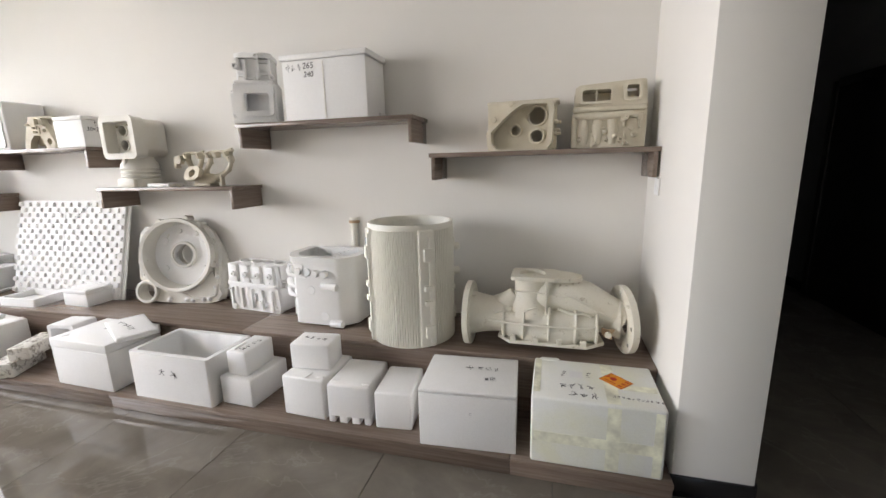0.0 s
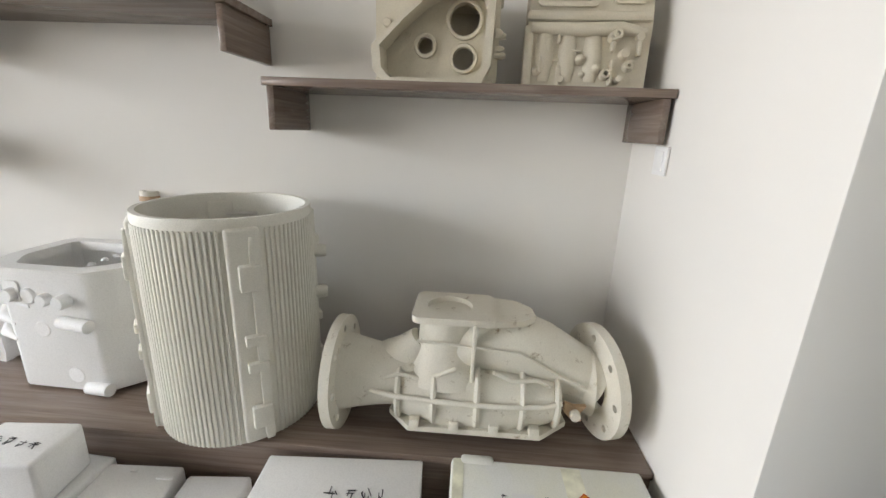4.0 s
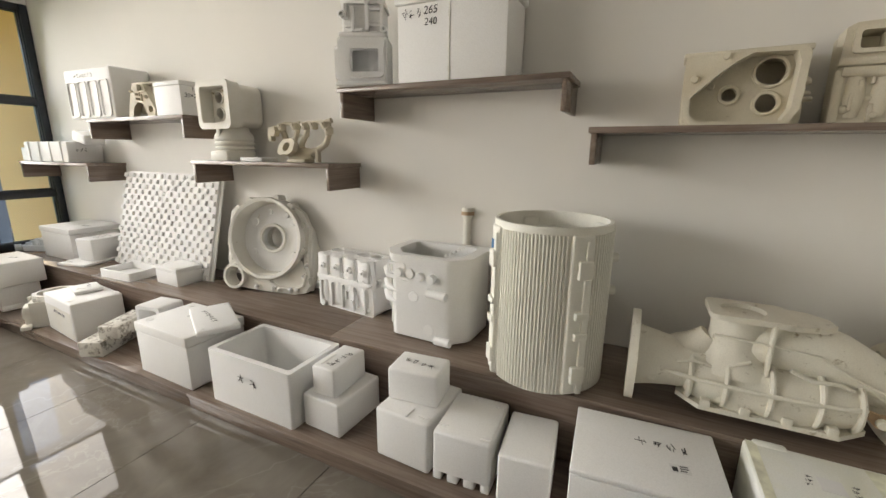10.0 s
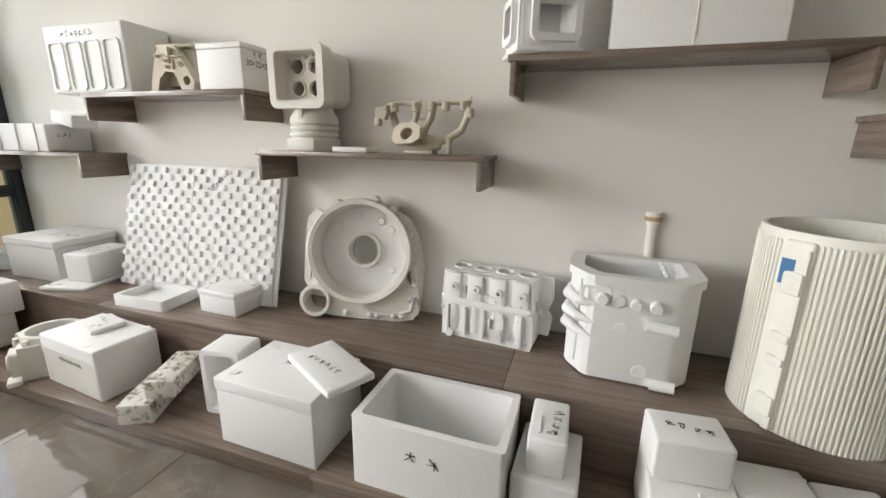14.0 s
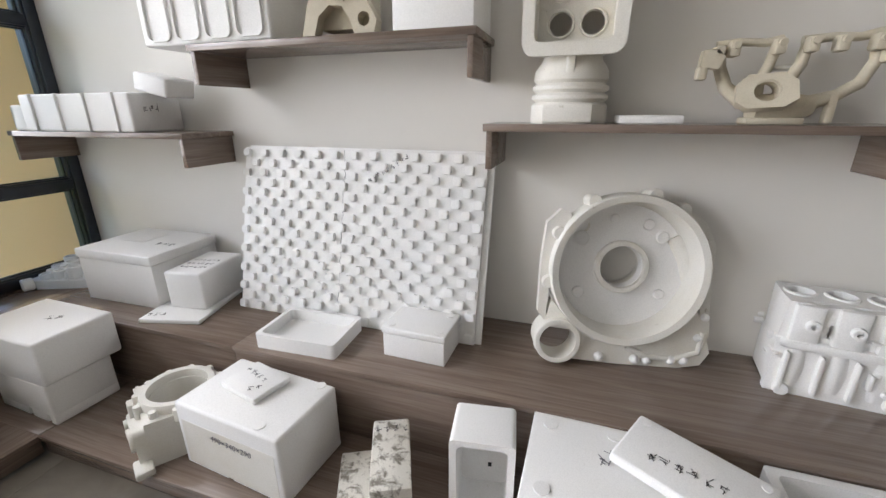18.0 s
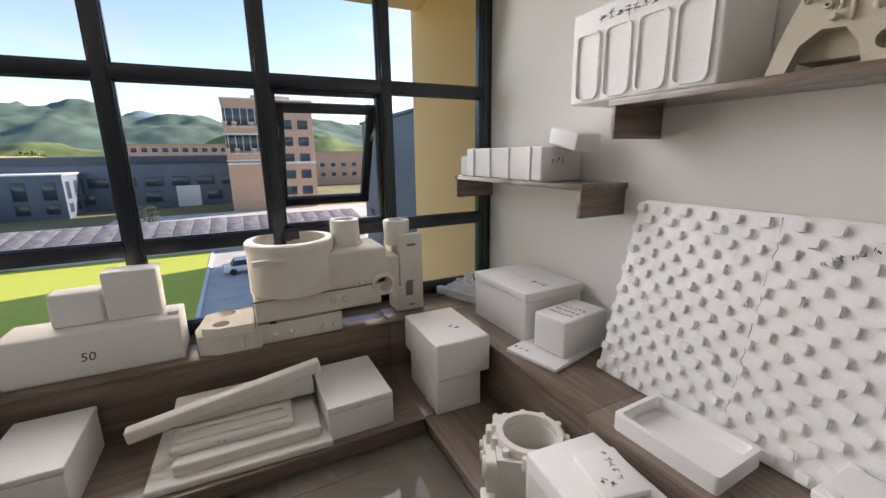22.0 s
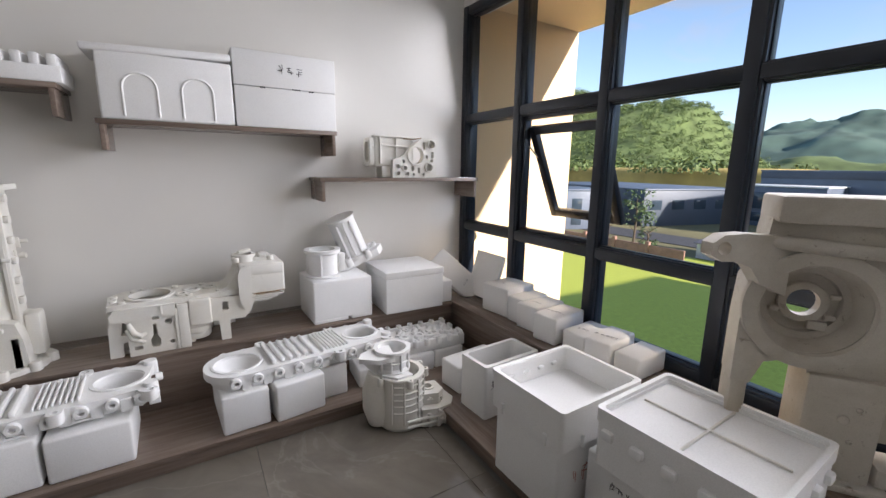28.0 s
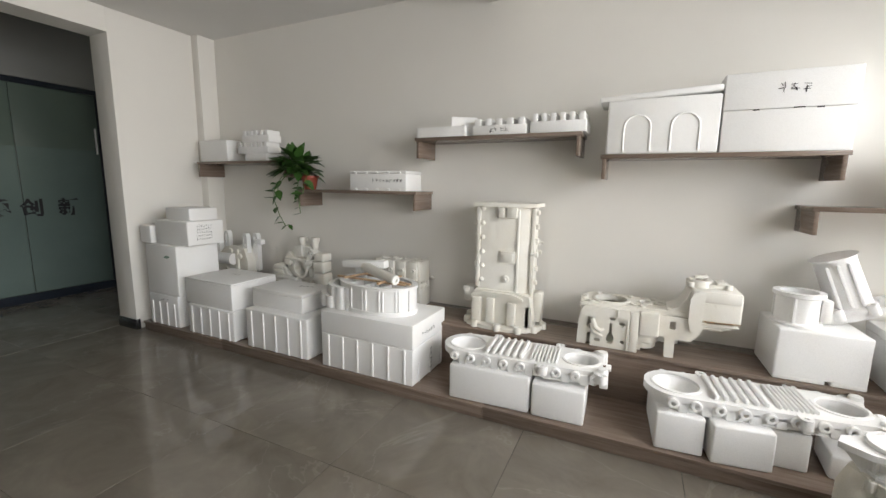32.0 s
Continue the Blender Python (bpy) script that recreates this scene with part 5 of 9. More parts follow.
# window sill
b = foam_box(-5.765, 0.185, UP, 90, 0.70, 0.24, 0.225, "long white polystyrene box with a number on it", FOAM, group="boxes on the sill")
written("50", 0.06, on_front(-0.03, 0.10, 0.24), b)
part("lug", Geo().box((0.32, -0.02, 0.235), (0.05, 0.10, 0.02), 0.006), FOAM, b, "moulded step")
foam_box(-5.80, 0.12, UP + 0.2255, 90, 0.20, 0.12, 0.165, "small white polystyrene box standing on a longer box", group="boxes on the sill")
foam_box(-5.80, 0.345, UP + 0.2255, 90, 0.225, 0.13, 0.245, "tall small white polystyrene box on a longer box", group="boxes on the sill")
for (x, y, rz, w, d, h, n) in ((-5.85, -2.44, 96, 0.25, 0.28, 0.20, 2), (-5.83, -2.09, 95, 0.17, 0.27, 0.165, 3), (-5.80, -1.90, 97, 0.165, 0.29, 0.165, 5), (-5.82, -1.70, 94, 0.15, 0.26, 0.12, 3), (-5.80, -1.535, 98, 0.145, 0.27, 0.145, 5), (-5.83, -1.375, 92, 0.14, 0.24, 0.115, 0)):
    b = foam_box(x, y, UP, rz, w, d, h, "small white polystyrene box in a row on the sill", group="row of small boxes")
    if n:
        strokes(n, 0.024, on_top(0, -0.04, h + 0.001, 2), b, 60 + n, INK_FADED)
foam_box(-5.84, -2.22, UP, 93, 0.14, 0.25, 0.175, "small white polystyrene box in a row on the sill", group="row of small boxes")
def leaning(centre, along, facing, length, width, thick, label):
    """A lid propped at a slope: along points up its slope, facing is the side that it turns."""
    r = slab(0, 0, 0, 0, length, width, thick, label, 0, 0, FOAM)
    u = Vector(along).normalized()
    v = Vector(facing).cross(u).normalized()
    w = u.cross(v)
    r.matrix_world = Matrix(((u.x, v.x, w.x, centre[0]), (u.y, v.y, w.y, centre[1]), (u.z, v.z, w.z, centre[2]), (0, 0, 0, 1)))
    return r


q = leaning((-5.735, -2.985, 0.55), (0.27, -0.25, 0.30), (0.25, 0.80, 0.55), 0.45, 0.20, 0.05, "long polystyrene lid propped against a box in the corner")
strokes(3, 0.02, on_top(-0.10, 0.0, 0.05, 90), q, 58, INK_FADED)
leaning((-5.90, -2.76, 0.585), (-0.10, 0.0, 0.33), (0.9, 0.0, 0.3), 0.36, 0.34, 0.03, "polystyrene lid leaning against the window")

# high step along the south wall
b = foam_box(-4.74, -2.995, UP, 181, 0.40, 0.37, 0.285, "white polystyrene box carrying two cup castings", group="boxes on the high step", notches=(0.04,), feet=0.02)
b = foam_box(-5.26, -2.965, UP, 178, 0.45, 0.42, 0.30, "large white polystyrene box with a lid", lid=0.05, group="boxes on the high step")
foam_box(-5.55, -2.98, UP, 178, 0.10, 0.36, 0.17, "small white polystyrene offcut in the corner", name="foam_block")

# low step along the south wall
b = foam_box(-2.125, -2.60, LOW, 180, 0.78, 0.50, 0.425, "large ribbed white polystyrene box under a ring casting", lid=0.17, ribs=(("front", 6, 0.98), ("right", 3, 0.55)), group="ribbed boxes", lip=0.0005)
strokes(6, 0.03, on_right(-0.05, 0.34, 0.804), b, 71)
strokes(5, 0.03, on_right(0.0, 0.12, 0.804, 90), b, 72)
strokes(5, 0.035, on_top(0.05, -0.12, 0.426, 4), b, 73)
foam_box(-1.26, -2.585, LOW, 180, 0.665, 0.47, 0.325, "ribbed white polystyrene box under a smaller box", ribs=(("front", 5, 0.95),), group="ribbed boxes")
b = foam_box(-1.19, -2.62, LOW + 0.3255, 179, 0.56, 0.36, 0.155, "white polystyrene box stacked on a ribbed box", group="boxes by the opening", lid=0.03, lip=0.002)
strokes(4, 0.03, on_top(0.1, 0.05, 0.156, 10), b, 74)
foam_box(-0.48, -2.575, LOW, 180, 0.60, 0.46, 0.265, "ribbed white polystyrene box by the opening", ribs=(("front", 5, 0.95),), group="ribbed boxes")
b = foam_box(-0.45, -2.60, LOW + 0.2655, 179, 0.62, 0.47, 0.235, "white polystyrene box stacked on a ribbed box", group="boxes by the opening", lid=0.02, lip=0.001)
strokes(3, 0.03, on_top(0.0, 0.05, 0.236, 8), b, 75)
b = foam_box(0.185, -2.55, LOW, 180, 0.44, 0.40, 0.30, "white polystyrene box with ribbed foot at the end of the step", ribs=(("front", 4, 0.75),), group="boxes by the opening", mat=FOAM)
strokes(4, 0.028, on_front(0.02, 0.25, 0.40), b, 76, INK_FADED)
b = foam_box(0.17, -2.56, LOW + 0.301, 181, 0.45, 0.42, 0.47, "tall white polystyrene box with a faint leaf print", group="boxes by the opening")
part("print", Geo().prism([(-0.05, 0), (0.0, 0.02), (0.05, 0.008), (0.0, -0.012)], 0, 0.001, FRONT), plain("grey-green print", (0.25, 0.36, 0.30), 0.6), b, "faint green leaf print").matrix_basis = at(0.09, -0.2112, 0.36)
b = foam_box(0.06, -2.58, LOW + 0.772, 180, 0.47, 0.36, 0.225, "white polystyrene box with rows of black characters", group="boxes by the opening")
for q in range(5):
    strokes(7, 0.020, on_right(-0.02, 0.18 - 0.03 * q, 0.47), b, 77 + q)
foam_box(0.405, -2.50, LOW + 0.772, 178, 0.18, 0.26, 0.17, "small white polystyrene block on the stack", name="foam_block")
foam_box(0.03, -2.59, LOW + 0.9985, 181, 0.34, 0.28, 0.115, "flat white polystyrene box on top of the stack", group="boxes by the opening")

# foam blocks that carry the pan castings
for x, y, rz, w, d, h in ((-3.03, -2.56, 183, 0.51, 0.40, 0.225), (-3.455, -2.55, 182, 0.30, 0.36, 0.205), (-4.065, -2.56, 184, 0.225, 0.40, 0.205), (-4.325, -2.535, 188, 0.265, 0.36, 0.205), (-4.55, -2.60, 182, 0.16, 0.30, 0.195)):
    foam_box(x, y, LOW, rz, w, d, h, "plain white polystyrene block under a pan casting", name="foam_block", group="carrying blocks")
foam_box(-4.81, -2.58, LOW, 175, 0.18, 0.26, 0.12, "plain white polystyrene block in the corner", name="foam_block", group="carrying blocks")
for x, w in ((-5.13, 0.22), (-5.36, 0.22)):
    foam_box(x, -2.60, LOW, 178, w, 0.30, 0.125, "plain white polystyrene block under a casting", name="foam_block", group="carrying blocks")

# shelves on the south wall
foam_box(0.24, -3.13, 1.652, 180, 0.42, 0.24, 0.22, "white polystyrene box at the end of the shelf")
def comb(x, y, z, rz, w, d, h, n, label):
    r = thing("foam_tray", x, y, z, rz, label, "foam tray")
    part("body", Geo().box((0, 0, h * 0.3), (w, d, h * 0.6), 0.008), FOAM, r)
    tooth = Geo().box((0, 0, h * 0.78), (w / n * 0.62, d, h * 0.44), 0.008).mesh("tooth", FOAM)
    repeat("tooth", tooth, r, [at((i + 0.5) / n * w - w / 2, 0, 0) for i in range(n)])
    return r
foam_box(-0.36, -3.13, 1.652, 180, 0.30, 0.22, 0.075, "white polystyrene block under two combs", name="foam_block")
comb(-0.30, -3.12, 1.7275, 178, 0.44, 0.16, 0.11, 6, "white polystyrene comb tray")
comb(-0.33, -3.13, 1.8375, 180, 0.37, 0.16, 0.115, 5, "white polystyrene comb tray on top of another")
b = foam_box(-1.81, -3.115, 1.388, 180, 0.56, 0.26, 0.165, "white polystyrene box with a line of numbers", lid=0.025, lip=0.002)
strokes(9, 0.030, on_front(0.10, 0.085, 0.266), b, 91)
strokes(2, 0.030, on_front(-0.16 + 0.38, 0.085, 0.266), b, 92)
lugs = Geo().box((0, 0, 0), (0.03, 0.012, 0.02), 0.004).mesh("lug", FOAM)
repeat("lug", lugs, b, [at(-0.22 + 0.11 * q, -0.133, 0.150) for q in range(5)] + [at(-0.22 + 0.11 * q, -0.131, 0.01) for q in range(5)])
b = foam_box(-2.40, -3.10, 1.803, 180, 0.42, 0.26, 0.075, "shallow open white polystyrene tray on the shelf", opened=0.018, name="foam_tray")
ld = slab(-2.56, -3.0, 1.803, 180, 0.20, 0.02, 0.145, "small polystyrene panel standing on the shelf", 0, 0, FOAM)
ld.matrix_world = pose(-2.57, -3.03, 1.803, 0, 0, 212)
strokes(2, 0.03, on_front(-0.05, 0.06, 0.02), ld, 93, INK_FADED)
b = comb(-2.86, -3.10, 1.803, 180, 0.40, 0.26, 0.115, 5, "white polystyrene tray with notched rim and writing")
strokes(4, 0.035, on_front(0.0, 0.035, 0.26), b, 94)
comb(-3.27, -3.10, 1.803, 180, 0.37, 0.26, 0.13, 6, "white polystyrene tray with notched rim")
b = foam_box(-3.885, -3.115, 1.650, 180, 0.61, 0.285, 0.335, "white polystyrene box with two arched panels and a loose lid")
for q in (-0.13, 0.13):
    arch = [(q - 0.075, 0.02), (q - 0.075, 0.16)] + [(q + 0.075 * math.cos(a), 0.16 + 0.075 * math.sin(a)) for a in [math.pi - math.pi * i / 10 for i in range(1, 10)]] + [(q + 0.075, 0.16), (q + 0.075, 0.02)]
    part("arch", Geo().sweep([(u, -0.143, v) for u, v in arch], 0.006, 8), FOAM, b)
ld = slab(-3.86, -3.11, 1.985, 180, 0.66, 0.30, 0.035, "loose polystyrene lid lying askew on a box", 0, -2.5, FOAM)
b = foam_box(-4.49, -3.115, 1.650, 180, 0.585, 0.285, 0.43, "tall white polystyrene box with a seam and writing", lid=0.20, lip=0.002)
strokes(3, 0.045, on_front(0.02, 0.34, 0.29), b, 95)
# black bars paint the shade of slots; the seam itself is uncut
part("slot", Geo().box((-0.14, -0.1455, 0.228), (0.03, 0.003, 0.006), 0), INK, b, "black bar for the shade of a slot in the seam")
part("slot", Geo().box((0.05, -0.1455, 0.232), (0.05, 0.003, 0.005), 0), INK, b, "black bar for the shade of a slot in the seam")
part("slot", Geo().box((0.14, -0.1455, 0.228), (0.03, 0.003, 0.006), 0), INK, b, "black bar for the shade of a slot in the seam")
# ---- lost-foam casting patterns: tools ----
F90 = pose(0, 0, 0, 90, 0, 0)          # z axis turned to face the front (-y)
R90 = pose(0, 0, 0, 0, 90, 0)          # z axis turned to +x
unit_cache = {}


def unit(kind, mat):
    """Shared small shapes: a round boss, a drilled boss, a bar, a half-round bead, each about one unit in size."""
    if (kind, mat.name) not in unit_cache:
        g = Geo()
        if kind == "boss":
            g.lathe([(0, 0), (1, 0), (1, 0.8), (0.85, 1.0), (0, 1.0)], 14, closed=False)
        elif kind == "drilled_boss":
            g.lathe([(1, 0), (1, 0.85), (0.88, 1.0), (0.5, 1.0), (0.45, 0.95), (0.45, 0.1), (0, 0.1)], 16, closed=False)
        elif kind == "rib":
            g.box((0, 0, 0.5), (1, 1, 1), 0.12, 2)
        elif kind == "bead":
            g.lathe([(0, 0), (1, 0), (0.92, 0.4), (0.7, 0.72), (0.38, 0.93), (0, 1.0)], 12, closed=False)
        unit_cache[(kind, mat.name)] = g.mesh(kind, mat)
    return unit_cache[(kind, mat.name)]


def fit_on(parent, mat, kind, place, size, turn=None):
    ob = new(kind, unit(kind, mat))
    ob.parent = parent
    ob.matrix_basis = at(*place) @ (turn or Matrix()) @ Matrix.Diagonal((*size, 1))
    return ob


def cast(name, x, y, z, rz, label, group="foam casting patterns", rx=0, ry=0):
    return thing(name, x, y, z, rz, label, "foam pattern", group, rx, ry)


def rough_face(parent, mat, w, h, m, n, seed, deep=0.02, small=0.5):
    """Bosses and ribs over a face that spans w by h round the origin of m, whose z points out."""
    rnd = random.Random(seed)
    for i in range(n):
        u, v = rnd.uniform(-0.44, 0.44) * w, rnd.uniform(-0.44, 0.44) * h
        k = rnd.choice(("boss", "drilled_boss", "rib", "rib", "bead"))
        s = rnd.uniform(0.035, 0.075) * small * 2 * min(w, h) ** 0.5
        if k == "rib":
            a, b = (s * rnd.uniform(1.2, 3.0), s * 0.45) if rnd.random() < 0.5 else (s * 0.45, s * rnd.uniform(1.2, 3.0))
            fit_on(parent, mat, k, m @ Vector((u, v, -0.004)), (min(a, w * 0.4), min(b, h * 0.4), deep * rnd.uniform(0.6, 1.3)), m.to_3x3().to_4x4())
        else:
            fit_on(parent, mat, k, m @ Vector((u, v, -0.004)), (s * 0.6, s * 0.6, deep * rnd.uniform(0.7, 1.6)), m.to_3x3().to_4x4())


# finned motor housing
c = cast("motor_housing_pattern", -0.835, 2.20, UP, 20, "cream polystyrene motor housing pattern with upright cooling fins")
R, HH = 0.246, 0.70
part("shell", Geo().lathe([(R - 0.014, 0.0), (R, 0.0), (R, HH - 0.02), (R - 0.014, HH - 0.02)], 72), FOAM_CREAM, c)
part("top_rim", Geo().lathe([(R - 0.015, HH - 0.035), (R + 0.002, HH - 0.035), (R + 0.004, HH - 0.024), (R + 0.003, HH - 0.005), (R + 0.002, HH), (R - 0.013, HH)], 72), FOAM_CREAM, c)
# bar in darker foam for the shade of a slot cut inside
part("inner_slot", Geo().box((0, R - 0.022, HH - 0.075), (0.11, 0.012, 0.012), 0.004), FOAM_OLD, c)
fin = Geo().box((0, -R - 0.0005, HH / 2 - 0.014), (0.0082, 0.015, HH - 0.032), 0.0034, 2).mesh("fin", FOAM_CREAM)
for mid, half in ((-28, 34), (62, 31), (152, 31), (-118, 31)):
    n = int(half * 2 / 3.3)
    repeat("fin", fin, c, [pose(0, 0, 0, 0, 0, mid - half + (i + 0.5) * 2 * half / n) for i in range(n)])
for a in (18, 107, 197, -73):
    pd = part("side_pad", Geo().box((0, -R + 0.004, HH / 2 - 0.01), (0.088, 0.036, HH - 0.03), 0.010, 3), FOAM_CREAM, c)
    pd.matrix_basis = pose(0, 0, 0, 0, 0, a)
    fit_on(pd, FOAM_CREAM, "rib", (0.026, -R - 0.014, 0.01), (0.030, 0.020, HH - 0.06), Matrix())
    for q in (0.06, 0.25, 0.335, 0.50):
        fit_on(pd, FOAM_CREAM, "rib", (0.010, -R - 0.018, q), (0.058, 0.030, 0.030 if 0.1 < q < 0.5 else 0.075), Matrix())
for zz in (0.38, 0.53):
    fit_on(c, FOAM_CREAM, "boss", (R * 0.99, 0.02, zz), (0.022, 0.022, 0.05), R90)
part("label", Geo().box((0, 0, 0), (0.040, 0.0015, 0.085), 0), BLUE_LABEL, c, "small blue paper label").matrix_basis = pose(0, 0, 0, 0, 0, -73) @ at(-0.020, -R - 0.0155, HH - 0.13)

# flanged valve body
c = cast("valve_body_pattern", -0.03, 2.16, UP, 0, "cream polystyrene flanged valve body pattern lying on the step")
def flange(parent, m, ro, ri, h, n, mat):
    part("flange", Geo().prism(circ(0, 0, ro, 40), 0, h, m, [list(reversed(circ(0, 0, ri, 28)))] + [list(reversed(circ((ro * 0.82) * math.cos(2 * math.pi * i / n), (ro * 0.82) * math.sin(2 * math.pi * i / n), ro * 0.065, 10))) for i in range(n)]), mat, parent)
flange(c, at(-0.45, -0.02, 0.18) @ R90, 0.18, 0.078, 0.030, 8, FOAM_VALVE)
flange(c, at(0.375, 0.02, 0.182) @ pose(0, 0, 0, 0, 87, 12), 0.182, 0.09, 0.032, 8, FOAM_VALVE)
part("inlet", Geo().sweep([(-0.43, -0.02, 0.18), (-0.37, -0.02, 0.18), (-0.30, -0.02, 0.178), (-0.23, -0.015, 0.172), (-0.12, -0.01, 0.17)], [0.125, 0.110, 0.097, 0.088, 0.085], 28), FOAM_VALVE, c)
part("chamber", Geo().lathe([(0.0, -0.25), (0.050, -0.25), (0.076, -0.235), (0.086, -0.20), (0.092, 0.0), (0.086, 0.20), (0.076, 0.235), (0.05, 0.25), (0.0, 0.25)], 32, at(0.0, -0.045, 0.150) @ R90, closed=False), FOAM_VALVE, c)
part("body", Geo().sweep([(-0.20, 0.02, 0.17), (-0.05, 0.03, 0.175), (0.10, 0.03, 0.18), (0.22, 0.03, 0.18), (0.30, 0.025, 0.18), (0.37, 0.02, 0.182)], [0.085, 0.105, 0.108, 0.082, 0.078, 0.112], 28), FOAM_VALVE, c)
part("elbow", Geo().sweep([(-0.10, 0.01, 0.27), (-0.03, 0.01, 0.300), (0.05, 0.01, 0.312), (0.12, 0.01, 0.306), (0.19, 0.012, 0.282), (0.26, 0.015, 0.245), (0.32, 0.018, 0.212), (0.37, 0.02, 0.188)], [0.080, 0.094, 0.100, 0.101, 0.098, 0.092, 0.088, 0.106], 32), FOAM_VALVE, c)
part("neck", Geo().lathe([(0.135, 0.20), (0.112, 0.235), (0.094, 0.265), (0.083, 0.30), (0.079, 0.35), (0.080, 0.405), (0.0, 0.405), (0.0, 0.20)], 36, at(-0.095, 0.0, 0) @ Matrix.Diagonal((1.12, 1.0, 1.0, 1.0)), closed=False), FOAM_VALVE, c)
part("neck_fillet", Geo().sweep([(-0.34, 0, 0.20), (-0.27, 0, 0.222), (-0.215, 0, 0.25), (-0.175, 0, 0.30)], [0.05, 0.065, 0.062, 0.045], 16), FOAM_VALVE, c)
part("top_flange", Geo().prism(rrect(0.25, 0.205, 0.03), 0.402, 0.422, at(-0.075, 0, 0), [list(reversed(circ(-0.015, 0, 0.07, 24)))]), FOAM_VALVE, c)
part("top_tongue", Geo().prism([(0.02, -0.095), (0.13, -0.07), (0.17, -0.03), (0.165, 0.03), (0.12, 0.08), (0.02, 0.10)], 0.396, 0.416), FOAM_VALVE, c)
part("upright_rib", Geo().box((-0.012, -0.092, 0.315), (0.012, 0.03, 0.19), 0.004), FOAM_VALVE, c)
part("spine", Geo().sweep([(-0.18, -0.098, 0.345), (-0.03, -0.102, 0.338), (0.12, -0.098, 0.325), (0.24, -0.088, 0.255), (0.33, -0.085, 0.215)], 0.0045, 8), FOAM_VALVE, c)
for q, rr in ((-0.235, 0.088), (-0.125, 0.101), (0.005, 0.104), (0.14, 0.101), (0.245, 0.086)):
    part("band", Geo().lathe([(rr - 0.012, -0.008), (rr + 0.002, -0.008), (rr + 0.006, 0), (rr + 0.002, 0.008), (rr - 0.012, 0.008)], 32, at(q, -0.045, 0.152) @ R90), FOAM_VALVE, c)
part("belt", Geo().sweep([(-0.43, -0.09, 0.178), (-0.32, -0.115, 0.178), (-0.24, -0.135, 0.176), (-0.05, -0.148, 0.174), (0.06, -0.148, 0.174), (0.20, -0.138, 0.176), (0.255, -0.115, 0.178)], 0.0085, 10), FOAM_VALVE, c)
part("foot", Geo().prism([(-0.27, -0.06), (-0.20, -0.135), (0.20, -0.135), (0.29, -0.06), (0.27, 0.10), (-0.25, 0.10)], 0.058, 0.076), FOAM_VALVE, c)
for q in (-0.18, -0.06, 0.06, 0.18):
    fit_on(c, FOAM_VALVE, "rib", (q, -0.125, 0.072), (0.030, 0.035, 0.030))
part("runner", Geo().sweep([(-0.30, -0.10, 0.205), (-0.23, -0.105, 0.235), (-0.17, -0.095, 0.215), (-0.12, -0.105, 0.235), (-0.06, -0.10, 0.262)], 0.007, 8), FOAM_VALVE, c, "thin glued bead")
part("runner", Geo().sweep([(0.05, -0.105, 0.262), (0.11, -0.11, 0.238), (0.18, -0.10, 0.242), (0.22, -0.10, 0.225)], 0.007, 8), FOAM_VALVE, c, "thin glued bead")

for x, a in ((-0.36, 0), (-0.20, 0), (0.30, 0)):
    fit_on(c, FOAM_VALVE, "boss", (x, -0.105, 0.14), (0.016, 0.016, 0.02), F90)
part("lower_pan", Geo().lathe([(0.0, -0.20), (0.06, -0.19), (0.085, -0.12), (0.088, 0.10), (0.06, 0.19), (0.0, 0.20)], 26, at(0.0, -0.05, 0.125) @ R90, closed=False), FOAM_VALVE, c)
part("lug", Geo().prism([(0, -0.022), (0.035, -0.03), (0.03, 0.0), (0.045, 0.022), (0.01, 0.02), (-0.02, 0.03), (-0.02, 0.0)], 0, 0.014, at(0.29, -0.085, 0.14) @ F90), STICK_WOOD, c, "brown star-shaped scrap glued on")

# tank with open top
c = cast("gear_tank_pattern", -1.475, 2.335, UP, -2, "white polystyrene tank pattern with an open top")
out = [(0.252, 0.15), (0.225, 0.178), (-0.215, 0.178), (-0.24, 0.15), (-0.24, -0.05), (-0.225, -0.085), (-0.165, -0.165), (-0.14, -0.178), (0.15, -0.178), (0.175, -0.168), (0.24, -0.10), (0.252, -0.07)]
inn = [(x * 0.86, y * 0.84) for x, y in out]
part("body", Geo().prism(out, 0.012, 0.44, None, [list(reversed(inn))]).prism(inn, 0.012, 0.05), FOAM, c, "", 25)
part("rim", Geo().prism([(x * 1.05, y * 1.06) for x, y in out], 0.425, 0.46, None, [list(reversed([(x * 0.80, y * 0.78) for x, y in out]))]), FOAM, c, "", 25)
for q, zz, rr, dd in ((-0.11, 0.365, 0.024, 0.035), (-0.05, 0.362, 0.028, 0.02), (0.015, 0.356, 0.022, 0.035), (0.085, 0.356, 0.024, 0.045), (-0.03, 0.24, 0.030, 0.012), (0.06, 0.07, 0.032, 0.012)):
    fit_on(c, FOAM, "boss", (q, -0.168, zz), (rr, rr, dd), F90)
part("pipe_stub", Geo().cyl((0.06, -0.19, 0.28), (0.17, -0.20, 0.275), 0.022).box((0.09, -0.185, 0.278), (0.05, 0.03, 0.03), 0.008), FOAM, c)
part("pipe_stub", Geo().cyl((0.10, -0.18, 0.025), (0.19, -0.19, 0.03), 0.022), FOAM, c)
part("panel", Geo().prism(rrect(0.06, 0.12, 0.012, 0.0, 0.0), 0, 0.012, FRONT).mesh("panel", FOAM), FOAM, c).matrix_basis = at(0.19, -0.135, 0.36) @ pose(0, 0, 0, 0, 0, 42)
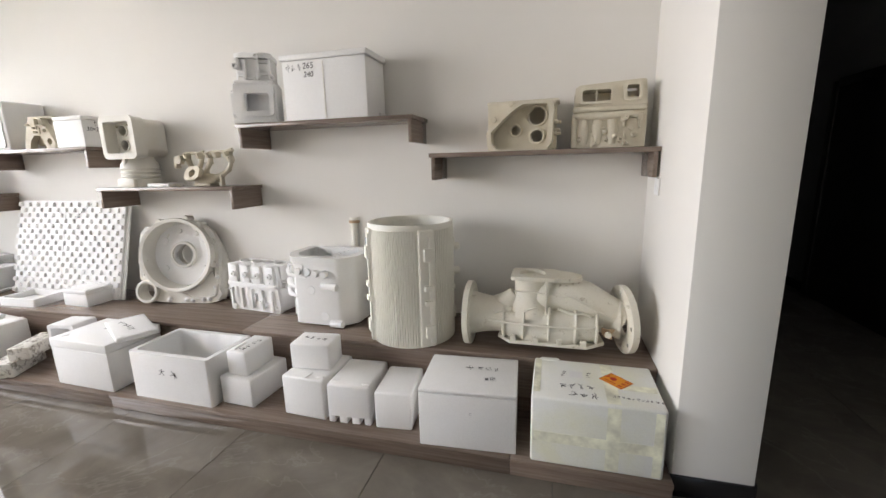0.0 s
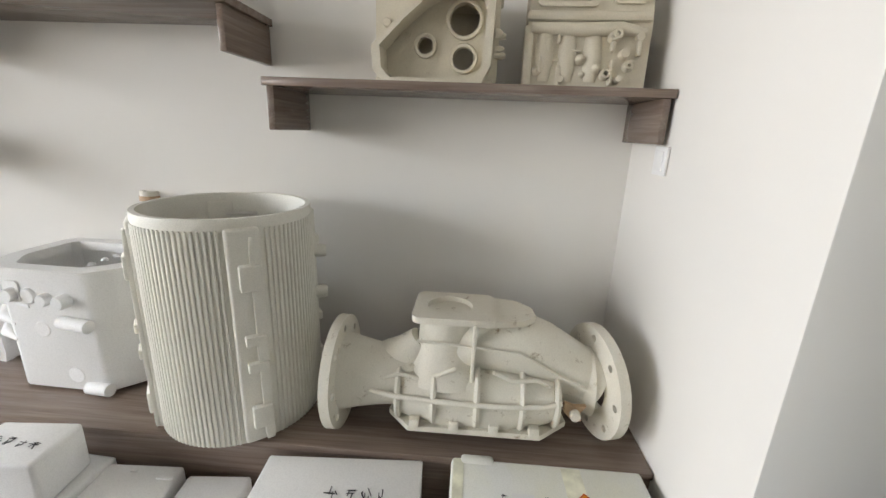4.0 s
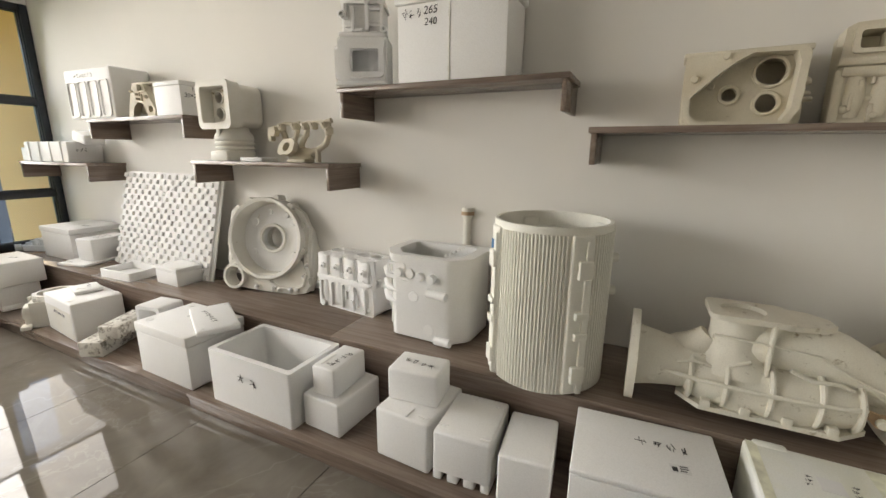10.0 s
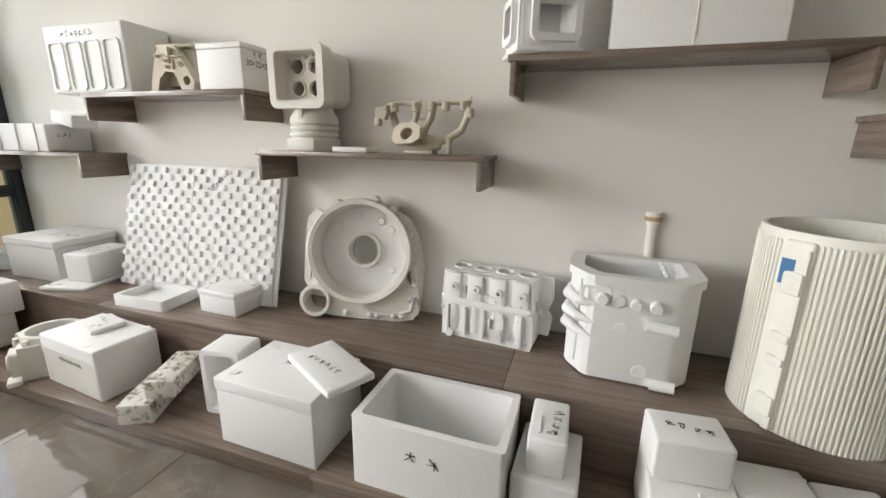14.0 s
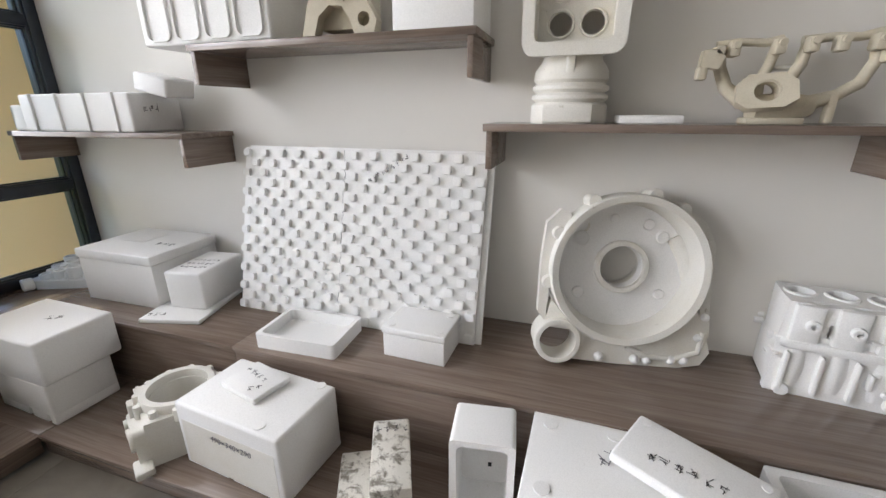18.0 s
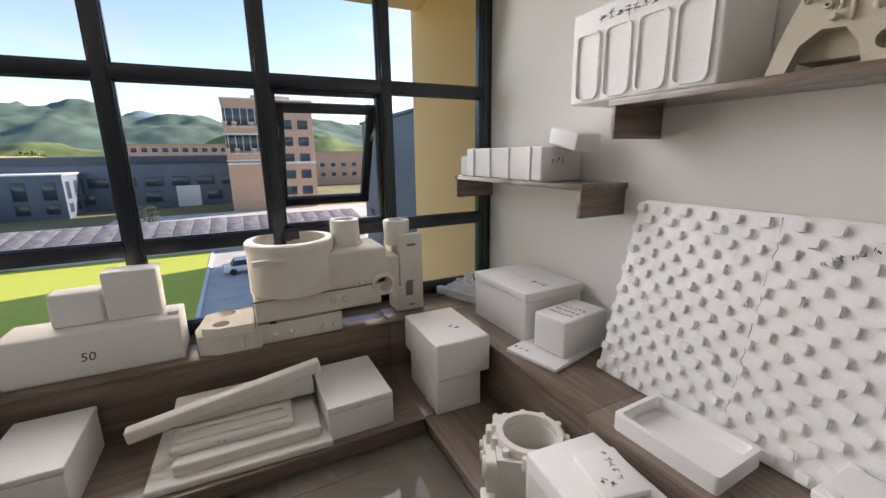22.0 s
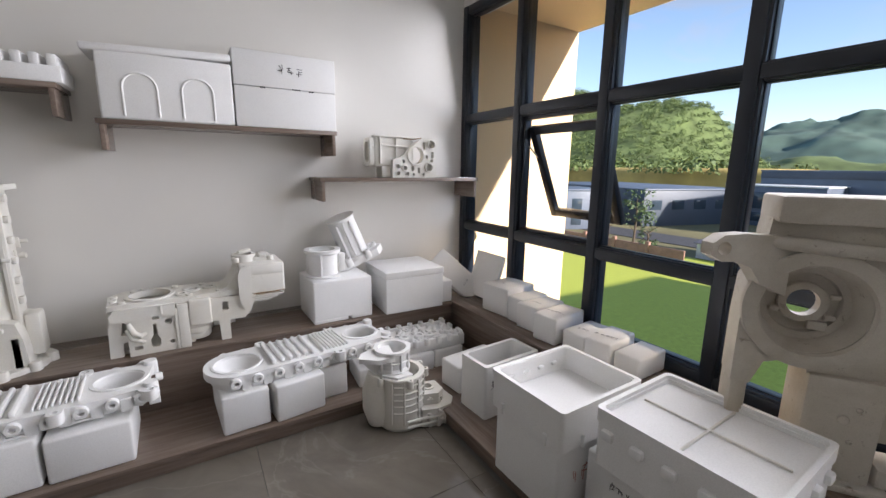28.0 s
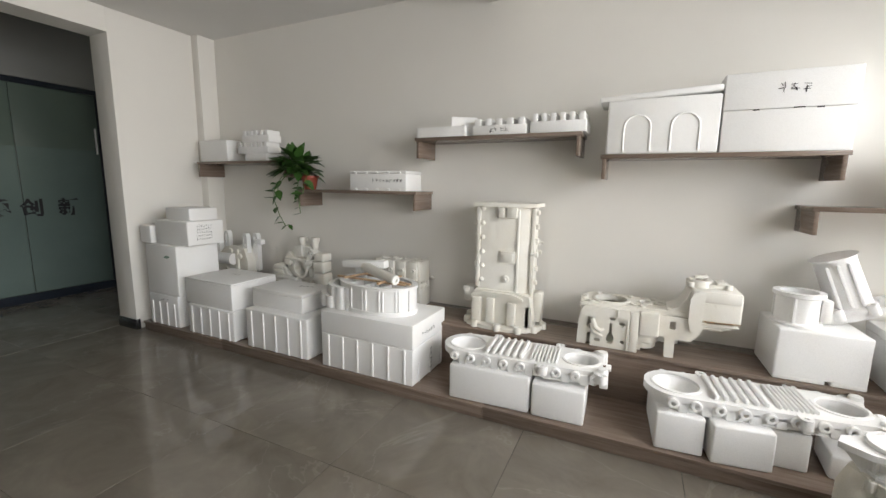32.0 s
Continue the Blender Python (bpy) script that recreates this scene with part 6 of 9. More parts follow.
for q, u in ((0.335, -0.06), (0.265, -0.13), (0.205, -0.14)):
    part("moulding", Geo().sweep([(-0.235, -0.02, q + 0.012), (-0.245, -0.10, q + 0.008), (-0.20, -0.155, q), (u, -0.176, q - 0.014)], [0.020, 0.024, 0.020, 0.006], 12), FOAM, c)
part("recess_frame", Geo().prism(rrect(0.11, 0.075, 0.012), 0, 0.010, FRONT, [list(reversed(rrect(0.09, 0.055, 0.010)))]), FOAM, c).matrix_basis = at(-0.135, -0.174, 0.375)
part("glue_seam", Geo().sweep([(-0.196, -0.128, 0.43), (-0.198, -0.130, 0.30), (-0.196, -0.128, 0.17), (-0.198, -0.128, 0.05)], 0.005, 6), FOAM_YELLOW, c, "yellow-green glue seam")
for q in range(5):
    fit_on(c, FOAM, "bead", (0.12, -0.10 + 0.05 * q, 0.458), (0.012, 0.012, 0.010))

# pouring tube
c = cast("pouring_tube", -1.385, 2.535, UP, 0, "white foam pouring tube with a tan collar", rx=-3)
part("tube", Geo().lathe([(0.020, 0), (0.026, 0), (0.022, 0.60), (0.034, 0.63), (0.034, 0.665), (0.022, 0.665)], 20), FOAM_CREAM, c)
part("collar", Geo().lathe([(0.033, 0.625), (0.0375, 0.625), (0.0375, 0.645), (0.033, 0.645)], 20), STICK_WOOD, c, "tan tape collar")

# engine blocks
def engine_block(x, y, z, rz, w, d, h, mat, seed, label, rx=0):
    c = cast("engine_block_pattern", x, y, z, rz, label, rx=rx)
    holes = [list(reversed(rrect(0.05, 0.05, 0.004, -w * 0.18, h * 0.74)))]
    part("front_plate", Geo().prism([(-w / 2, 0.0), (w / 2 - 0.01, 0.0), (w / 2, 0.04), (w / 2 - 0.01, h * 0.55), (w / 2, h * 0.6), (w / 2 - 0.02, h), (w * 0.36, h * 0.97), (w * 0.28, h), (w * 0.16, h * 0.97), (w * 0.06, h), (-w * 0.06, h * 0.97), (-w * 0.16, h), (-w * 0.30, h * 0.97), (-w * 0.36, h), (-w / 2 + 0.01, h), (-w / 2, h * 0.6)], 0, 0.03, FRONT, holes), mat, c).matrix_basis = at(0, -d / 2 + 0.03, 0)
    part("crankcase", Geo().box((0, 0.01, h * 0.26), (w * 0.97, d, h * 0.52), 0.014, 3), mat, c)
    part("cylinder_bank", Geo().prism(rrect(w * 0.95, d * 0.80, 0.012), h * 0.49, h * 0.985, at(0, 0.02, 0), [list(reversed(circ(-w * 0.36 + w * 0.24 * q, -0.005, w * 0.085, 22))) for q in range(4)]), mat, c)
    for q in range(4):
        u = -w * 0.36 + w * 0.24 * q
        fit_on(c, mat, "drilled_boss", (u + 0.012, -d / 2 - 0.016, h * 0.80), (0.020, 0.020, 0.020), F90)
        part("bore", Geo().ring((u, 0.015, h * 0.96), (u, 0.015, h + 0.002), w * 0.100, w * 0.084, 22), mat, c)
        part("port_tower", Geo().box((u, -d / 2 + 0.002, h * 0.78), (w * 0.17, 0.04, h * 0.42), 0.008, 2), mat, c)
        part("barrel_bulge", Geo().sweep([(u, -d / 2 + 0.026, h * 0.10), (u, -d / 2 + 0.022, h * 0.30), (u, -d / 2 + 0.026, h * 0.52)], [w * 0.070, w * 0.080, w * 0.070], 16), mat, c)
    for q in range(5):
        fit_on(c, mat, "rib", (-w * 0.42 + w * 0.2 * q, -d / 2 - 0.006, h * 0.06), (0.014, 0.03, h * 0.42))
    fit_on(c, mat, "rib", (0, -d / 2 - 0.006, h * 0.53), (w * 0.95, 0.035, 0.03))
    rough_face(c, mat, w * 0.45, h * 0.40, at(w * 0.24, -d / 2, h * 0.24) @ F90, 11, seed, 0.024)
    rough_face(c, mat, w * 0.9, h * 0.25, at(0, -d / 2 - 0.002, h * 0.64) @ F90, 8, seed + 1, 0.018)
    rough_face(c, mat, d * 0.8, h * 0.8, at(w / 2 - 0.01, 0.01, h * 0.45) @ R90, 8, seed + 2, 0.02)
    rough_face(c, mat, d * 0.8, h * 0.8, at(-w / 2 + 0.01, 0.01, h * 0.45) @ pose(0, 0, 0, 0, -90, 0), 8, seed + 3, 0.02)
    fit_on(c, mat, "boss", (-w * 0.40, -d / 2, 0.02), (0.024, 0.024, 0.02), F90)
    return c


c = engine_block(-2.085, 2.425, UP, -7, 0.47, 0.20, 0.345, FOAM, 301, "white polystyrene engine block pattern with cylinder ports")
part("back_plate", Geo().prism([(0.0, 0.03), (0.07, 0.03), (0.08, 0.12), (0.06, 0.16), (0.08, 0.22), (0.07, 0.33), (0.0, 0.33)], 0, 0.03, FRONT), FOAM, c).matrix_basis = at(0.21, 0.08, 0)

# bell housing
c = cast("bell_housing_pattern", -2.815, 2.375, UP, 13, "white polystyrene bell housing pattern leaning on the wall", rx=-9)
Cz, Ro = 0.375, 0.285
lobes = []
for i in range(48):
    a = 2 * math.pi * i / 48
    lobes.append((Ro * 1.02 * math.cos(a), Cz + Ro * 1.02 * math.sin(a)))
part("outer_ring", Geo().lathe([(Ro - 0.028, -0.07), (Ro - 0.004, -0.075), (Ro, -0.07), (Ro + 0.004, 0.03), (Ro - 0.02, 0.10), (Ro - 0.05, 0.10)], 64, at(0, 0, Cz) @ F90 @ pose(0, 0, 0, 180, 0, 0)), FOAM_OLD, c)
part("dish", Geo().lathe([(0.082, 0.040), (0.12, 0.044), (0.20, 0.052), (Ro - 0.02, 0.040), (Ro - 0.03, 0.060), (0.12, 0.080), (0.078, 0.075)], 56, at(0, 0, Cz) @ F90 @ pose(0, 0, 0, 180, 0, 0)), FOAM, c)
part("hub_ring", Geo().ring((0, 0.045, Cz), (0, 0.020, Cz), 0.104, 0.084, 36), FOAM_OLD, c)
for a, rr in ((60, 0.022), (38, 0.024), (100, 0.018), (215, 0.024), (325, 0.02), (145, 0.03)):
    fit_on(c, FOAM, "boss", (0.19 * math.cos(radians(a)), 0.052, Cz + 0.19 * math.sin(radians(a))), (rr, rr, 0.014), F90)
for a in (20, 52, 75, 118, 152, 190, 345):
    fit_on(c, FOAM_OLD, "boss", ((Ro + 0.005) * math.cos(radians(a)), 0.03, Cz + (Ro + 0.005) * math.sin(radians(a))), (0.026, 0.026, 0.08), F90)
part("cone", Geo().lathe([(Ro - 0.06, 0.09), (Ro - 0.01, 0.06), (0.24, 0.12), (0.15, 0.15), (0.09, 0.15), (0.09, 0.10)], 48, at(0, 0.0, Cz) @ F90 @ pose(0, 0, 0, 180, 0, 0)), FOAM_OLD, c)
part("starter_ring", Geo().ring((-0.245, -0.065, 0.095), (-0.245, 0.05, 0.095), 0.088, 0.068, 30), FOAM_OLD, c)
part("foot_flange", Geo().prism([(-0.325, 0.05), (-0.30, 0.03), (-0.16, 0.012), (0.0, 0.0), (0.22, -0.005), (0.30, 0.01), (0.33, 0.06), (0.30, 0.16), (0.26, 0.24), (0.10, 0.13), (-0.10, 0.12), (-0.22, 0.19), (-0.27, 0.25), (-0.29, 0.18)], 0.0, 0.05, FRONT, [list(reversed(circ(-0.245, 0.095, 0.07, 24)))]), FOAM_OLD, c).matrix_basis = at(0, 0.02, 0)
part("side_web", Geo().prism([(-0.29, 0.16), (-0.275, 0.42), (-0.21, 0.58), (-0.25, 0.60), (-0.30, 0.55), (-0.315, 0.40), (-0.32, 0.2)], 0.0, 0.045, FRONT), FOAM_OLD, c).matrix_basis = at(0, 0.02, 0)
part("side_web", Geo().prism([(0.29, 0.10), (0.27, 0.36), (0.20, 0.60), (0.27, 0.56), (0.315, 0.47), (0.31, 0.30), (0.325, 0.12)], 0.0, 0.045, FRONT), FOAM_OLD, c).matrix_basis = at(0, 0.02, 0)
part("side_bulge", Geo().sweep([(0.27, 0.05, 0.02), (0.285, 0.06, 0.14), (0.29, 0.07, 0.30), (0.26, 0.07, 0.42), (0.20, 0.07, 0.50)], [0.045, 0.052, 0.056, 0.055, 0.04], 16), FOAM_OLD, c)
part("pan_lip", Geo().sweep([(0.02, -0.03, 0.075), (0.10, -0.03, 0.035), (0.20, -0.03, 0.03), (0.285, -0.03, 0.06), (0.30, -0.03, 0.14)], 0.012, 10), FOAM_OLD, c)
part("oval_boss", Geo().ring((-0.155, 0.075, Cz + 0.16), (-0.155, 0.05, Cz + 0.16), 0.034, 0.024, 20), FOAM_OLD, c)
for q in (0, 3, 4, 6, 7):
    fit_on(c, FOAM, "bead", (-0.08 + 0.045 * q, -0.028, 0.022 + 0.002 * abs(q - 4)), (0.019, 0.019, 0.024), F90)
for q in ((-0.16, 0.15), (-0.10, 0.11), (0.28, 0.12), (0.30, 0.2)):
    fit_on(c, FOAM, "bead", (q[0], -0.026, q[1]), (0.016, 0.016, 0.02), F90)

# studded insulation panel
def stud_panel():
    c = thing("studded_panel", -3.985, 2.315, UP, 0, "white polystyrene insulation panel with rows of studs", "insulation panel", "", -14)
    part("sheet", Geo().box((-0.0025, 0, 0.40), (1.215, 0.022, 0.80), 0.004), FOAM, c)
    crack = [(-0.054 + 0.005 * math.sin(2.7 * i) + 0.003 * math.sin(7.1 * i), -0.0112, 0.002 + 0.0265 * i) for i in range(31)]
    part("crack", Geo().sweep(crack, [0.0006 + 0.0007 * (i % 5 < 2) for i in range(31)], 5), INK_FADED, c, "meandering hairline crack")
    part("back_lip", Geo().box((0.617, 0.014, 0.40), (0.03, 0.012, 0.80), 0.003), FOAM, c)
    part("top_lip", Geo().box((0, 0.014, 0.802), (1.20, 0.012, 0.02), 0.003), FOAM, c)
    stud = Geo().prism(rrect(0.039, 0.037, 0.008), 0, 0.013, None).prism(rrect(0.034, 0.032, 0.008), 0.0128, 0.018, None).mesh("stud", FOAM)
    for j in range(17):
        for i in range(13):
            x = -0.590 + 0.0975 * i + (0.0488 if j % 2 else 0.0)
            if x > 0.59:
                continue
            ob = new("stud", stud)
            ob.parent = c
            ob.matrix_basis = at(x, -0.010, 0.026 + 0.0468 * j) @ F90
    strokes(9, 0.022, at(0.17, -0.0288, 0.72) @ pose(0, 0, 0, 0, -32, 0) @ F90, c, 101)
    return c


stud_panel()

# lattice casting in the corner
c = cast("lattice_pattern", -5.78, 2.32, UP, 20, "pale bluish lattice foam pattern lying in the corner")
holes = [list(reversed(circ(-0.12 + 0.08 * (i % 4), -0.09 + 0.09 * (i // 4), 0.026, 12))) for i in range(12)]
part("plate", Geo().prism([(-0.19, -0.11), (-0.14, -0.15), (0.15, -0.14), (0.19, -0.08), (0.18, 0.13), (0.10, 0.15), (-0.16, 0.14)], 0.0, 0.05, None, holes), FOAM_BLUE, c)
for i in range(12):
    part("eye", Geo().ring((-0.12 + 0.08 * (i % 4), -0.09 + 0.09 * (i // 4), 0.045), (-0.12 + 0.08 * (i % 4), -0.09 + 0.09 * (i // 4), 0.075 + 0.02 * (i % 3)), 0.036, 0.024, 16), FOAM_BLUE, c)
rough_face(c, FOAM_BLUE, 0.34, 0.26, at(0, 0, 0.05), 14, 311, 0.045)
part("eye", Geo().ring((-0.17, -0.13, 0.03), (-0.20, -0.17, 0.03), 0.035, 0.02, 18), FOAM_BLUE, c)

# ring casting on the low step
c = cast("ring_housing_pattern", -4.49, 1.80, LOW, -30, "aged polystyrene housing pattern with a round opening")
part("body", Geo().prism([(-0.15, -0.12), (0.13, -0.12), (0.15, 0.06), (0.11, 0.15), (0.04, 0.175), (-0.06, 0.17), (-0.14, 0.12), (-0.16, 0.02)], 0.0, 0.19, None, [list(reversed(circ(0, 0.02, 0.105, 32)))]), FOAM_OLD, c)
part("top_ring", Geo().lathe([(0.108, 0.19), (0.108, 0.225), (0.132, 0.225), (0.136, 0.215), (0.136, 0.19)], 40, at(0, 0.02, 0)), FOAM_OLD, c)
for i in range(11):
    a = 0.35 + i * 0.571
    fit_on(c, FOAM_OLD, "boss", (0.145 * math.cos(a), 0.02 + 0.145 * math.sin(a), 0.165), (0.016, 0.016, 0.05))
for i in range(7):
    part("fin", Geo().prism([(0, 0), (0.045, 0.0), (0.035, 0.15), (0.012, 0.19), (0, 0.19)], -0.006, 0.006, at(-0.15, -0.105 + 0.035 * i, 0) @ pose(0, 0, 0, 0, 0, 180) @ F90), FOAM_OLD, c)
part("port_block", Geo().prism(rrect(0.12, 0.15, 0.02, 0.055, 0.085), 0, 0.04, FRONT, [list(reversed(circ(0.055, 0.095, 0.030, 22)))]), FOAM_OLD, c).matrix_basis = at(0, -0.118, 0)
part("port", Geo().ring((0.055, -0.155, 0.095), (0.055, -0.172, 0.095), 0.043, 0.030, 24), FOAM_OLD, c)
# disc closing the port, its inner shade put into the colour
part("port_hole", Geo().cyl((0.055, -0.1215, 0.095), (0.055, -0.1235, 0.095), 0.030, n=20), INK_FADED, c, "dark disc for the shade in the port")
part("side_block", Geo().box((-0.085, -0.14, 0.05), (0.11, 0.05, 0.10), 0.012, 2).box((-0.085, -0.135, 0.14), (0.05, 0.035, 0.07), 0.008), FOAM_OLD, c)
for u in (-0.12, -0.05):
    part("drilled_boss", Geo().ring((u, -0.16, 0.06), (u, -0.178, 0.06), 0.020, 0.009, 16), FOAM_OLD, c)
for u, v in ((-0.17, -0.13), (0.13, -0.15), (-0.15, 0.15)):
    part("foot", Geo().box((u, v, 0.015), (0.09, 0.06, 0.03), 0.008), FOAM_OLD, c)

# ---- on the north shelves ----
c = cast("gear_case_pattern", -0.205, 2.43, 1.492, -3, "tan polystyrene gear case pattern with three bores")
prof = [(-0.15, 0.0), (0.145, 0.0), (0.17, 0.05), (0.175, 0.22), (0.16, 0.255), (0.02, 0.26), (-0.03, 0.235), (-0.10, 0.18), (-0.185, 0.10), (-0.18, 0.03)]
bores = [list(reversed(circ(0.085, 0.19, 0.047, 26))), list(reversed(circ(0.085, 0.08, 0.034, 22))), list(reversed(circ(-0.035, 0.115, 0.026, 20)))]
part("back_wall", Geo().prism(prof, 0, 0.02, FRONT, bores), FOAM_TAN, c).matrix_basis = at(0, -0.02, 0)
part("rim", Geo().prism([(x * 1.02, y * 1.0 + 0.002) for x, y in prof], 0, 0.09, FRONT, [list(reversed([(x * 0.88, 0.013 + y * 0.9) for x, y in prof]))]), FOAM_TAN, c).matrix_basis = at(0, -0.035, 0)
part("case", Geo().prism(rrect(0.37, 0.265, 0.02, 0.0, 0.135), 0, 0.10, FRONT, [list(reversed(rrect(0.32, 0.215, 0.02, 0.0, 0.135)))]), FOAM_TAN, c).matrix_basis = at(0, 0.10, 0)
part("front_wall", Geo().prism(rrect(0.385, 0.258, 0.014, 0.0, 0.133), 0, 0.022, FRONT, [list(reversed([(x * 0.93, 0.008 + y * 0.94) for x, y in prof]))]), FOAM_TAN, c).matrix_basis = at(0, -0.03, 0)
for u, v, rr in ((-0.155, 0.185, 0.014), (-0.06, 0.262, 0.012), (0.172, 0.255, 0.012), (-0.175, 0.03, 0.010)):
    fit_on(c, FOAM_TAN, "boss", (u, -0.045, v - 0.008), (rr, rr, 0.024), F90)
part("case_back", Geo().box((0, 0.105, 0.135), (0.35, 0.012, 0.245), 0.003), FOAM_TAN, c)
part("top_flange", Geo().box((0.0, 0.03, 0.268), (0.40, 0.15, 0.02), 0.006), FOAM_TAN, c)
for u, v, rr in ((0.085, 0.19, 0.052), (0.085, 0.08, 0.039), (-0.035, 0.115, 0.031)):
    part("bore_ring", Geo().ring((u, -0.04, v), (u, -0.052, v), rr + 0.006, rr - 0.006, 26), FOAM_TAN, c)
for u, v in ((-0.15, 0.24), (-0.10, 0.245), (-0.06, 0.242)):
    fit_on(c, FOAM_TAN, "rib", (u, -0.02, v - 0.02), (0.03, 0.06, 0.03))
rough_face(c, FOAM_TAN, 0.10, 0.2, at(0.185, 0.0, 0.13) @ R90, 7, 321, 0.022)
rough_face(c, FOAM_TAN, 0.16, 0.12, at(-0.11, -0.005, 0.19) @ F90, 6, 322, 0.03)
part("foot", Geo().box((0.0, -0.03, 0.006), (0.36, 0.16, 0.012), 0.004), FOAM_TAN, c)

c = cast("engine_plate_pattern", 0.255, 2.44, 1.492, -2, "tan polystyrene engine side pattern standing on the shelf", rx=-5)
part("plate", Geo().prism([(-0.185, 0), (0.185, 0), (0.19, 0.20), (0.18, 0.345), (0.16, 0.35), (-0.15, 0.335), (-0.175, 0.32), (-0.18, 0.19)], 0, 0.08, FRONT, [list(reversed(rrect(0.15, 0.065, 0.012, -0.065, 0.275))), list(reversed(rrect(0.065, 0.07, 0.012, 0.115, 0.287)))]), FOAM_TAN, c).matrix_basis = at(0, 0.02, 0)
part("backing", Geo().box((0, 0.035, 0.16), (0.36, 0.03, 0.30), 0.008), FOAM_TAN, c)
for w0, h0, u, v in ((0.18, 0.09, -0.065, 0.275), (0.095, 0.095, 0.115, 0.287)):
    part("window_rim", Geo().prism(rrect(w0, h0, 0.016, u, v), 0, 0.012, FRONT, [list(reversed(rrect(w0 - 0.034, h0 - 0.03, 0.012, u, v)))]), FOAM_TAN, c).matrix_basis = at(0, -0.062, 0)
part("mullion", Geo().box((-0.065, -0.03, 0.275), (0.008, 0.05, 0.06), 0.002), FOAM_TAN, c)
part("ledge", Geo().box((0, -0.06, 0.205), (0.375, 0.035, 0.03), 0.012), FOAM_TAN, c)
rough_face(c, FOAM_TAN, 0.22, 0.15, at(0.06, -0.06, 0.085) @ F90, 18, 331, 0.026)
rough_face(c, FOAM_TAN, 0.16, 0.15, at(-0.10, -0.06, 0.085) @ F90, 10, 332, 0.02)
for u in (-0.125, -0.055, 0.02):
    part("bulge", Geo().sweep([(u, -0.045, 0.02), (u, -0.055, 0.09), (u, -0.045, 0.185)], [0.024, 0.030, 0.024], 14), FOAM_TAN, c)
part("pipe_ridge", Geo().sweep([(-0.17, -0.065, 0.172), (-0.02, -0.075, 0.165), (0.10, -0.07, 0.172), (0.17, -0.065, 0.16)], [0.016, 0.020, 0.018, 0.014], 12), FOAM_TAN, c)
part("side_rail", Geo().box((-0.175, -0.055, 0.09), (0.03, 0.03, 0.18), 0.008), FOAM_TAN, c)

c = cast("gearbox_pattern", -1.925, 2.385, 1.716, 24, "aged white polystyrene gearbox pattern with framed windows")
part("front_panel", Geo().prism(rrect(0.235, 0.235, 0.03, 0.0, 0.13), 0, 0.03, FRONT, [list(reversed(rrect(0.15, 0.115, 0.014, 0.015, 0.125)))]), FOAM, c).matrix_basis = at(0, -0.07, 0)
part("side_panel", Geo().prism(rrect(0.19, 0.235, 0.03, 0.0, 0.13), 0, 0.03, pose(0, 0, 0, 0, 0, -90) @ FRONT, [list(reversed(rrect(0.10, 0.115, 0.014, 0.0, 0.125)))]), FOAM, c).matrix_basis = at(-0.10, 0, 0)
part("side_panel", Geo().box((0.115, 0.015, 0.13), (0.026, 0.18, 0.235), 0.008), FOAM, c)
part("rear_panel", Geo().box((0.0, 0.10, 0.13), (0.22, 0.026, 0.235), 0.008), FOAM, c)
part("base", Geo().box((-0.005, -0.005, 0.012), (0.27, 0.24, 0.022), 0.008), FOAM, c)
part("window_frame", Geo().prism(rrect(0.20, 0.165, 0.028, 0.015, 0.125), 0, 0.026, FRONT, [list(reversed(rrect(0.146, 0.111, 0.012, 0.015, 0.125)))]), FOAM, c).matrix_basis = at(0, -0.097, 0)
part("window_frame", Geo().prism(rrect(0.15, 0.165, 0.028, 0.0, 0.125), 0, 0.026, pose(0, 0, 0, 0, 0, -90) @ FRONT, [list(reversed(rrect(0.096, 0.111, 0.012, 0.0, 0.125)))]), FOAM, c).matrix_basis = at(-0.127, 0, 0)
part("window_lip", Geo().box((0.015, -0.10, 0.066), (0.10, 0.012, 0.010), 0.003), FOAM, c)
part("upper_body", Geo().box((0.0, 0.015, 0.325), (0.215, 0.185, 0.155), 0.014, 3), FOAM, c)
part("shoulder", Geo().box((0.0, 0.0, 0.252), (0.24, 0.215, 0.022), 0.008), FOAM, c)
part("top", Geo().prism([(-0.11, -0.07), (-0.07, -0.10), (0.08, -0.105), (0.115, -0.075), (0.115, 0.10), (-0.11, 0.10)], 0.395, 0.425), FOAM, c)
part("cap", Geo().cyl((-0.055, -0.02, 0.425), (-0.055, -0.02, 0.437), 0.045, n=24).box((0.05, 0.02, 0.431), (0.10, 0.10, 0.012), 0.004), FOAM, c)
for u, w, v, h in ((-0.085, 0.022, 0.36, 0.075), (-0.045, 0.020, 0.325, 0.115), (0.030, 0.020, 0.335, 0.13), (0.105, 0.016, 0.33, 0.12)):
    part("tower", Geo().box((u, -0.088, v), (w, 0.03, h), 0.006, 2), FOAM, c)
for u, w, v in ((-0.065, 0.045, 0.295), (0.068, 0.065, 0.375), (0.068, 0.065, 0.30), (-0.02, 0.05, 0.275)):
    part("crossbar", Geo().box((u, -0.085, v), (w, 0.022, 0.018), 0.005), FOAM, c)
part("pocket_panel", Geo().box((0.068, -0.082, 0.338), (0.058, 0.012, 0.05), 0.004), FOAM, c)
for u, v in ((-0.10, 0.345), (0.115, 0.275), (0.03, 0.405)):
    fit_on(c, FOAM, "drilled_boss", (u, -0.088, v), (0.018, 0.018, 0.025), F90)
rough_face(c, FOAM, 0.15, 0.13, at(-0.108, 0.01, 0.325) @ pose(0, 0, 0, 0, -90, 0), 8, 342, 0.022)

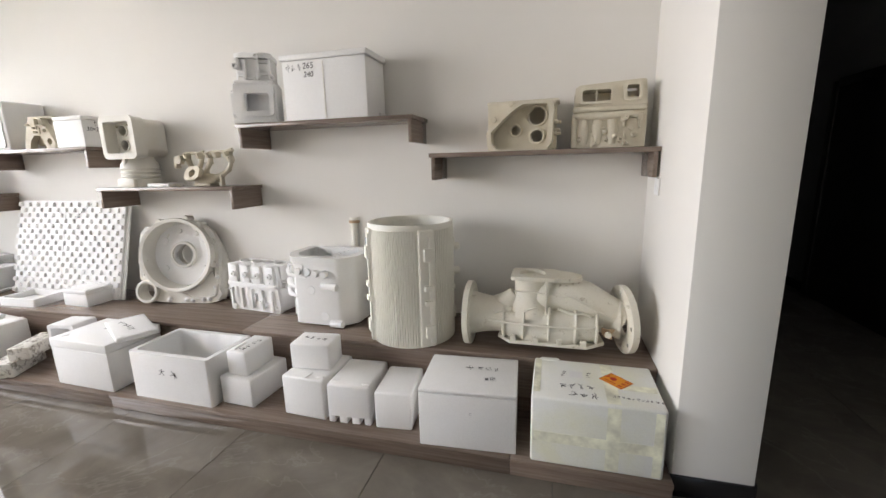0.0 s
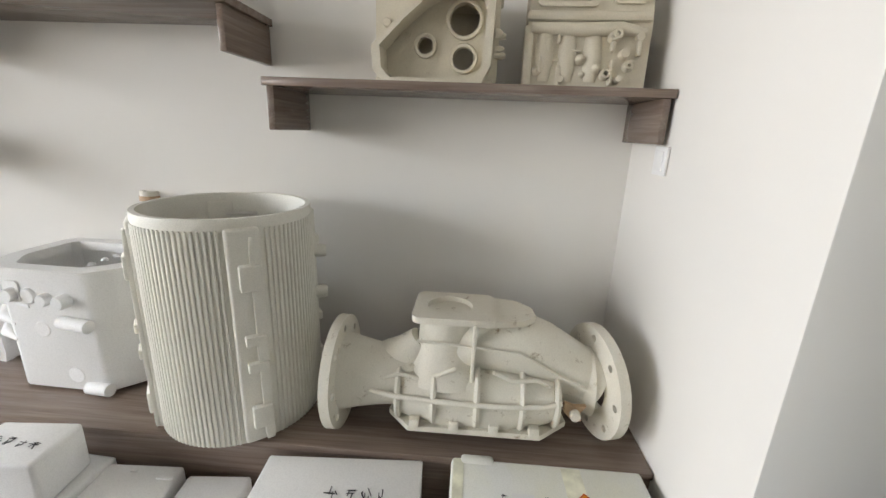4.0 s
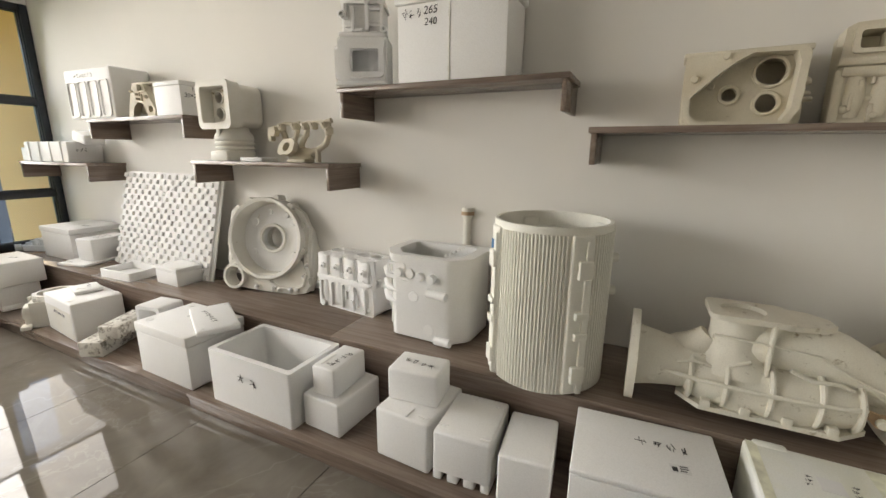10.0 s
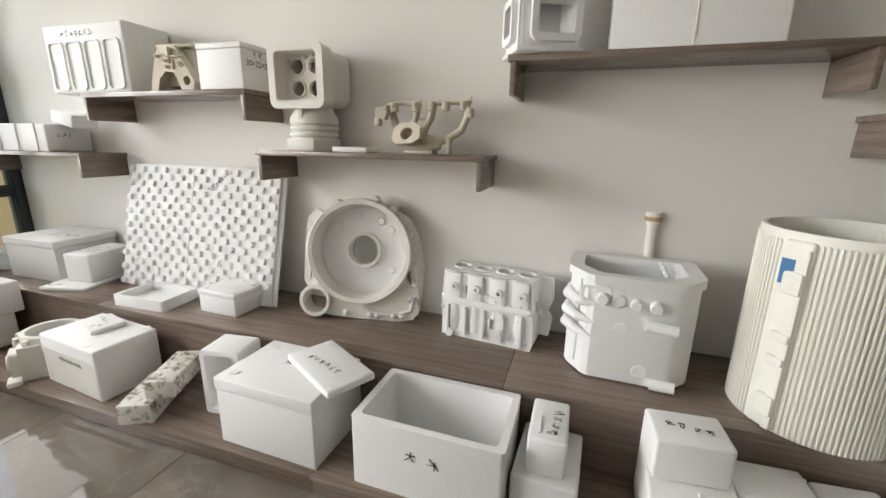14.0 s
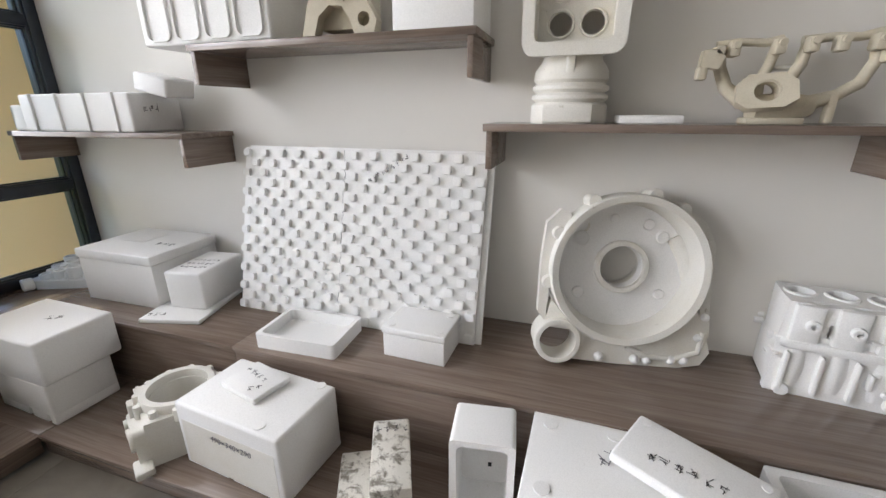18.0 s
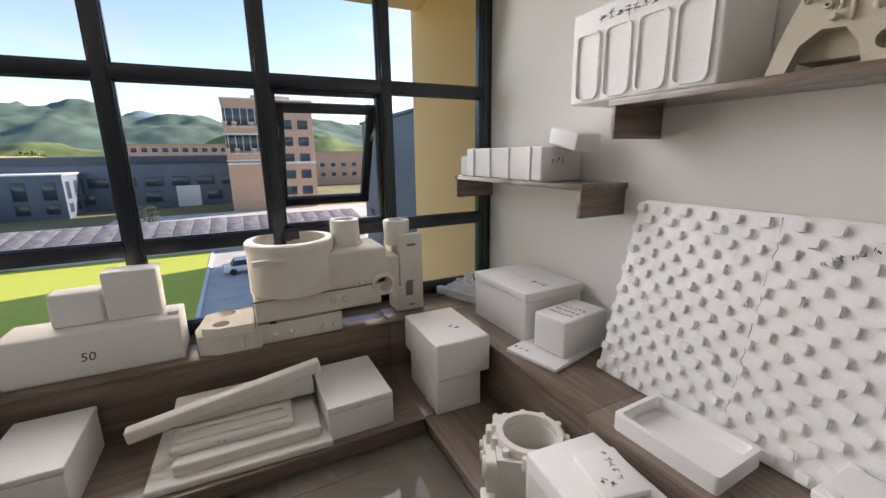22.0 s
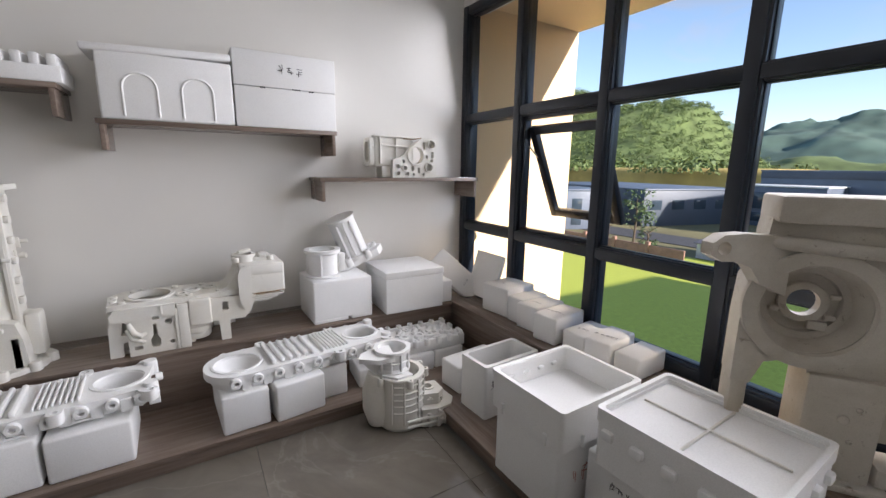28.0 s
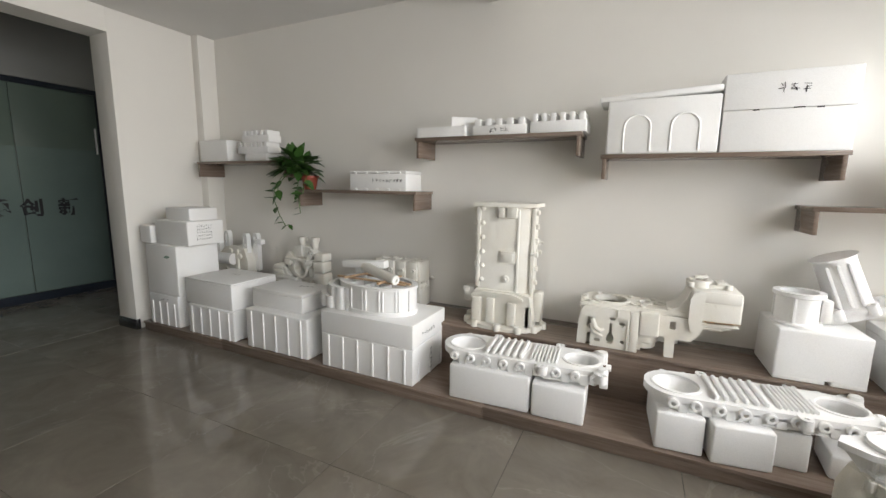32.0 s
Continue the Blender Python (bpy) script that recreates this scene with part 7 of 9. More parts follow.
c = cast("pump_housing_pattern", -3.085, 2.43, 1.311, 0, "aged polystyrene pump housing pattern with a square mouth")
part("neck", Geo().lathe([(0.0, 0.0), (0.125, 0.0), (0.13, 0.01), (0.128, 0.06), (0.115, 0.07), (0.128, 0.08), (0.128, 0.09), (0.115, 0.10), (0.128, 0.11), (0.128, 0.12), (0.115, 0.13), (0.125, 0.14), (0.122, 0.17), (0.10, 0.20), (0.09, 0.24), (0, 0.24)], 36, closed=False), FOAM_OLD, c)
part("foot_panel", Geo().box((0.0, -0.12, 0.035), (0.16, 0.03, 0.06), 0.006), FOAM_OLD, c)
part("mouth", Geo().prism(rrect(0.30, 0.29, 0.035), 0, 0.09, FRONT, [list(reversed(rrect(0.235, 0.225, 0.02)))]), FOAM_OLD, c).matrix_basis = at(0, -0.045, 0.36)
part("mouth_rim", Geo().prism(rrect(0.315, 0.305, 0.04), 0, 0.022, FRONT, [list(reversed(rrect(0.24, 0.23, 0.022)))]), FOAM_OLD, c).matrix_basis = at(0, -0.118, 0.36)
part("shell", Geo().prism(rrect(0.285, 0.275, 0.06), -0.17, 0, FRONT, [list(reversed(rrect(0.24, 0.23, 0.04)))]), FOAM_OLD, c).matrix_basis = at(0, -0.04, 0.36)
part("shell_back", Geo().box((0, 0.126, 0.36), (0.25, 0.012, 0.24), 0.004), FOAM_OLD, c)
part("mouth_plate", Geo().prism(rrect(0.25, 0.24, 0.02), 0, 0.014, FRONT, [list(reversed(circ(u, v, 0.036, 22))) for u, v in ((-0.045, 0.055), (0.055, 0.055), (-0.045, -0.05), (0.055, -0.05))]), FOAM_OLD, c).matrix_basis = at(0, -0.035, 0.36)
part("web", Geo().box((0.0, -0.10, 0.20), (0.03, 0.05, 0.09), 0.008), FOAM_OLD, c)
for u, v in ((-0.045, 0.415), (0.055, 0.415), (-0.045, 0.31), (0.055, 0.31)):
    part("mouth_hole", Geo().ring((u, -0.047, v), (u, -0.058, v), 0.044, 0.036, 22), FOAM_OLD, c)
rough_face(c, FOAM_TAN, 0.2, 0.04, at(0, -0.045, 0.455) @ F90, 6, 345, 0.03)
part("label", Geo().box((0.1435, -0.06, 0.36), (0.0015, 0.04, 0.07), 0), BLUE_LABEL, c, "small blue label")
c = thing("foam_plate", -2.83, 2.40, 1.311, 3, "small flat white polystyrene plate on the shelf", "foam plate")
part("panel", Geo().box((0, 0, 0.014), (0.19, 0.14, 0.026), 0.005), FOAM, c)

c = cast("manifold_pattern", -2.45, 2.42, 1.311, 0, "tan polystyrene intake manifold pattern with curved runners")
part("plenum", Geo().sweep([(-0.09, -0.01, 0.045), (0.0, 0.0, 0.050), (0.07, 0.01, 0.052)], [0.040, 0.044, 0.030], 18), FOAM_TAN, c)
part("throttle_flange", Geo().prism([(-0.075, -0.035), (-0.045, -0.055), (0.045, -0.05), (0.078, -0.025), (0.07, 0.03), (0.035, 0.055), (-0.05, 0.05), (-0.078, 0.02)], 0, 0.03, at(-0.07, -0.045, 0.085) @ pose(0, 0, 0, 66, 0, -10), [list(reversed(circ(0, 0, 0.033, 24)))]), FOAM_TAN, c)
part("throttle_neck", Geo().ring((-0.07, -0.005, 0.085), (-0.073, -0.06, 0.090), 0.048, 0.032, 26), FOAM_TAN, c)
part("runner_rail", Geo().sweep([(-0.205, 0.02, 0.232), (-0.15, 0.018, 0.240), (-0.08, 0.015, 0.234), (-0.035, 0.02, 0.242)], [0.013, 0.011, 0.012, 0.014], 12), FOAM_TAN, c)
part("runner_rail", Geo().sweep([(0.015, 0.02, 0.236), (0.09, 0.018, 0.243), (0.15, 0.02, 0.240), (0.215, 0.02, 0.252)], [0.014, 0.012, 0.012, 0.016], 12), FOAM_TAN, c)
for pts, rs in (
        ([(-0.195, 0.02, 0.23), (-0.185, 0.03, 0.17), (-0.160, 0.025, 0.11), (-0.105, 0.01, 0.065)], [0.016, 0.018, 0.020, 0.026]),
        ([(-0.045, 0.02, 0.235), (-0.060, 0.01, 0.17), (-0.080, 0.0, 0.115), (-0.085, 0.0, 0.075)], [0.015, 0.015, 0.017, 0.024]),
        ([(0.030, 0.02, 0.232), (0.020, 0.01, 0.17), (-0.010, 0.0, 0.115), (-0.020, 0.0, 0.070)], [0.015, 0.017, 0.017, 0.026]),
        ([(0.195, 0.02, 0.240), (0.200, 0.015, 0.175), (0.175, 0.01, 0.115), (0.120, 0.005, 0.080), (0.050, 0.0, 0.058)], [0.014, 0.016, 0.018, 0.018, 0.024])):
    part("runner", Geo().sweep(pts, rs, 12), FOAM_TAN, c, "curved intake runner")
for u, zz in ((-0.205, 0.205), (-0.165, 0.218), (-0.05, 0.22), (0.03, 0.222), (0.10, 0.222), (0.185, 0.222), (0.215, 0.19)):
    part("clamp", Geo().box((u, -0.005, zz), (0.030, 0.050, 0.045), 0.008).cyl((u, -0.028, zz + 0.008), (u, -0.040, zz + 0.008), 0.010, n=12), FOAM_TAN, c)
part("claw", Geo().prism([(-0.03, 0.0), (0.02, -0.01), (0.035, 0.025), (0.01, 0.05), (-0.025, 0.045)], 0, 0.04, FRONT).box((-0.02, -0.02, -0.02), (0.03, 0.04, 0.04), 0.008), FOAM_TAN, c).matrix_basis = at(-0.225, 0.0, 0.17)
part("prop", Geo().box((0.115, 0.0, 0.045), (0.022, 0.035, 0.085), 0.006), FOAM_TAN, c)
part("cross_tube", Geo().cyl((-0.06, 0.035, 0.165), (0.02, 0.035, 0.165), 0.007, n=10), FOAM_OLD, c)
part("foot", Geo().box((-0.03, 0.0, 0.010), (0.15, 0.09, 0.020), 0.006), FOAM_TAN, c)

c = cast("bracket_pattern", -3.93, 2.40, 1.617, 4, "small tan polystyrene bracket pattern with an arch")
arch = [(-0.15, 0.0), (-0.10, 0.0), (-0.075, 0.07), (-0.03, 0.105), (0.02, 0.10), (0.05, 0.06), (0.065, 0.0), (0.14, 0.0), (0.155, 0.05), (0.11, 0.13), (0.07, 0.19), (0.05, 0.235), (-0.06, 0.24), (-0.09, 0.18), (-0.12, 0.10)]
part("arch", Geo().prism(arch, 0, 0.05, FRONT, [list(reversed(circ(0.105, 0.055, 0.024, 14)))]), FOAM_TAN, c).matrix_basis = at(0, -0.03, 0)
part("back", Geo().box((0.01, 0.02, 0.13), (0.22, 0.09, 0.20), 0.015), FOAM_TAN, c)
rough_face(c, FOAM_TAN, 0.2, 0.12, at(0.0, -0.075, 0.17) @ F90, 9, 351, 0.03)
part("top", Geo().box((0.02, 0.0, 0.24), (0.24, 0.12, 0.016), 0.005), FOAM_TAN, c)
# ---- castings on the window sill ----
c = cast("gear_housing_pattern", -5.76, 1.27, UP, 90, "aged polystyrene gear housing pattern with a drum and side column")
part("drum", Geo().lathe([(0.195, 0.26), (0.235, 0.26), (0.235, 0.505), (0.242, 0.51), (0.242, 0.54), (0.232, 0.548), (0.195, 0.548)], 48, at(-0.165, 0.02, 0)), FOAM_GREY, c)
part("drum_floor", Geo().cyl((-0.165, 0.02, 0.30), (-0.165, 0.02, 0.32), 0.198, n=36), FOAM_GREY, c)
part("upper_body", Geo().box((0.10, 0.02, 0.35), (0.52, 0.30, 0.235), 0.02, 3), FOAM_GREY, c)
part("middle_body", Geo().box((-0.04, 0.02, 0.185), (0.70, 0.32, 0.125), 0.012, 2), FOAM_GREY, c)
part("lower_body", Geo().box((-0.165, 0.02, 0.06), (0.46, 0.33, 0.12), 0.012, 2), FOAM_GREY, c)
part("seam", Geo().sweep([(-0.40, -0.142, 0.245), (-0.10, -0.145, 0.25), (0.10, -0.142, 0.247), (0.30, -0.142, 0.252)], 0.004, 6), GLUE, c, "brown glue line")
part("seam", Geo().sweep([(-0.39, -0.147, 0.122), (-0.15, -0.147, 0.118), (0.06, -0.147, 0.124)], 0.004, 6), GLUE, c, "brown glue line")
# bar coloured black to draw the shade of a notch in the seam
part("gap", Geo().box((-0.31, -0.147, 0.12), (0.035, 0.012, 0.014), 0.004), INK, c, "dark bar for the shade of a notch")
part("lobe", Geo().prism([(-0.69, -0.02), (-0.67, -0.12), (-0.58, -0.16), (-0.38, -0.16), (-0.38, 0.17), (-0.55, 0.18), (-0.66, 0.12)], 0.0, 0.10, None, [list(reversed(circ(-0.56, -0.07, 0.042, 20))), list(reversed(circ(-0.53, 0.09, 0.042, 20)))]), FOAM_GREY, c)
part("lobe_top", Geo().prism([(-0.66, -0.02), (-0.65, -0.10), (-0.57, -0.14), (-0.40, -0.14), (-0.40, 0.16), (-0.54, 0.165), (-0.64, 0.11)], 0.10, 0.135, None, [list(reversed(circ(-0.56, -0.07, 0.042, 20))), list(reversed(circ(-0.53, 0.09, 0.042, 20)))]), FOAM_GREY, c)
part("lobe_floor", Geo().prism(circ(-0.545, 0.01, 0.12, 20), 0.004, 0.02), FOAM_TAN, c)
part("pipe_stub", Geo().lathe([(0.058, 0.44), (0.115, 0.44), (0.088, 0.50), (0.085, 0.62), (0.078, 0.628), (0.058, 0.628)], 30, at(0.155, 0.04, 0)), FOAM_GREY, c)
part("stub_flange", Geo().box((0.16, 0.03, 0.455), (0.34, 0.27, 0.035), 0.015), FOAM_GREY, c)
part("port", Geo().ring((0.325, -0.10, 0.245), (0.325, -0.165, 0.245), 0.068, 0.048, 32), FOAM_GREY, c)
part("port_floor", Geo().cyl((0.325, -0.128, 0.245), (0.325, -0.13, 0.245), 0.05, n=24), FOAM_TAN, c)
part("arm", Geo().box((0.35, 0.03, 0.29), (0.22, 0.20, 0.20), 0.02), FOAM_GREY, c)
part("column", Geo().box((0.48, 0.04, 0.09), (0.075, 0.16, 0.18), 0.01).box((0.55, -0.02, 0.255), (0.16, 0.05, 0.51), 0.01).box((0.49, 0.09, 0.28), (0.10, 0.14, 0.42), 0.012), FOAM_GREY, c)
part("column_cap", Geo().lathe([(0.05, 0.44), (0.085, 0.44), (0.08, 0.50), (0.085, 0.585), (0.08, 0.595), (0.05, 0.595)], 26, at(0.49, 0.05, 0)), FOAM_GREY, c)
for u, v, a, b in ((0.55, 0.44, 0.06, 0.016), (0.54, 0.20, 0.05, 0.012), (0.545, 0.04, 0.04, 0.010)):
    part("glue_patch", Geo().box((u, -0.0455, v), (a, 0.004, b), 0.001), GLUE, c, "brown glue patch")
# plate coloured dark to stand for the shaded inside of an opening
part("window", Geo().box((0.53, -0.046, 0.15), (0.05, 0.004, 0.09), 0.001), INK_FADED, c, "dark plate for the shade of an opening in the column")
for u, v in ((0.02, 0.19), (0.09, 0.19), (0.02, 0.05), (-0.06, 0.05), (0.19, 0.27), (-0.30, 0.05), (-0.22, 0.05)):
    fit_on(c, FOAM_GREY, "bead", (u, -0.14, v), (0.018, 0.018, 0.02), F90)
part("pad", Geo().box((-0.30, -0.20, 0.47), (0.16, 0.04, 0.03), 0.006), FOAM_GREY, c)
for i in range(8):
    fit_on(c, FOAM_GREY, "rib", (-0.66 + 0.04 * i, -0.15 + 0.03 * max(0, 3 - i), 0.005), (0.016, 0.03, 0.09))

c = cast("gearbox_case_pattern", -5.70, -0.56, UP, 125, "grey aged polystyrene gearbox case pattern standing upright")
part("head", Geo().prism([(-0.29, 0.945), (0.25, 0.94), (0.25, 0.83), (0.215, 0.77), (0.13, 0.61), (0.06, 0.50), (0.065, 0.36), (-0.14, 0.36), (-0.145, 0.39), (-0.20, 0.405), (-0.26, 0.385), (-0.29, 0.30), (-0.345, 0.30), (-0.345, 0.52), (-0.338, 0.66), (-0.30, 0.72), (-0.303, 0.82)], 0, 0.14, FRONT, [list(reversed(circ(-0.155, 0.585, 0.150, 40)))]), FOAM_GRIMY_BACKLIT, c).matrix_basis = at(0, 0.13, 0)
part("ring_flange", Geo().lathe([(0.148, -0.004), (0.190, -0.004), (0.197, 0.006), (0.194, 0.022), (0.150, 0.024), (0.144, 0.012)], 56, at(-0.155, -0.008, 0.585) @ F90), FOAM_GRIMY_BACKLIT, c)
part("dish", Geo().lathe([(0.060, -0.105), (0.100, -0.105), (0.104, -0.085), (0.125, -0.080), (0.130, -0.045), (0.147, -0.008), (0.152, -0.008), (0.152, -0.118), (0.060, -0.118)], 48, at(-0.155, -0.012, 0.585) @ F90), FOAM_GRIMY_BACKLIT, c)
part("dish_hub", Geo().ring((-0.155, 0.115, 0.585), (-0.155, 0.075, 0.585), 0.072, 0.046, 28), FOAM_GRIMY_BACKLIT, c)
for a, rr in ((200, 0.012), (20, 0.010), (300, 0.022), (330, 0.012)):
    fit_on(c, FOAM_GRIMY_BACKLIT, "rib", (-0.155 + 0.085 * math.cos(radians(a)), 0.080, 0.585 + 0.085 * math.sin(radians(a))), (rr * 2.4, rr * 1.4, 0.018), F90)
part("top_slab", Geo().box((-0.02, 0.045, 0.905), (0.555, 0.205, 0.085), 0.012), FOAM_GRIMY_BACKLIT, c)
part("top_nub", Geo().box((0.13, 0.06, 0.955), (0.13, 0.10, 0.05), 0.008), FOAM_GRIMY_BACKLIT, c)
part("brow", Geo().sweep([(-0.30, -0.02, 0.80), (-0.15, -0.03, 0.79), (0.0, -0.028, 0.78), (0.04, -0.02, 0.76)], [0.022, 0.024, 0.020, 0.010], 12), FOAM_GRIMY_BACKLIT, c)
arm = part("arm", Geo().prism([(0.03, 0.815), (-0.13, 0.825), (-0.20, 0.82), (-0.235, 0.795), (-0.235, 0.755), (-0.20, 0.735), (-0.15, 0.735), (-0.10, 0.715), (-0.06, 0.66), (0.03, 0.62)], 0, 0.055, FRONT, [list(reversed(circ(-0.195, 0.778, 0.022, 16)))]), FOAM_GRIMY_BACKLIT, c)
arm.matrix_basis = at(-0.285, 0.025, 0) @ pose(0, 0, 0, 0, 0, 26)
part("column", Geo().box((-0.04, 0.06, 0.19), (0.205, 0.18, 0.375), 0.014), FOAM_GRIMY_BACKLIT, c)
part("foot_slab", Geo().box((-0.03, 0.05, 0.013), (0.27, 0.23, 0.026), 0.008), FOAM_GRIMY_BACKLIT, c)
part("leg", Geo().box((-0.318, 0.06, 0.155), (0.052, 0.14, 0.31), 0.012), FOAM_GRIMY_BACKLIT, c)
# white rim, side frame and bosses carry the sunlight in their colour
part("web_rim", Geo().sweep([(0.02, -0.014, 0.79), (0.12, -0.02, 0.815), (0.205, -0.022, 0.80), (0.215, -0.022, 0.755), (0.13, -0.02, 0.60), (0.055, -0.014, 0.48)], [0.008, 0.012, 0.016, 0.016, 0.012, 0.010], 12), FOAM, c)
part("side_frame", Geo().sweep([(0.235, 0.02, 0.87), (0.285, 0.0, 0.86), (0.300, 0.0, 0.81), (0.27, 0.01, 0.70), (0.215, 0.02, 0.56)], 0.018, 10), FOAM, c)
part("side_frame", Geo().sweep([(0.16, 0.02, 0.44), (0.24, 0.0, 0.50), (0.31, -0.005, 0.515)], [0.03, 0.022, 0.018], 10), FOAM_GRIMY_BACKLIT, c)
part("side_ring", Geo().sweep([(0.135 + 0.05 * math.cos(radians(a)), -0.02, 0.30 + 0.10 * math.sin(radians(a))) for a in range(0, 361, 24)], 0.013, 10), FOAM, c)
part("side_wall", Geo().box((0.15, 0.09, 0.30), (0.18, 0.05, 0.34), 0.014), FOAM_GRIMY_BACKLIT, c)
part("base_lug", Geo().box((0.18, 0.03, 0.06), (0.22, 0.13, 0.07), 0.014), FOAM_GRIMY_BACKLIT, c)
part("hook_plate", Geo().prism([(0.30, 0.06), (0.345, 0.05), (0.345, 0.30), (0.40, 0.345), (0.42, 0.375), (0.345, 0.395), (0.345, 0.52), (0.315, 0.53), (0.30, 0.42)], 0, 0.035, FRONT), FOAM_GRIMY_BACKLIT, c).matrix_basis = at(0, 0.0, 0)
rough_face(c, FOAM, 0.14, 0.36, at(0.235, 0.06, 0.70) @ R90, 14, 362, 0.03)
rough_face(c, FOAM_GRIMY_BACKLIT, 0.16, 0.28, at(-0.04, -0.03, 0.20) @ F90, 4, 363, 0.012)
rough_face(c, FOAM, 0.10, 0.20, at(0.12, 0.015, 0.46) @ F90, 7, 364, 0.03)

# ---- castings along the south wall ----
c = cast("tall_case_pattern", -2.945, -3.03, UP, 180, "tall cream polystyrene transmission case pattern standing upright")
part("column", Geo().prism([(-0.185, -0.12), (0.105, -0.12), (0.185, -0.06), (0.19, 0.12), (-0.19, 0.12)], 0.10, 0.89), FOAM_OLD, c)
part("top_flange", Geo().prism([(-0.225, -0.15), (0.10, -0.15), (0.225, -0.09), (0.23, 0.14), (-0.225, 0.14)], 0.885, 0.912, None, [list(reversed(rrect(0.30, 0.17, 0.04)))]), FOAM_OLD, c)
part("edge_rail", Geo().box((-0.190, -0.112, 0.585), (0.032, 0.045, 0.59), 0.010), FOAM_OLD, c)
part("edge_rail", Geo().box((0.104, -0.118, 0.56), (0.022, 0.020, 0.62), 0.008), FOAM_OLD, c)
part("edge_rail", Geo().box((0.200, -0.05, 0.55), (0.030, 0.050, 0.66), 0.010), FOAM_OLD, c)
part("skirt", Geo().prism([(-0.225, 0.02), (-0.222, 0.235), (-0.195, 0.275), (0.10, 0.275), (0.205, 0.25), (0.225, 0.16), (0.235, 0.02)], -0.13, 0.135, FRONT), FOAM_OLD, c)
part("skirt_ledge", Geo().prism([(-0.228, 0.228), (-0.15, 0.262), (0.09, 0.262), (0.165, 0.235), (0.165, 0.218), (0.09, 0.242), (-0.15, 0.242), (-0.228, 0.205)], 0.125, 0.158, FRONT), FOAM_OLD, c)
part("foot_flange", Geo().prism([(-0.30, -0.06), (-0.25, -0.17), (-0.12, -0.215), (0.08, -0.225), (0.20, -0.18), (0.28, -0.10), (0.30, 0.04), (0.22, 0.15), (-0.24, 0.15), (-0.31, 0.06)], 0, 0.026), FOAM_OLD, c)
for i in range(6):
    fit_on(c, FOAM_OLD, "bead", (-0.158, -0.118, 0.345 + 0.105 * i), (0.019, 0.019, 0.024), F90)
    fit_on(c, FOAM_OLD, "rib", (-0.212, -0.095, 0.325 + 0.105 * i), (0.024, 0.040, 0.040))
    fit_on(c, FOAM_OLD, "rib", (0.222, -0.045, 0.33 + 0.10 * i), (0.026, 0.038, 0.034))
part("panel", Geo().box((0.035, -0.125, 0.525), (0.115, 0.018, 0.085), 0.006), FOAM_OLD, c, "raised square panel")
part("panel_face", Geo().box((0.035, -0.133, 0.525), (0.085, 0.010, 0.058), 0.004), FOAM_OLD, c)
for u, w in ((-0.015, 0.050), (0.062, 0.075)):
    part("top_block", Geo().box((u, -0.130, 0.845), (w, 0.045, 0.075), 0.010), FOAM_OLD, c)
fit_on(c, FOAM_OLD, "boss", (0.025, -0.116, 0.365), (0.026, 0.026, 0.022), F90)
fit_on(c, FOAM_OLD, "bead", (0.025, -0.136, 0.365), (0.012, 0.012, 0.010), F90)
for u, h in ((-0.075, 0.19), (0.085, 0.17)):
    part("pad", Geo().box((u, -0.150, 0.03 + h / 2), (0.060, 0.040, h), 0.010), FOAM_OLD, c)
part("cheek", Geo().box((-0.185, -0.115, 0.115), (0.075, 0.10, 0.21), 0.016, 3), FOAM_OLD, c)
part("cheek", Geo().box((0.195, -0.095, 0.10), (0.055, 0.08, 0.18), 0.014, 3), FOAM_OLD, c)
part("ear", Geo().box((-0.265, -0.04, 0.215), (0.085, 0.12, 0.11), 0.012).box((-0.285, -0.06, 0.255), (0.05, 0.10, 0.035), 0.008), FOAM_OLD, c)
part("ear", Geo().box((0.245, 0.0, 0.16), (0.06, 0.10, 0.22), 0.012), FOAM_OLD, c)
for u, v in ((-0.27, -0.11), (-0.18, -0.195), (0.0, -0.215), (0.15, -0.205), (0.25, -0.13), (0.29, -0.02), (-0.30, 0.02)):
    fit_on(c, FOAM_OLD, "boss", (u, v, 0.0), (0.026, 0.026, 0.045))
part("side_plate", Geo().prism([(-0.10, 0.30), (0.06, 0.30), (0.06, 0.86), (-0.02, 0.86), (-0.10, 0.62)], 0, 0.014, SIDE), FOAM_OLD, c).matrix_basis = at(0.188, 0.02, 0)
rough_face(c, FOAM_OLD, 0.14, 0.50, at(0.200, 0.03, 0.58) @ R90, 8, 371, 0.02)

c = cast("transfer_case_pattern", -3.92, -2.985, UP, 181, "cream polystyrene transfer case pattern with a raised end")
keyhole = [(-0.232, 0.165), (-0.232, 0.10), (-0.247, 0.08), (-0.247, 0.04), (-0.237, 0.03), (-0.212, 0.03), (-0.202, 0.045), (-0.202, 0.08), (-0.213, 0.10), (-0.213, 0.165)]
holes = [keyhole, list(reversed(circ(-0.158, 0.168, 0.017, 18))), list(reversed(circ(-0.150, 0.050, 0.012, 14))), list(reversed(rrect(0.038, 0.020, 0.004, -0.303, 0.043))), list(reversed(rrect(0.034, 0.016, 0.007, -0.214, 0.197)))]
part("side_plate", Geo().prism([(-0.344, 0.0), (-0.12, 0.0), (-0.12, 0.25), (-0.344, 0.25)], 0, 0.04, FRONT, holes), FOAM_OLD, c).matrix_basis = at(0, -0.10, 0)
part("pilaster", Geo().box((-0.088, -0.125, 0.13), (0.052, 0.055, 0.26), 0.006).box((-0.122, -0.128, 0.12), (0.014, 0.045, 0.24), 0.004), FOAM_OLD, c)
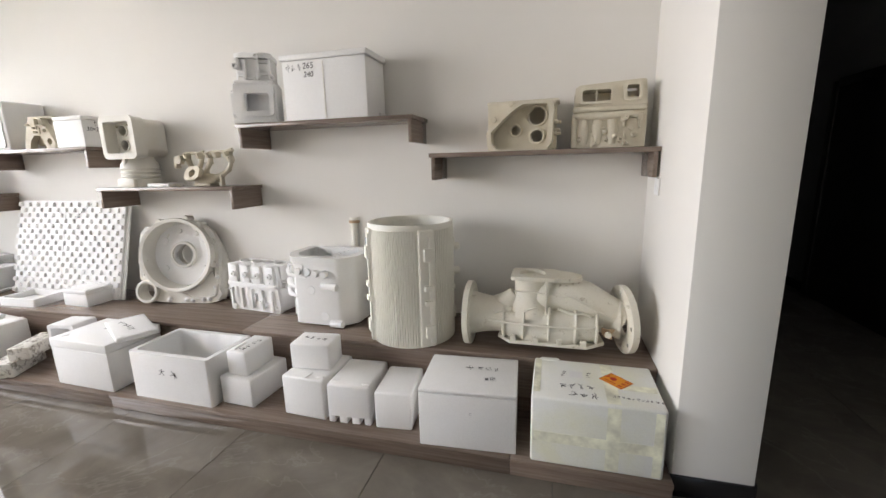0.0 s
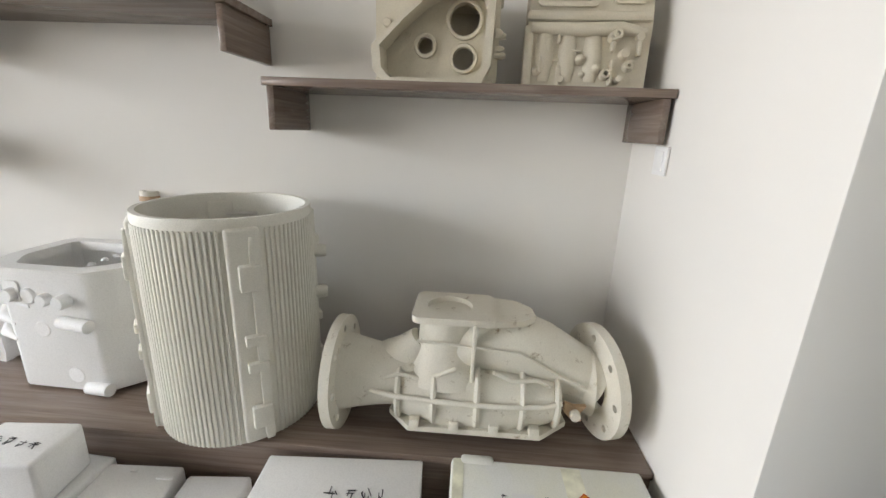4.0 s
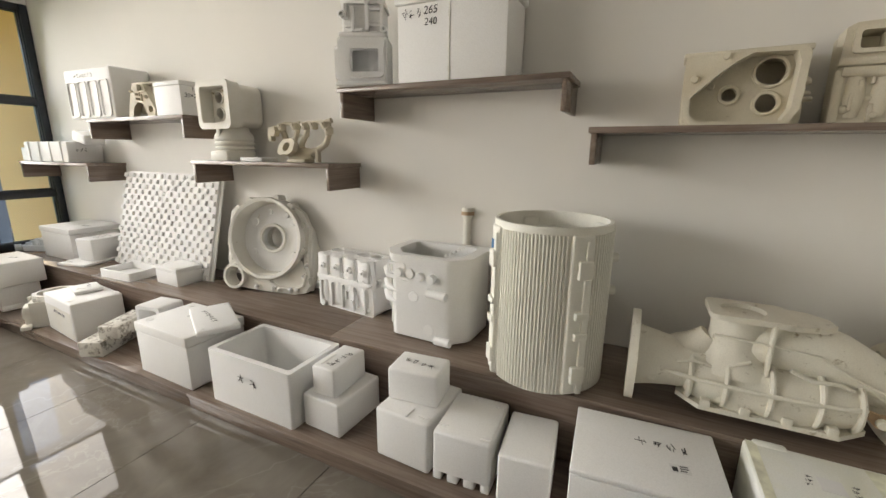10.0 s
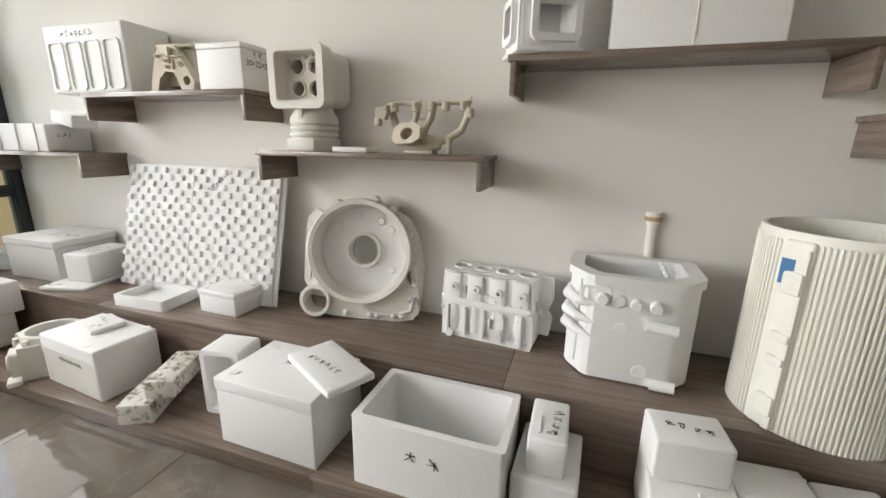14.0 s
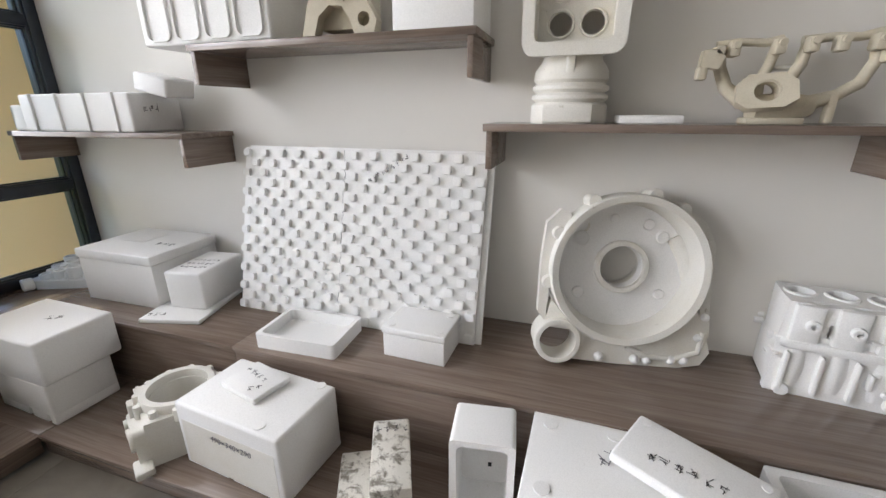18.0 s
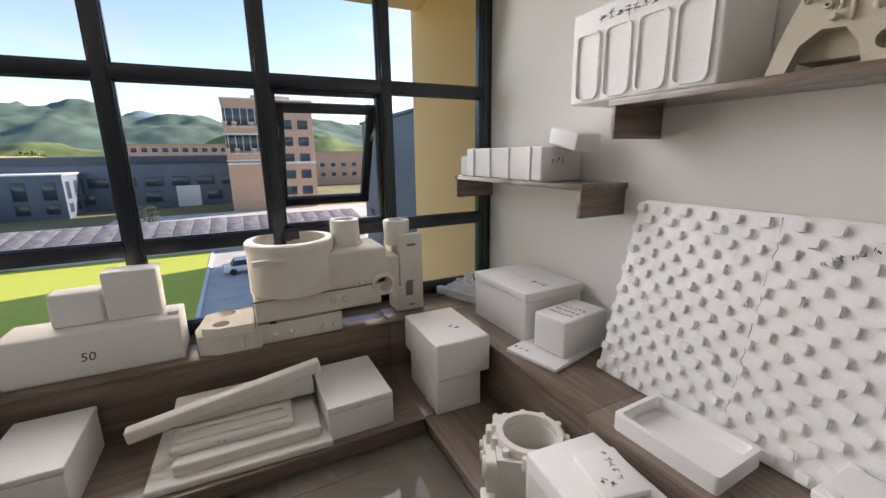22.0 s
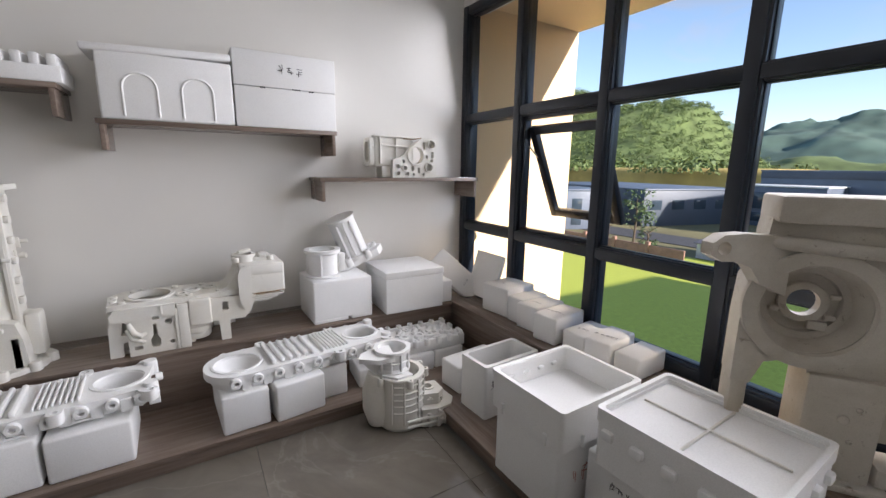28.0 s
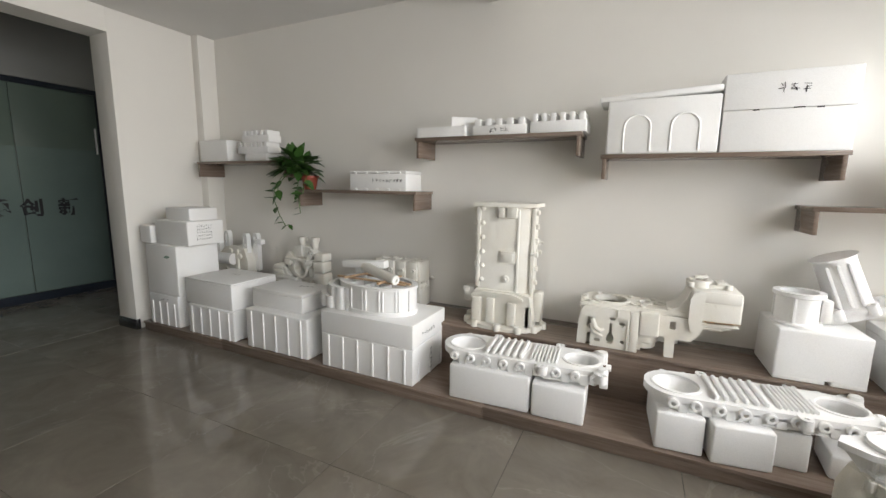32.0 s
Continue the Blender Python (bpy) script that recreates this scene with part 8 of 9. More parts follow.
part("corner_leg", Geo().prism([(-0.43, 0.0), (-0.372, 0.0), (-0.368, 0.075), (-0.345, 0.08), (-0.345, 0.115), (-0.372, 0.12), (-0.36, 0.19), (-0.34, 0.25), (-0.42, 0.25), (-0.425, 0.13)], 0, 0.05, FRONT), FOAM_OLD, c).matrix_basis = at(0, -0.07, 0)
part("strut", Geo().sweep([(-0.335, -0.145, 0.185), (-0.315, -0.160, 0.135), (-0.285, -0.160, 0.115), (-0.262, -0.150, 0.125)], [0.012, 0.015, 0.015, 0.010], 10), FOAM_OLD, c)
part("strut", Geo().sweep([(-0.345, -0.145, 0.155), (-0.325, -0.155, 0.10), (-0.27, -0.150, 0.075)], [0.010, 0.012, 0.009], 10), FOAM_OLD, c)
part("front_lip", Geo().prism([(-0.405, 0.205), (-0.335, 0.20), (-0.22, 0.215), (-0.12, 0.205), (-0.12, 0.27), (-0.385, 0.27), (-0.41, 0.24)], 0, 0.03, FRONT).box((-0.185, -0.035, 0.245), (0.010, 0.012, 0.05), 0.003), FOAM_OLD, c).matrix_basis = at(0, -0.128, 0)
part("smooth_box", Geo().box((-0.005, -0.105, 0.195), (0.112, 0.10, 0.155), 0.012, 3), FOAM_OLD, c)
for zz, rr in ((0.045, 0.075), (0.085, 0.088), (0.120, 0.096)):
    part("barrel_step", Geo().lathe([(0.0, zz - 0.022), (rr - 0.006, zz - 0.022), (rr, zz - 0.014), (rr, zz + 0.014), (rr - 0.006, zz + 0.020), (0.0, zz + 0.020)], 32, at(-0.03, -0.04, 0), closed=False), FOAM_OLD, c)
part("web_plate", Geo().prism([(0.045, 0.125), (0.085, 0.125), (0.092, 0.0), (0.142, 0.0), (0.142, 0.118), (0.225, 0.118), (0.262, 0.16), (0.275, 0.20), (0.30, 0.255), (0.045, 0.262)], 0, 0.035, FRONT, [list(reversed(rrect(0.032, 0.048, 0.004, 0.124, 0.205)))]), FOAM_OLD, c).matrix_basis = at(0, -0.10, 0)
deck_holes = [list(reversed(circ(-0.235, -0.005, 0.098, 34))), list(reversed(circ(-0.30, 0.112, 0.024, 16))), list(reversed(circ(-0.035, 0.005, 0.030, 20))), list(reversed(circ(0.055, 0.015, 0.022, 18))), list(reversed(circ(-0.085, -0.070, 0.018, 16)))]
part("top_deck", Geo().prism([(-0.415, -0.13), (-0.10, -0.135), (0.0, -0.12), (0.20, -0.12), (0.21, 0.12), (-0.20, 0.16), (-0.37, 0.16), (-0.43, 0.06)], 0.262, 0.290, None, deck_holes), FOAM_OLD, c)
for u, v, ro, ri in ((-0.235, -0.005, 0.120, 0.098), (-0.30, 0.112, 0.036, 0.024), (-0.035, 0.005, 0.046, 0.030), (0.055, 0.015, 0.036, 0.022), (-0.085, -0.070, 0.034, 0.018)):
    part("deck_ring", Geo().ring((u, v, 0.286), (u, v, 0.300), ro, ri, 32), FOAM_OLD, c)
for u, v in ((-0.395, -0.06), (-0.40, 0.02), (-0.12, 0.11), (-0.05, -0.105), (0.10, -0.09), (0.02, 0.10), (-0.355, -0.105)):
    fit_on(c, FOAM_OLD, "drilled_boss", (u, v, 0.286), (0.018, 0.018, 0.016))
part("rear_wall", Geo().box((-0.11, 0.135, 0.135), (0.60, 0.03, 0.26), 0.008), FOAM_OLD, c)
part("end_wall", Geo().box((-0.405, 0.03, 0.135), (0.03, 0.20, 0.255), 0.008), FOAM_OLD, c)
part("inner_floor", Geo().box((-0.22, 0.02, 0.012), (0.36, 0.22, 0.02), 0.004), FOAM_OLD, c)
part("saddle", Geo().prism([(0.075, 0.284), (0.225, 0.284), (0.225, 0.425), (0.205, 0.425), (0.185, 0.37), (0.145, 0.315)], -0.10, 0.105, FRONT), FOAM_OLD, c)
part("raised_end", Geo().box((0.335, -0.02, 0.345), (0.255, 0.25, 0.185), 0.016, 3), FOAM_OLD, c)
part("raised_top", Geo().box((0.345, -0.02, 0.405), (0.225, 0.262, 0.068), 0.010, 2), FOAM_OLD, c)
part("flange_plate", Geo().prism([(0.262, 0.19), (0.235, 0.178), (0.212, 0.195), (0.200, 0.25), (0.200, 0.385), (0.212, 0.418), (0.240, 0.430), (0.272, 0.430), (0.272, 0.345), (0.268, 0.25)], 0, 0.022, FRONT), FOAM_OLD, c, "rounded flange on the raised end").matrix_basis = at(0, -0.135, 0)
for k, zz in enumerate((0.238, 0.222, 0.207)):
    part("under_plate", Geo().box((0.355 - 0.02 * k, -0.02, zz), (0.20 - 0.035 * k, 0.235 - 0.02 * k, 0.014), 0.005), FOAM_OLD, c)
part("glue_line", Geo().sweep([(0.28, -0.147, 0.258), (0.37, -0.147, 0.257), (0.46, -0.146, 0.262)], 0.0028, 6), GLUE, c, "brown glue line under the raised end")
part("cap", Geo().ring((0.255, 0.0, 0.435), (0.255, 0.0, 0.482), 0.070, 0.046, 28).box((0.345, 0.01, 0.452), (0.13, 0.13, 0.030), 0.010), FOAM_OLD, c)
part("cap_rib", Geo().box((0.305, -0.055, 0.468), (0.075, 0.035, 0.022), 0.007, m=pose(0, 0, 0, 0, -6, 12)).box((0.36, -0.02, 0.474), (0.05, 0.09, 0.018), 0.006), FOAM_OLD, c)
for u, v in ((0.205, -0.05), (0.37, 0.055), (0.40, -0.05), (0.31, 0.07), (0.215, 0.06)):
    fit_on(c, FOAM_OLD, "drilled_boss", (u, v, 0.440), (0.022, 0.022, 0.03))

c = cast("cup_pattern", -4.655, -2.97, UP + 0.286, 180, "white polystyrene cup pattern standing on a box")
part("cup", Geo().lathe([(0.0, 0.0), (0.115, 0.0), (0.118, 0.012), (0.10, 0.02), (0.10, 0.155), (0.118, 0.165), (0.118, 0.185), (0.085, 0.185), (0.085, 0.03), (0.0, 0.03)], 40, closed=False), FOAM, c)
part("side_block", Geo().box((0.115, -0.03, 0.09), (0.05, 0.06, 0.13), 0.012), FOAM, c)
for i in range(4):
    fit_on(c, FOAM, "rib", (0.102 * math.cos(1.2 + i * 1.57), 0.102 * math.sin(1.2 + i * 1.57), 0.02), (0.014, 0.014, 0.14))
c = cast("cup_pattern", -4.935, -3.10, UP + 0.37, 180, "white polystyrene cup pattern leaning on its flange", rx=0, ry=-22)
part("cup", Geo().lathe([(0.0, 0.0), (0.115, 0.0), (0.112, 0.02), (0.098, 0.03), (0.095, 0.30), (0.108, 0.315), (0.0, 0.32)], 40, closed=False), FOAM, c)
part("flange", Geo().prism([(-0.13, -0.09), (0.14, -0.10), (0.20, -0.03), (0.16, 0.10), (-0.10, 0.12)], -0.04, 0.012), FOAM, c)
for i in range(6):
    fit_on(c, FOAM, "drilled_boss", (0.145 * math.cos(i * 1.05 - 2.2), 0.11 * math.sin(i * 1.05 - 2.2), -0.02), (0.026, 0.026, 0.06))
for i in range(3):
    fit_on(c, FOAM, "rib", (-0.07 + 0.05 * i, -0.095, 0.04), (0.016, 0.02, 0.24))

c = cast("bearing_ring_pattern", -2.03, -2.62, LOW + 0.4265, 172, "white polystyrene ring pattern braced with wooden strips")


def scallop(cx, cy, rx, ry, n, deep, scale=1.0):
    """An oval outline with n rounded flutes round it."""
    return [(cx + scale * rx * f * math.cos(a), cy + scale * ry * f * math.sin(a)) for a, f in ((2 * math.pi * i / (6 * n), 1 - deep + deep * abs(math.sin(math.pi * i / 6)) ** 0.5) for i in range(6 * n))]


rim = [(0.335 * math.cos(2 * math.pi * i / 40) + 0.03, 0.21 * math.sin(2 * math.pi * i / 40)) for i in range(40)]
inner = list(reversed([(x * 0.90, y * 0.86) for x, y in rim]))
part("ring", Geo().prism(rim, 0.02, 0.20, None, [inner]), FOAM, c)
part("ring_foot", Geo().prism([(x * 1.02, y * 1.03) for x, y in rim], 0.0, 0.030, None, [inner]), FOAM, c)
part("top_lip", Geo().prism([(x * 1.025, y * 1.03) for x, y in rim], 0.186, 0.205, None, [inner]), FOAM, c)
for mid in (268, 292, 316, 340):
    for da in (-9.5, 9.5):
        a = radians(mid + da)
        fit_on(c, FOAM, "rib", (0.03 + 0.337 * math.cos(a), 0.212 * math.sin(a), 0.035), (0.016, 0.012, 0.15), pose(0, 0, 0, 0, 0, math.degrees(a)))
part("step_lobe", Geo().prism(scallop(-0.175, -0.035, 0.215, 0.195, 15, 0.085), 0.0, 0.172, None, [list(reversed(scallop(-0.175, -0.035, 0.215, 0.195, 15, 0.0, 0.80)))]), FOAM, c, "fluted step of the rim")
part("foot_lobe", Geo().prism(scallop(-0.255, -0.045, 0.215, 0.190, 14, 0.10), 0.0, 0.090, None, [list(reversed(scallop(-0.215, -0.035, 0.19, 0.165, 14, 0.0, 0.80)))]), FOAM, c, "lower fluted step of the rim")
part("end_post", Geo().box((-0.215, 0.10, 0.15), (0.045, 0.05, 0.22), 0.008), FOAM, c)
for u in (-0.12, 0.02, 0.16):
    part("lattice_panel", Geo().box((u, 0.0, 0.12), (0.012, 0.30, 0.15), 0.003), FOAM, c, "upright foam panel inside the ring")
part("lattice_panel", Geo().box((0.02, 0.01, 0.12), (0.50, 0.012, 0.15), 0.003), FOAM, c, "upright foam panel inside the ring")
strip = Geo().box((0, 0, 0), (0.62, 0.022, 0.014), 0.002).mesh("brace", STICK_WOOD)
repeat("brace", strip, c, [at(0.0, -0.05, 0.213) @ pose(0, 0, 0, 0, 0, 6), at(0.02, 0.06, 0.213) @ pose(0, 0, 0, 0, 0, -8)])
short = Geo().box((0, 0, 0), (0.30, 0.022, 0.014), 0.002).mesh("brace", STICK_WOOD)
repeat("brace", short, c, [at(-0.15, 0.0, 0.228) @ pose(0, 0, 0, 0, 0, 82), at(0.15, 0.0, 0.228) @ pose(0, 0, 0, 0, 0, 96)])
part("pole", Geo().sweep([(-0.15, 0.06, 0.285), (0.02, 0.0, 0.270), (0.25, -0.06, 0.250)], [0.040, 0.036, 0.034], 18), FOAM_OLD, c, "rolled foam tube lying on the braces")
part("pole_end", Geo().ring((0.25, -0.06, 0.250), (0.262, -0.063, 0.249), 0.034, 0.014, 18), FOAM_YELLOW, c)
part("bar", Geo().box((-0.13, 0.09, 0.312), (0.40, 0.07, 0.055), 0.006, m=pose(0, 0, 0, 0, -4, 8)), FOAM, c)
part("prop", Geo().box((-0.225, 0.06, 0.245), (0.04, 0.04, 0.095), 0.006), FOAM, c)
engine_block(-1.98, -3.11, UP, 180, 0.46, 0.20, 0.40, FOAM_OLD, 381, "white polystyrene engine block pattern behind a ring pattern")

c = cast("half_housing_pattern", -0.87, -3.10, UP, 180, "cream polystyrene half housing pattern with a hub hole")
dome = [(-0.20, 0.0), (0.24, 0.0), (0.255, 0.10)] + [(0.02 + 0.235 * math.cos(a), 0.215 + 0.225 * math.sin(a)) for a in [radians(-4 + 17 * i) for i in range(12)]] + [(-0.22, 0.09)]
part("wall", Geo().prism(dome, 0, 0.04, FRONT, [list(reversed(circ(0.0, 0.215, 0.070, 28))), list(reversed(circ(0.18, 0.085, 0.036, 20)))]), FOAM_OLD, c).matrix_basis = at(0, 0.02, 0)
part("hub", Geo().ring((0.0, -0.015, 0.215), (0.0, -0.075, 0.215), 0.100, 0.070, 32), FOAM_OLD, c)
part("eye", Geo().ring((0.18, -0.015, 0.085), (0.18, -0.085, 0.085), 0.060, 0.036, 24), FOAM_OLD, c)
for i, a0 in enumerate((16, 40, 64, 88, 112, 136)):
    wedge = [(0.02 + r * math.cos(radians(a)), 0.215 + r * math.sin(radians(a))) for r, a in ((0.115, a0), (0.225, a0 + 1), (0.225, a0 + 19), (0.115, a0 + 18))]
    part("wedge_panel", Geo().prism(wedge, 0, 0.030 + 0.016 * (i % 2), FRONT), FOAM_OLD, c).matrix_basis = at(0, -0.018, 0)
part("ledge", Geo().box((-0.045, -0.060, 0.303), (0.30, 0.05, 0.016), 0.004), FOAM_OLD, c)
for u, v, w, h, d in ((-0.155, 0.265, 0.085, 0.070, 0.06), (0.115, 0.275, 0.075, 0.055, 0.06), (0.135, 0.185, 0.060, 0.10, 0.05), (-0.115, 0.065, 0.17, 0.12, 0.07), (0.055, 0.045, 0.11, 0.085, 0.05)):
    part("block", Geo().box((u, -0.020 - d / 2, v), (w, d, h), 0.014, 3), FOAM_OLD, c)
for k, (w, v, h) in enumerate(((0.115, 0.34, 0.075), (0.125, 0.245, 0.105), (0.130, 0.125, 0.125), (0.12, 0.035, 0.07))):
    part("tower", Geo().box((0.245, -0.02 - 0.008 * (k % 2), v), (w, 0.13, h), 0.016, 3), FOAM_OLD, c)
for k in range(4):
    part("side_flute", Geo().box((-0.275 + 0.008 * k, -0.03, 0.205 - 0.05 * k), (0.12 + 0.012 * k, 0.12, 0.046), 0.014, 3), FOAM_OLD, c)
part("side_foot", Geo().box((-0.27, -0.02, 0.015), (0.16, 0.13, 0.03), 0.008), FOAM_OLD, c)
part("brace_rib", Geo().prism([(-0.225, 0.20), (-0.20, 0.215), (-0.09, 0.10), (-0.115, 0.085)], 0, 0.03, FRONT), FOAM_OLD, c).matrix_basis = at(0, -0.05, 0)
for u in (-0.012, 0.14):
    part("horn", Geo().lathe([(0, 0), (0.030, 0), (0.032, 0.05), (0.046, 0.075), (0.046, 0.105), (0.0, 0.105)], 18, at(u, 0.0, 0.412), closed=False), FOAM_OLD, c)
fit_on(c, FOAM_OLD, "drilled_boss", (0.165, -0.03, 0.37), (0.026, 0.026, 0.05), F90)

c = cast("fork_pattern", 0.13, -3.12, UP, 180, "white polystyrene fork pattern with two uprights and a pipe")
part("pipe", Geo().cyl((-0.24, -0.10, 0.225), (0.08, -0.10, 0.225), 0.060, n=28), FOAM, c)
part("pipe_end", Geo().ring((-0.235, -0.10, 0.225), (-0.255, -0.10, 0.225), 0.064, 0.046, 28), FOAM, c)
part("body", Geo().prism([(-0.22, 0.0), (0.24, 0.0), (0.27, 0.20), (0.22, 0.34), (0.10, 0.37), (-0.06, 0.35), (-0.15, 0.28), (-0.24, 0.22)], 0, 0.12, FRONT), FOAM_OLD, c).matrix_basis = at(0, 0.04, 0)
for u in (-0.23, 0.20, 0.27):
    part("upright", Geo().prism([(u - 0.035, 0.10), (u + 0.035, 0.10), (u + 0.036, 0.34), (u + 0.034, 0.47), (u + 0.018, 0.50), (u - 0.018, 0.50), (u - 0.034, 0.47), (u - 0.036, 0.34)], 0, 0.05, FRONT, [list(reversed(rrect(0.028, 0.09, 0.012, u, 0.42)))]), FOAM, c).matrix_basis = at(0, 0.0 if u < 0.25 else 0.07, 0)
part("upright", Geo().prism([(-0.265, 0.10), (-0.195, 0.10), (-0.196, 0.47), (-0.215, 0.50), (-0.245, 0.50), (-0.264, 0.47)], 0, 0.05, FRONT, [list(reversed(rrect(0.028, 0.09, 0.012, -0.23, 0.42)))]), FOAM, c).matrix_basis = at(0.03, 0.09, 0)
part("stub", Geo().box((0.34, 0.02, 0.415), (0.10, 0.06, 0.05), 0.008), FOAM, c)
for u, v in ((-0.05, 0.10), (0.10, 0.12), (0.16, 0.26), (0.02, 0.31)):
    fit_on(c, FOAM_OLD, "boss", (u, -0.07, v), (0.03, 0.03, 0.03), F90)
part("rib", Geo().box((0.13, -0.085, 0.20), (0.022, 0.03, 0.26), 0.006), FOAM_OLD, c)

# oil pans
def oil_pan(x, y, z, rz, label, flip=1, rx=0, ry=0):
    c = cast("oil_pan_pattern", x, y, z, rz, label, rx=rx, ry=ry)
    half = []
    for i in range(11):
        a = radians(90 + 18 * i)
        half.append((-0.36 + 0.16 * math.cos(a), 0.165 * math.sin(a)))
    right = [(0.30, -0.165), (0.42, -0.15), (0.47, -0.17), (0.50, -0.12), (0.48, -0.04), (0.48, 0.05), (0.50, 0.12), (0.47, 0.16), (0.40, 0.15), (0.30, 0.165)]
    out = [(flip * u, v) for u, v in half + right]
    out = out if flip > 0 else list(reversed(out))
    hole = circ(flip * 0.36, 0.0, 0.095, 24, 0, 0.085)
    bowl = circ(flip * -0.36, 0.0, 0.115, 26)
    part("flange", Geo().prism(out, 0.045, 0.085, None, [list(reversed(hole)), list(reversed(bowl))]), FOAM, c)
    part("skirt", Geo().prism([(u * 0.94, v * 0.88) for u, v in out], 0.0, 0.05, None, [list(reversed([(u, v * 1.0) for u, v in hole])), list(reversed(bowl))]), FOAM, c)
    part("bowl", Geo().lathe([(0.114, 0.090), (0.126, 0.090), (0.130, 0.08), (0.112, 0.066), (0.07, 0.015), (0.0, 0.012), (0.0, 0.004), (0.11, 0.01)], 32, at(flip * -0.36, 0, 0), closed=False), FOAM, c)
    part("hole_rim", Geo().lathe([(0.094, 0.08), (0.120, 0.08), (0.114, 0.092), (0.10, 0.092)], 30, at(flip * 0.36, 0, 0) @ Matrix.Diagonal((1, 0.92, 1, 1))), FOAM, c)
    rib = Geo().box((0, 0, 0.098), (0.022, 0.27, 0.028), 0.009, 2).mesh("rib", FOAM)
    repeat("rib", rib, c, [at(flip * (-0.20 + 0.043 * i), 0, 0) for i in range(6)])
    thin = Geo().box((0, 0, 0.094), (0.010, 0.25, 0.02), 0.004, 2).mesh("rib", FOAM)
    repeat("rib", thin, c, [at(flip * (0.075 + 0.021 * i), 0, 0) for i in range(8)])
    for i in range(9):
        u = -0.40 + 0.105 * i
        fit_on(c, FOAM, "drilled_boss", (flip * u, -0.152, 0.052), (0.027, 0.027, 0.030), F90)
        fit_on(c, FOAM, "bead", (flip * u, 0.156, 0.060), (0.030, 0.030, 0.034), pose(0, 0, 0, -90, 0, 0))
        fit_on(c, FOAM, "rib", (flip * (u + 0.05), -0.155, 0.0), (0.045, 0.02, 0.06))
    for v in (-0.13, 0.13):
        fit_on(c, FOAM, "boss", (flip * 0.48, v, 0.03), (0.032, 0.032, 0.075))
    fit_on(c, FOAM, "boss", (flip * 0.50, 0.0, 0.06), (0.02, 0.02, 0.03), R90)
    for u0, v0, a0 in ((0.47, -0.17, -40), (0.47, 0.17, 40), (0.15, -0.175, -90), (-0.20, 0.175, 90), (0.22, 0.175, 90)):
        part("ear", Geo().prism(rrect(0.075, 0.055, 0.02), 0.038, 0.088, at(flip * u0, v0, 0) @ pose(0, 0, 0, 0, 0, a0), [list(reversed(circ(0.012, 0.0, 0.013, 12)))]), FOAM, c)
    window = Geo().prism(rrect(0.075, 0.042, 0.006), 0, 0.012, FRONT, [list(reversed(rrect(0.055, 0.024, 0.004)))]).mesh("side_frame", FOAM)
    repeat("side_frame", window, c, [at(flip * u, -0.146, 0.022) for u in (-0.13, 0.02, 0.23)])
    return c


oil_pan(-3.20, -2.565, LOW + 0.2255, 184, "white polystyrene oil pan pattern with cross ribs resting on two blocks", 1)
oil_pan(-4.42, -2.59, LOW + 0.2055, 186, "white polystyrene oil pan pattern with cross ribs resting on three blocks", 1)

c = cast("valve_plate_pattern", -5.245, -2.62, LOW + 0.126, 176, "white polystyrene valve plate pattern in the corner")
part("plate", Geo().box((0, 0, 0.030), (0.47, 0.28, 0.060), 0.010), FOAM, c)
part("side_rail", Geo().box((0, -0.142, 0.040), (0.49, 0.022, 0.080), 0.008).box((0, 0.142, 0.040), (0.49, 0.022, 0.080), 0.008), FOAM, c)
for i in range(4):
    part("valve_seat", Geo().ring((-0.165 + 0.11 * i, -0.045, 0.055), (-0.165 + 0.11 * i, -0.045, 0.085), 0.036, 0.022, 20), FOAM, c)
    part("channel", Geo().sweep([(-0.19 + 0.11 * i, 0.02, 0.062), (-0.15 + 0.11 * i, 0.05, 0.072), (-0.14 + 0.11 * i, 0.11, 0.066)], [0.014, 0.018, 0.014], 10), FOAM, c)
rough_face(c, FOAM, 0.44, 0.24, at(0, 0.01, 0.058), 22, 401, 0.022, 0.6)
for i in range(6):
    fit_on(c, FOAM, "drilled_boss", (-0.215 + 0.086 * i, -0.15, 0.048), (0.020, 0.020, 0.044))
    fit_on(c, FOAM, "drilled_boss", (-0.215 + 0.086 * i, 0.15, 0.048), (0.020, 0.020, 0.044))
for u in (-0.25, 0.25):
    part("end_lug", Geo().box((u, -0.06, 0.045), (0.035, 0.07, 0.07), 0.010, 2).box((u, 0.08, 0.04), (0.03, 0.05, 0.06), 0.008), FOAM, c)

c = cast("clutch_housing_pattern", -4.83, -2.175, 0.0, 172, "aged polystyrene clutch housing pattern standing on the floor")
part("barrel", Geo().lathe([(0.0, 0.0), (0.12, 0.0), (0.135, 0.03), (0.132, 0.12), (0.125, 0.26), (0.130, 0.305), (0.108, 0.305), (0.100, 0.20), (0.0, 0.19)], 40, at(0.02, 0, 0), closed=False), FOAM_OLD, c)
part("bulge", Geo().sweep([(-0.085, 0.015, 0.03), (-0.105, 0.015, 0.12), (-0.11, 0.015, 0.22), (-0.10, 0.015, 0.31)], [0.080, 0.088, 0.082, 0.060], 22), FOAM_OLD, c, "smooth bulging side of the housing")
for zz in (0.115, 0.155, 0.192, 0.228, 0.268):
    arc = [(0.02 + 0.131 * math.cos(radians(238 + 8 * i)), 0.131 * math.sin(radians(238 + 8 * i)), zz) for i in range(12)]
    part("hoop", Geo().sweep(arc, 0.0065, 6), FOAM_OLD, c)
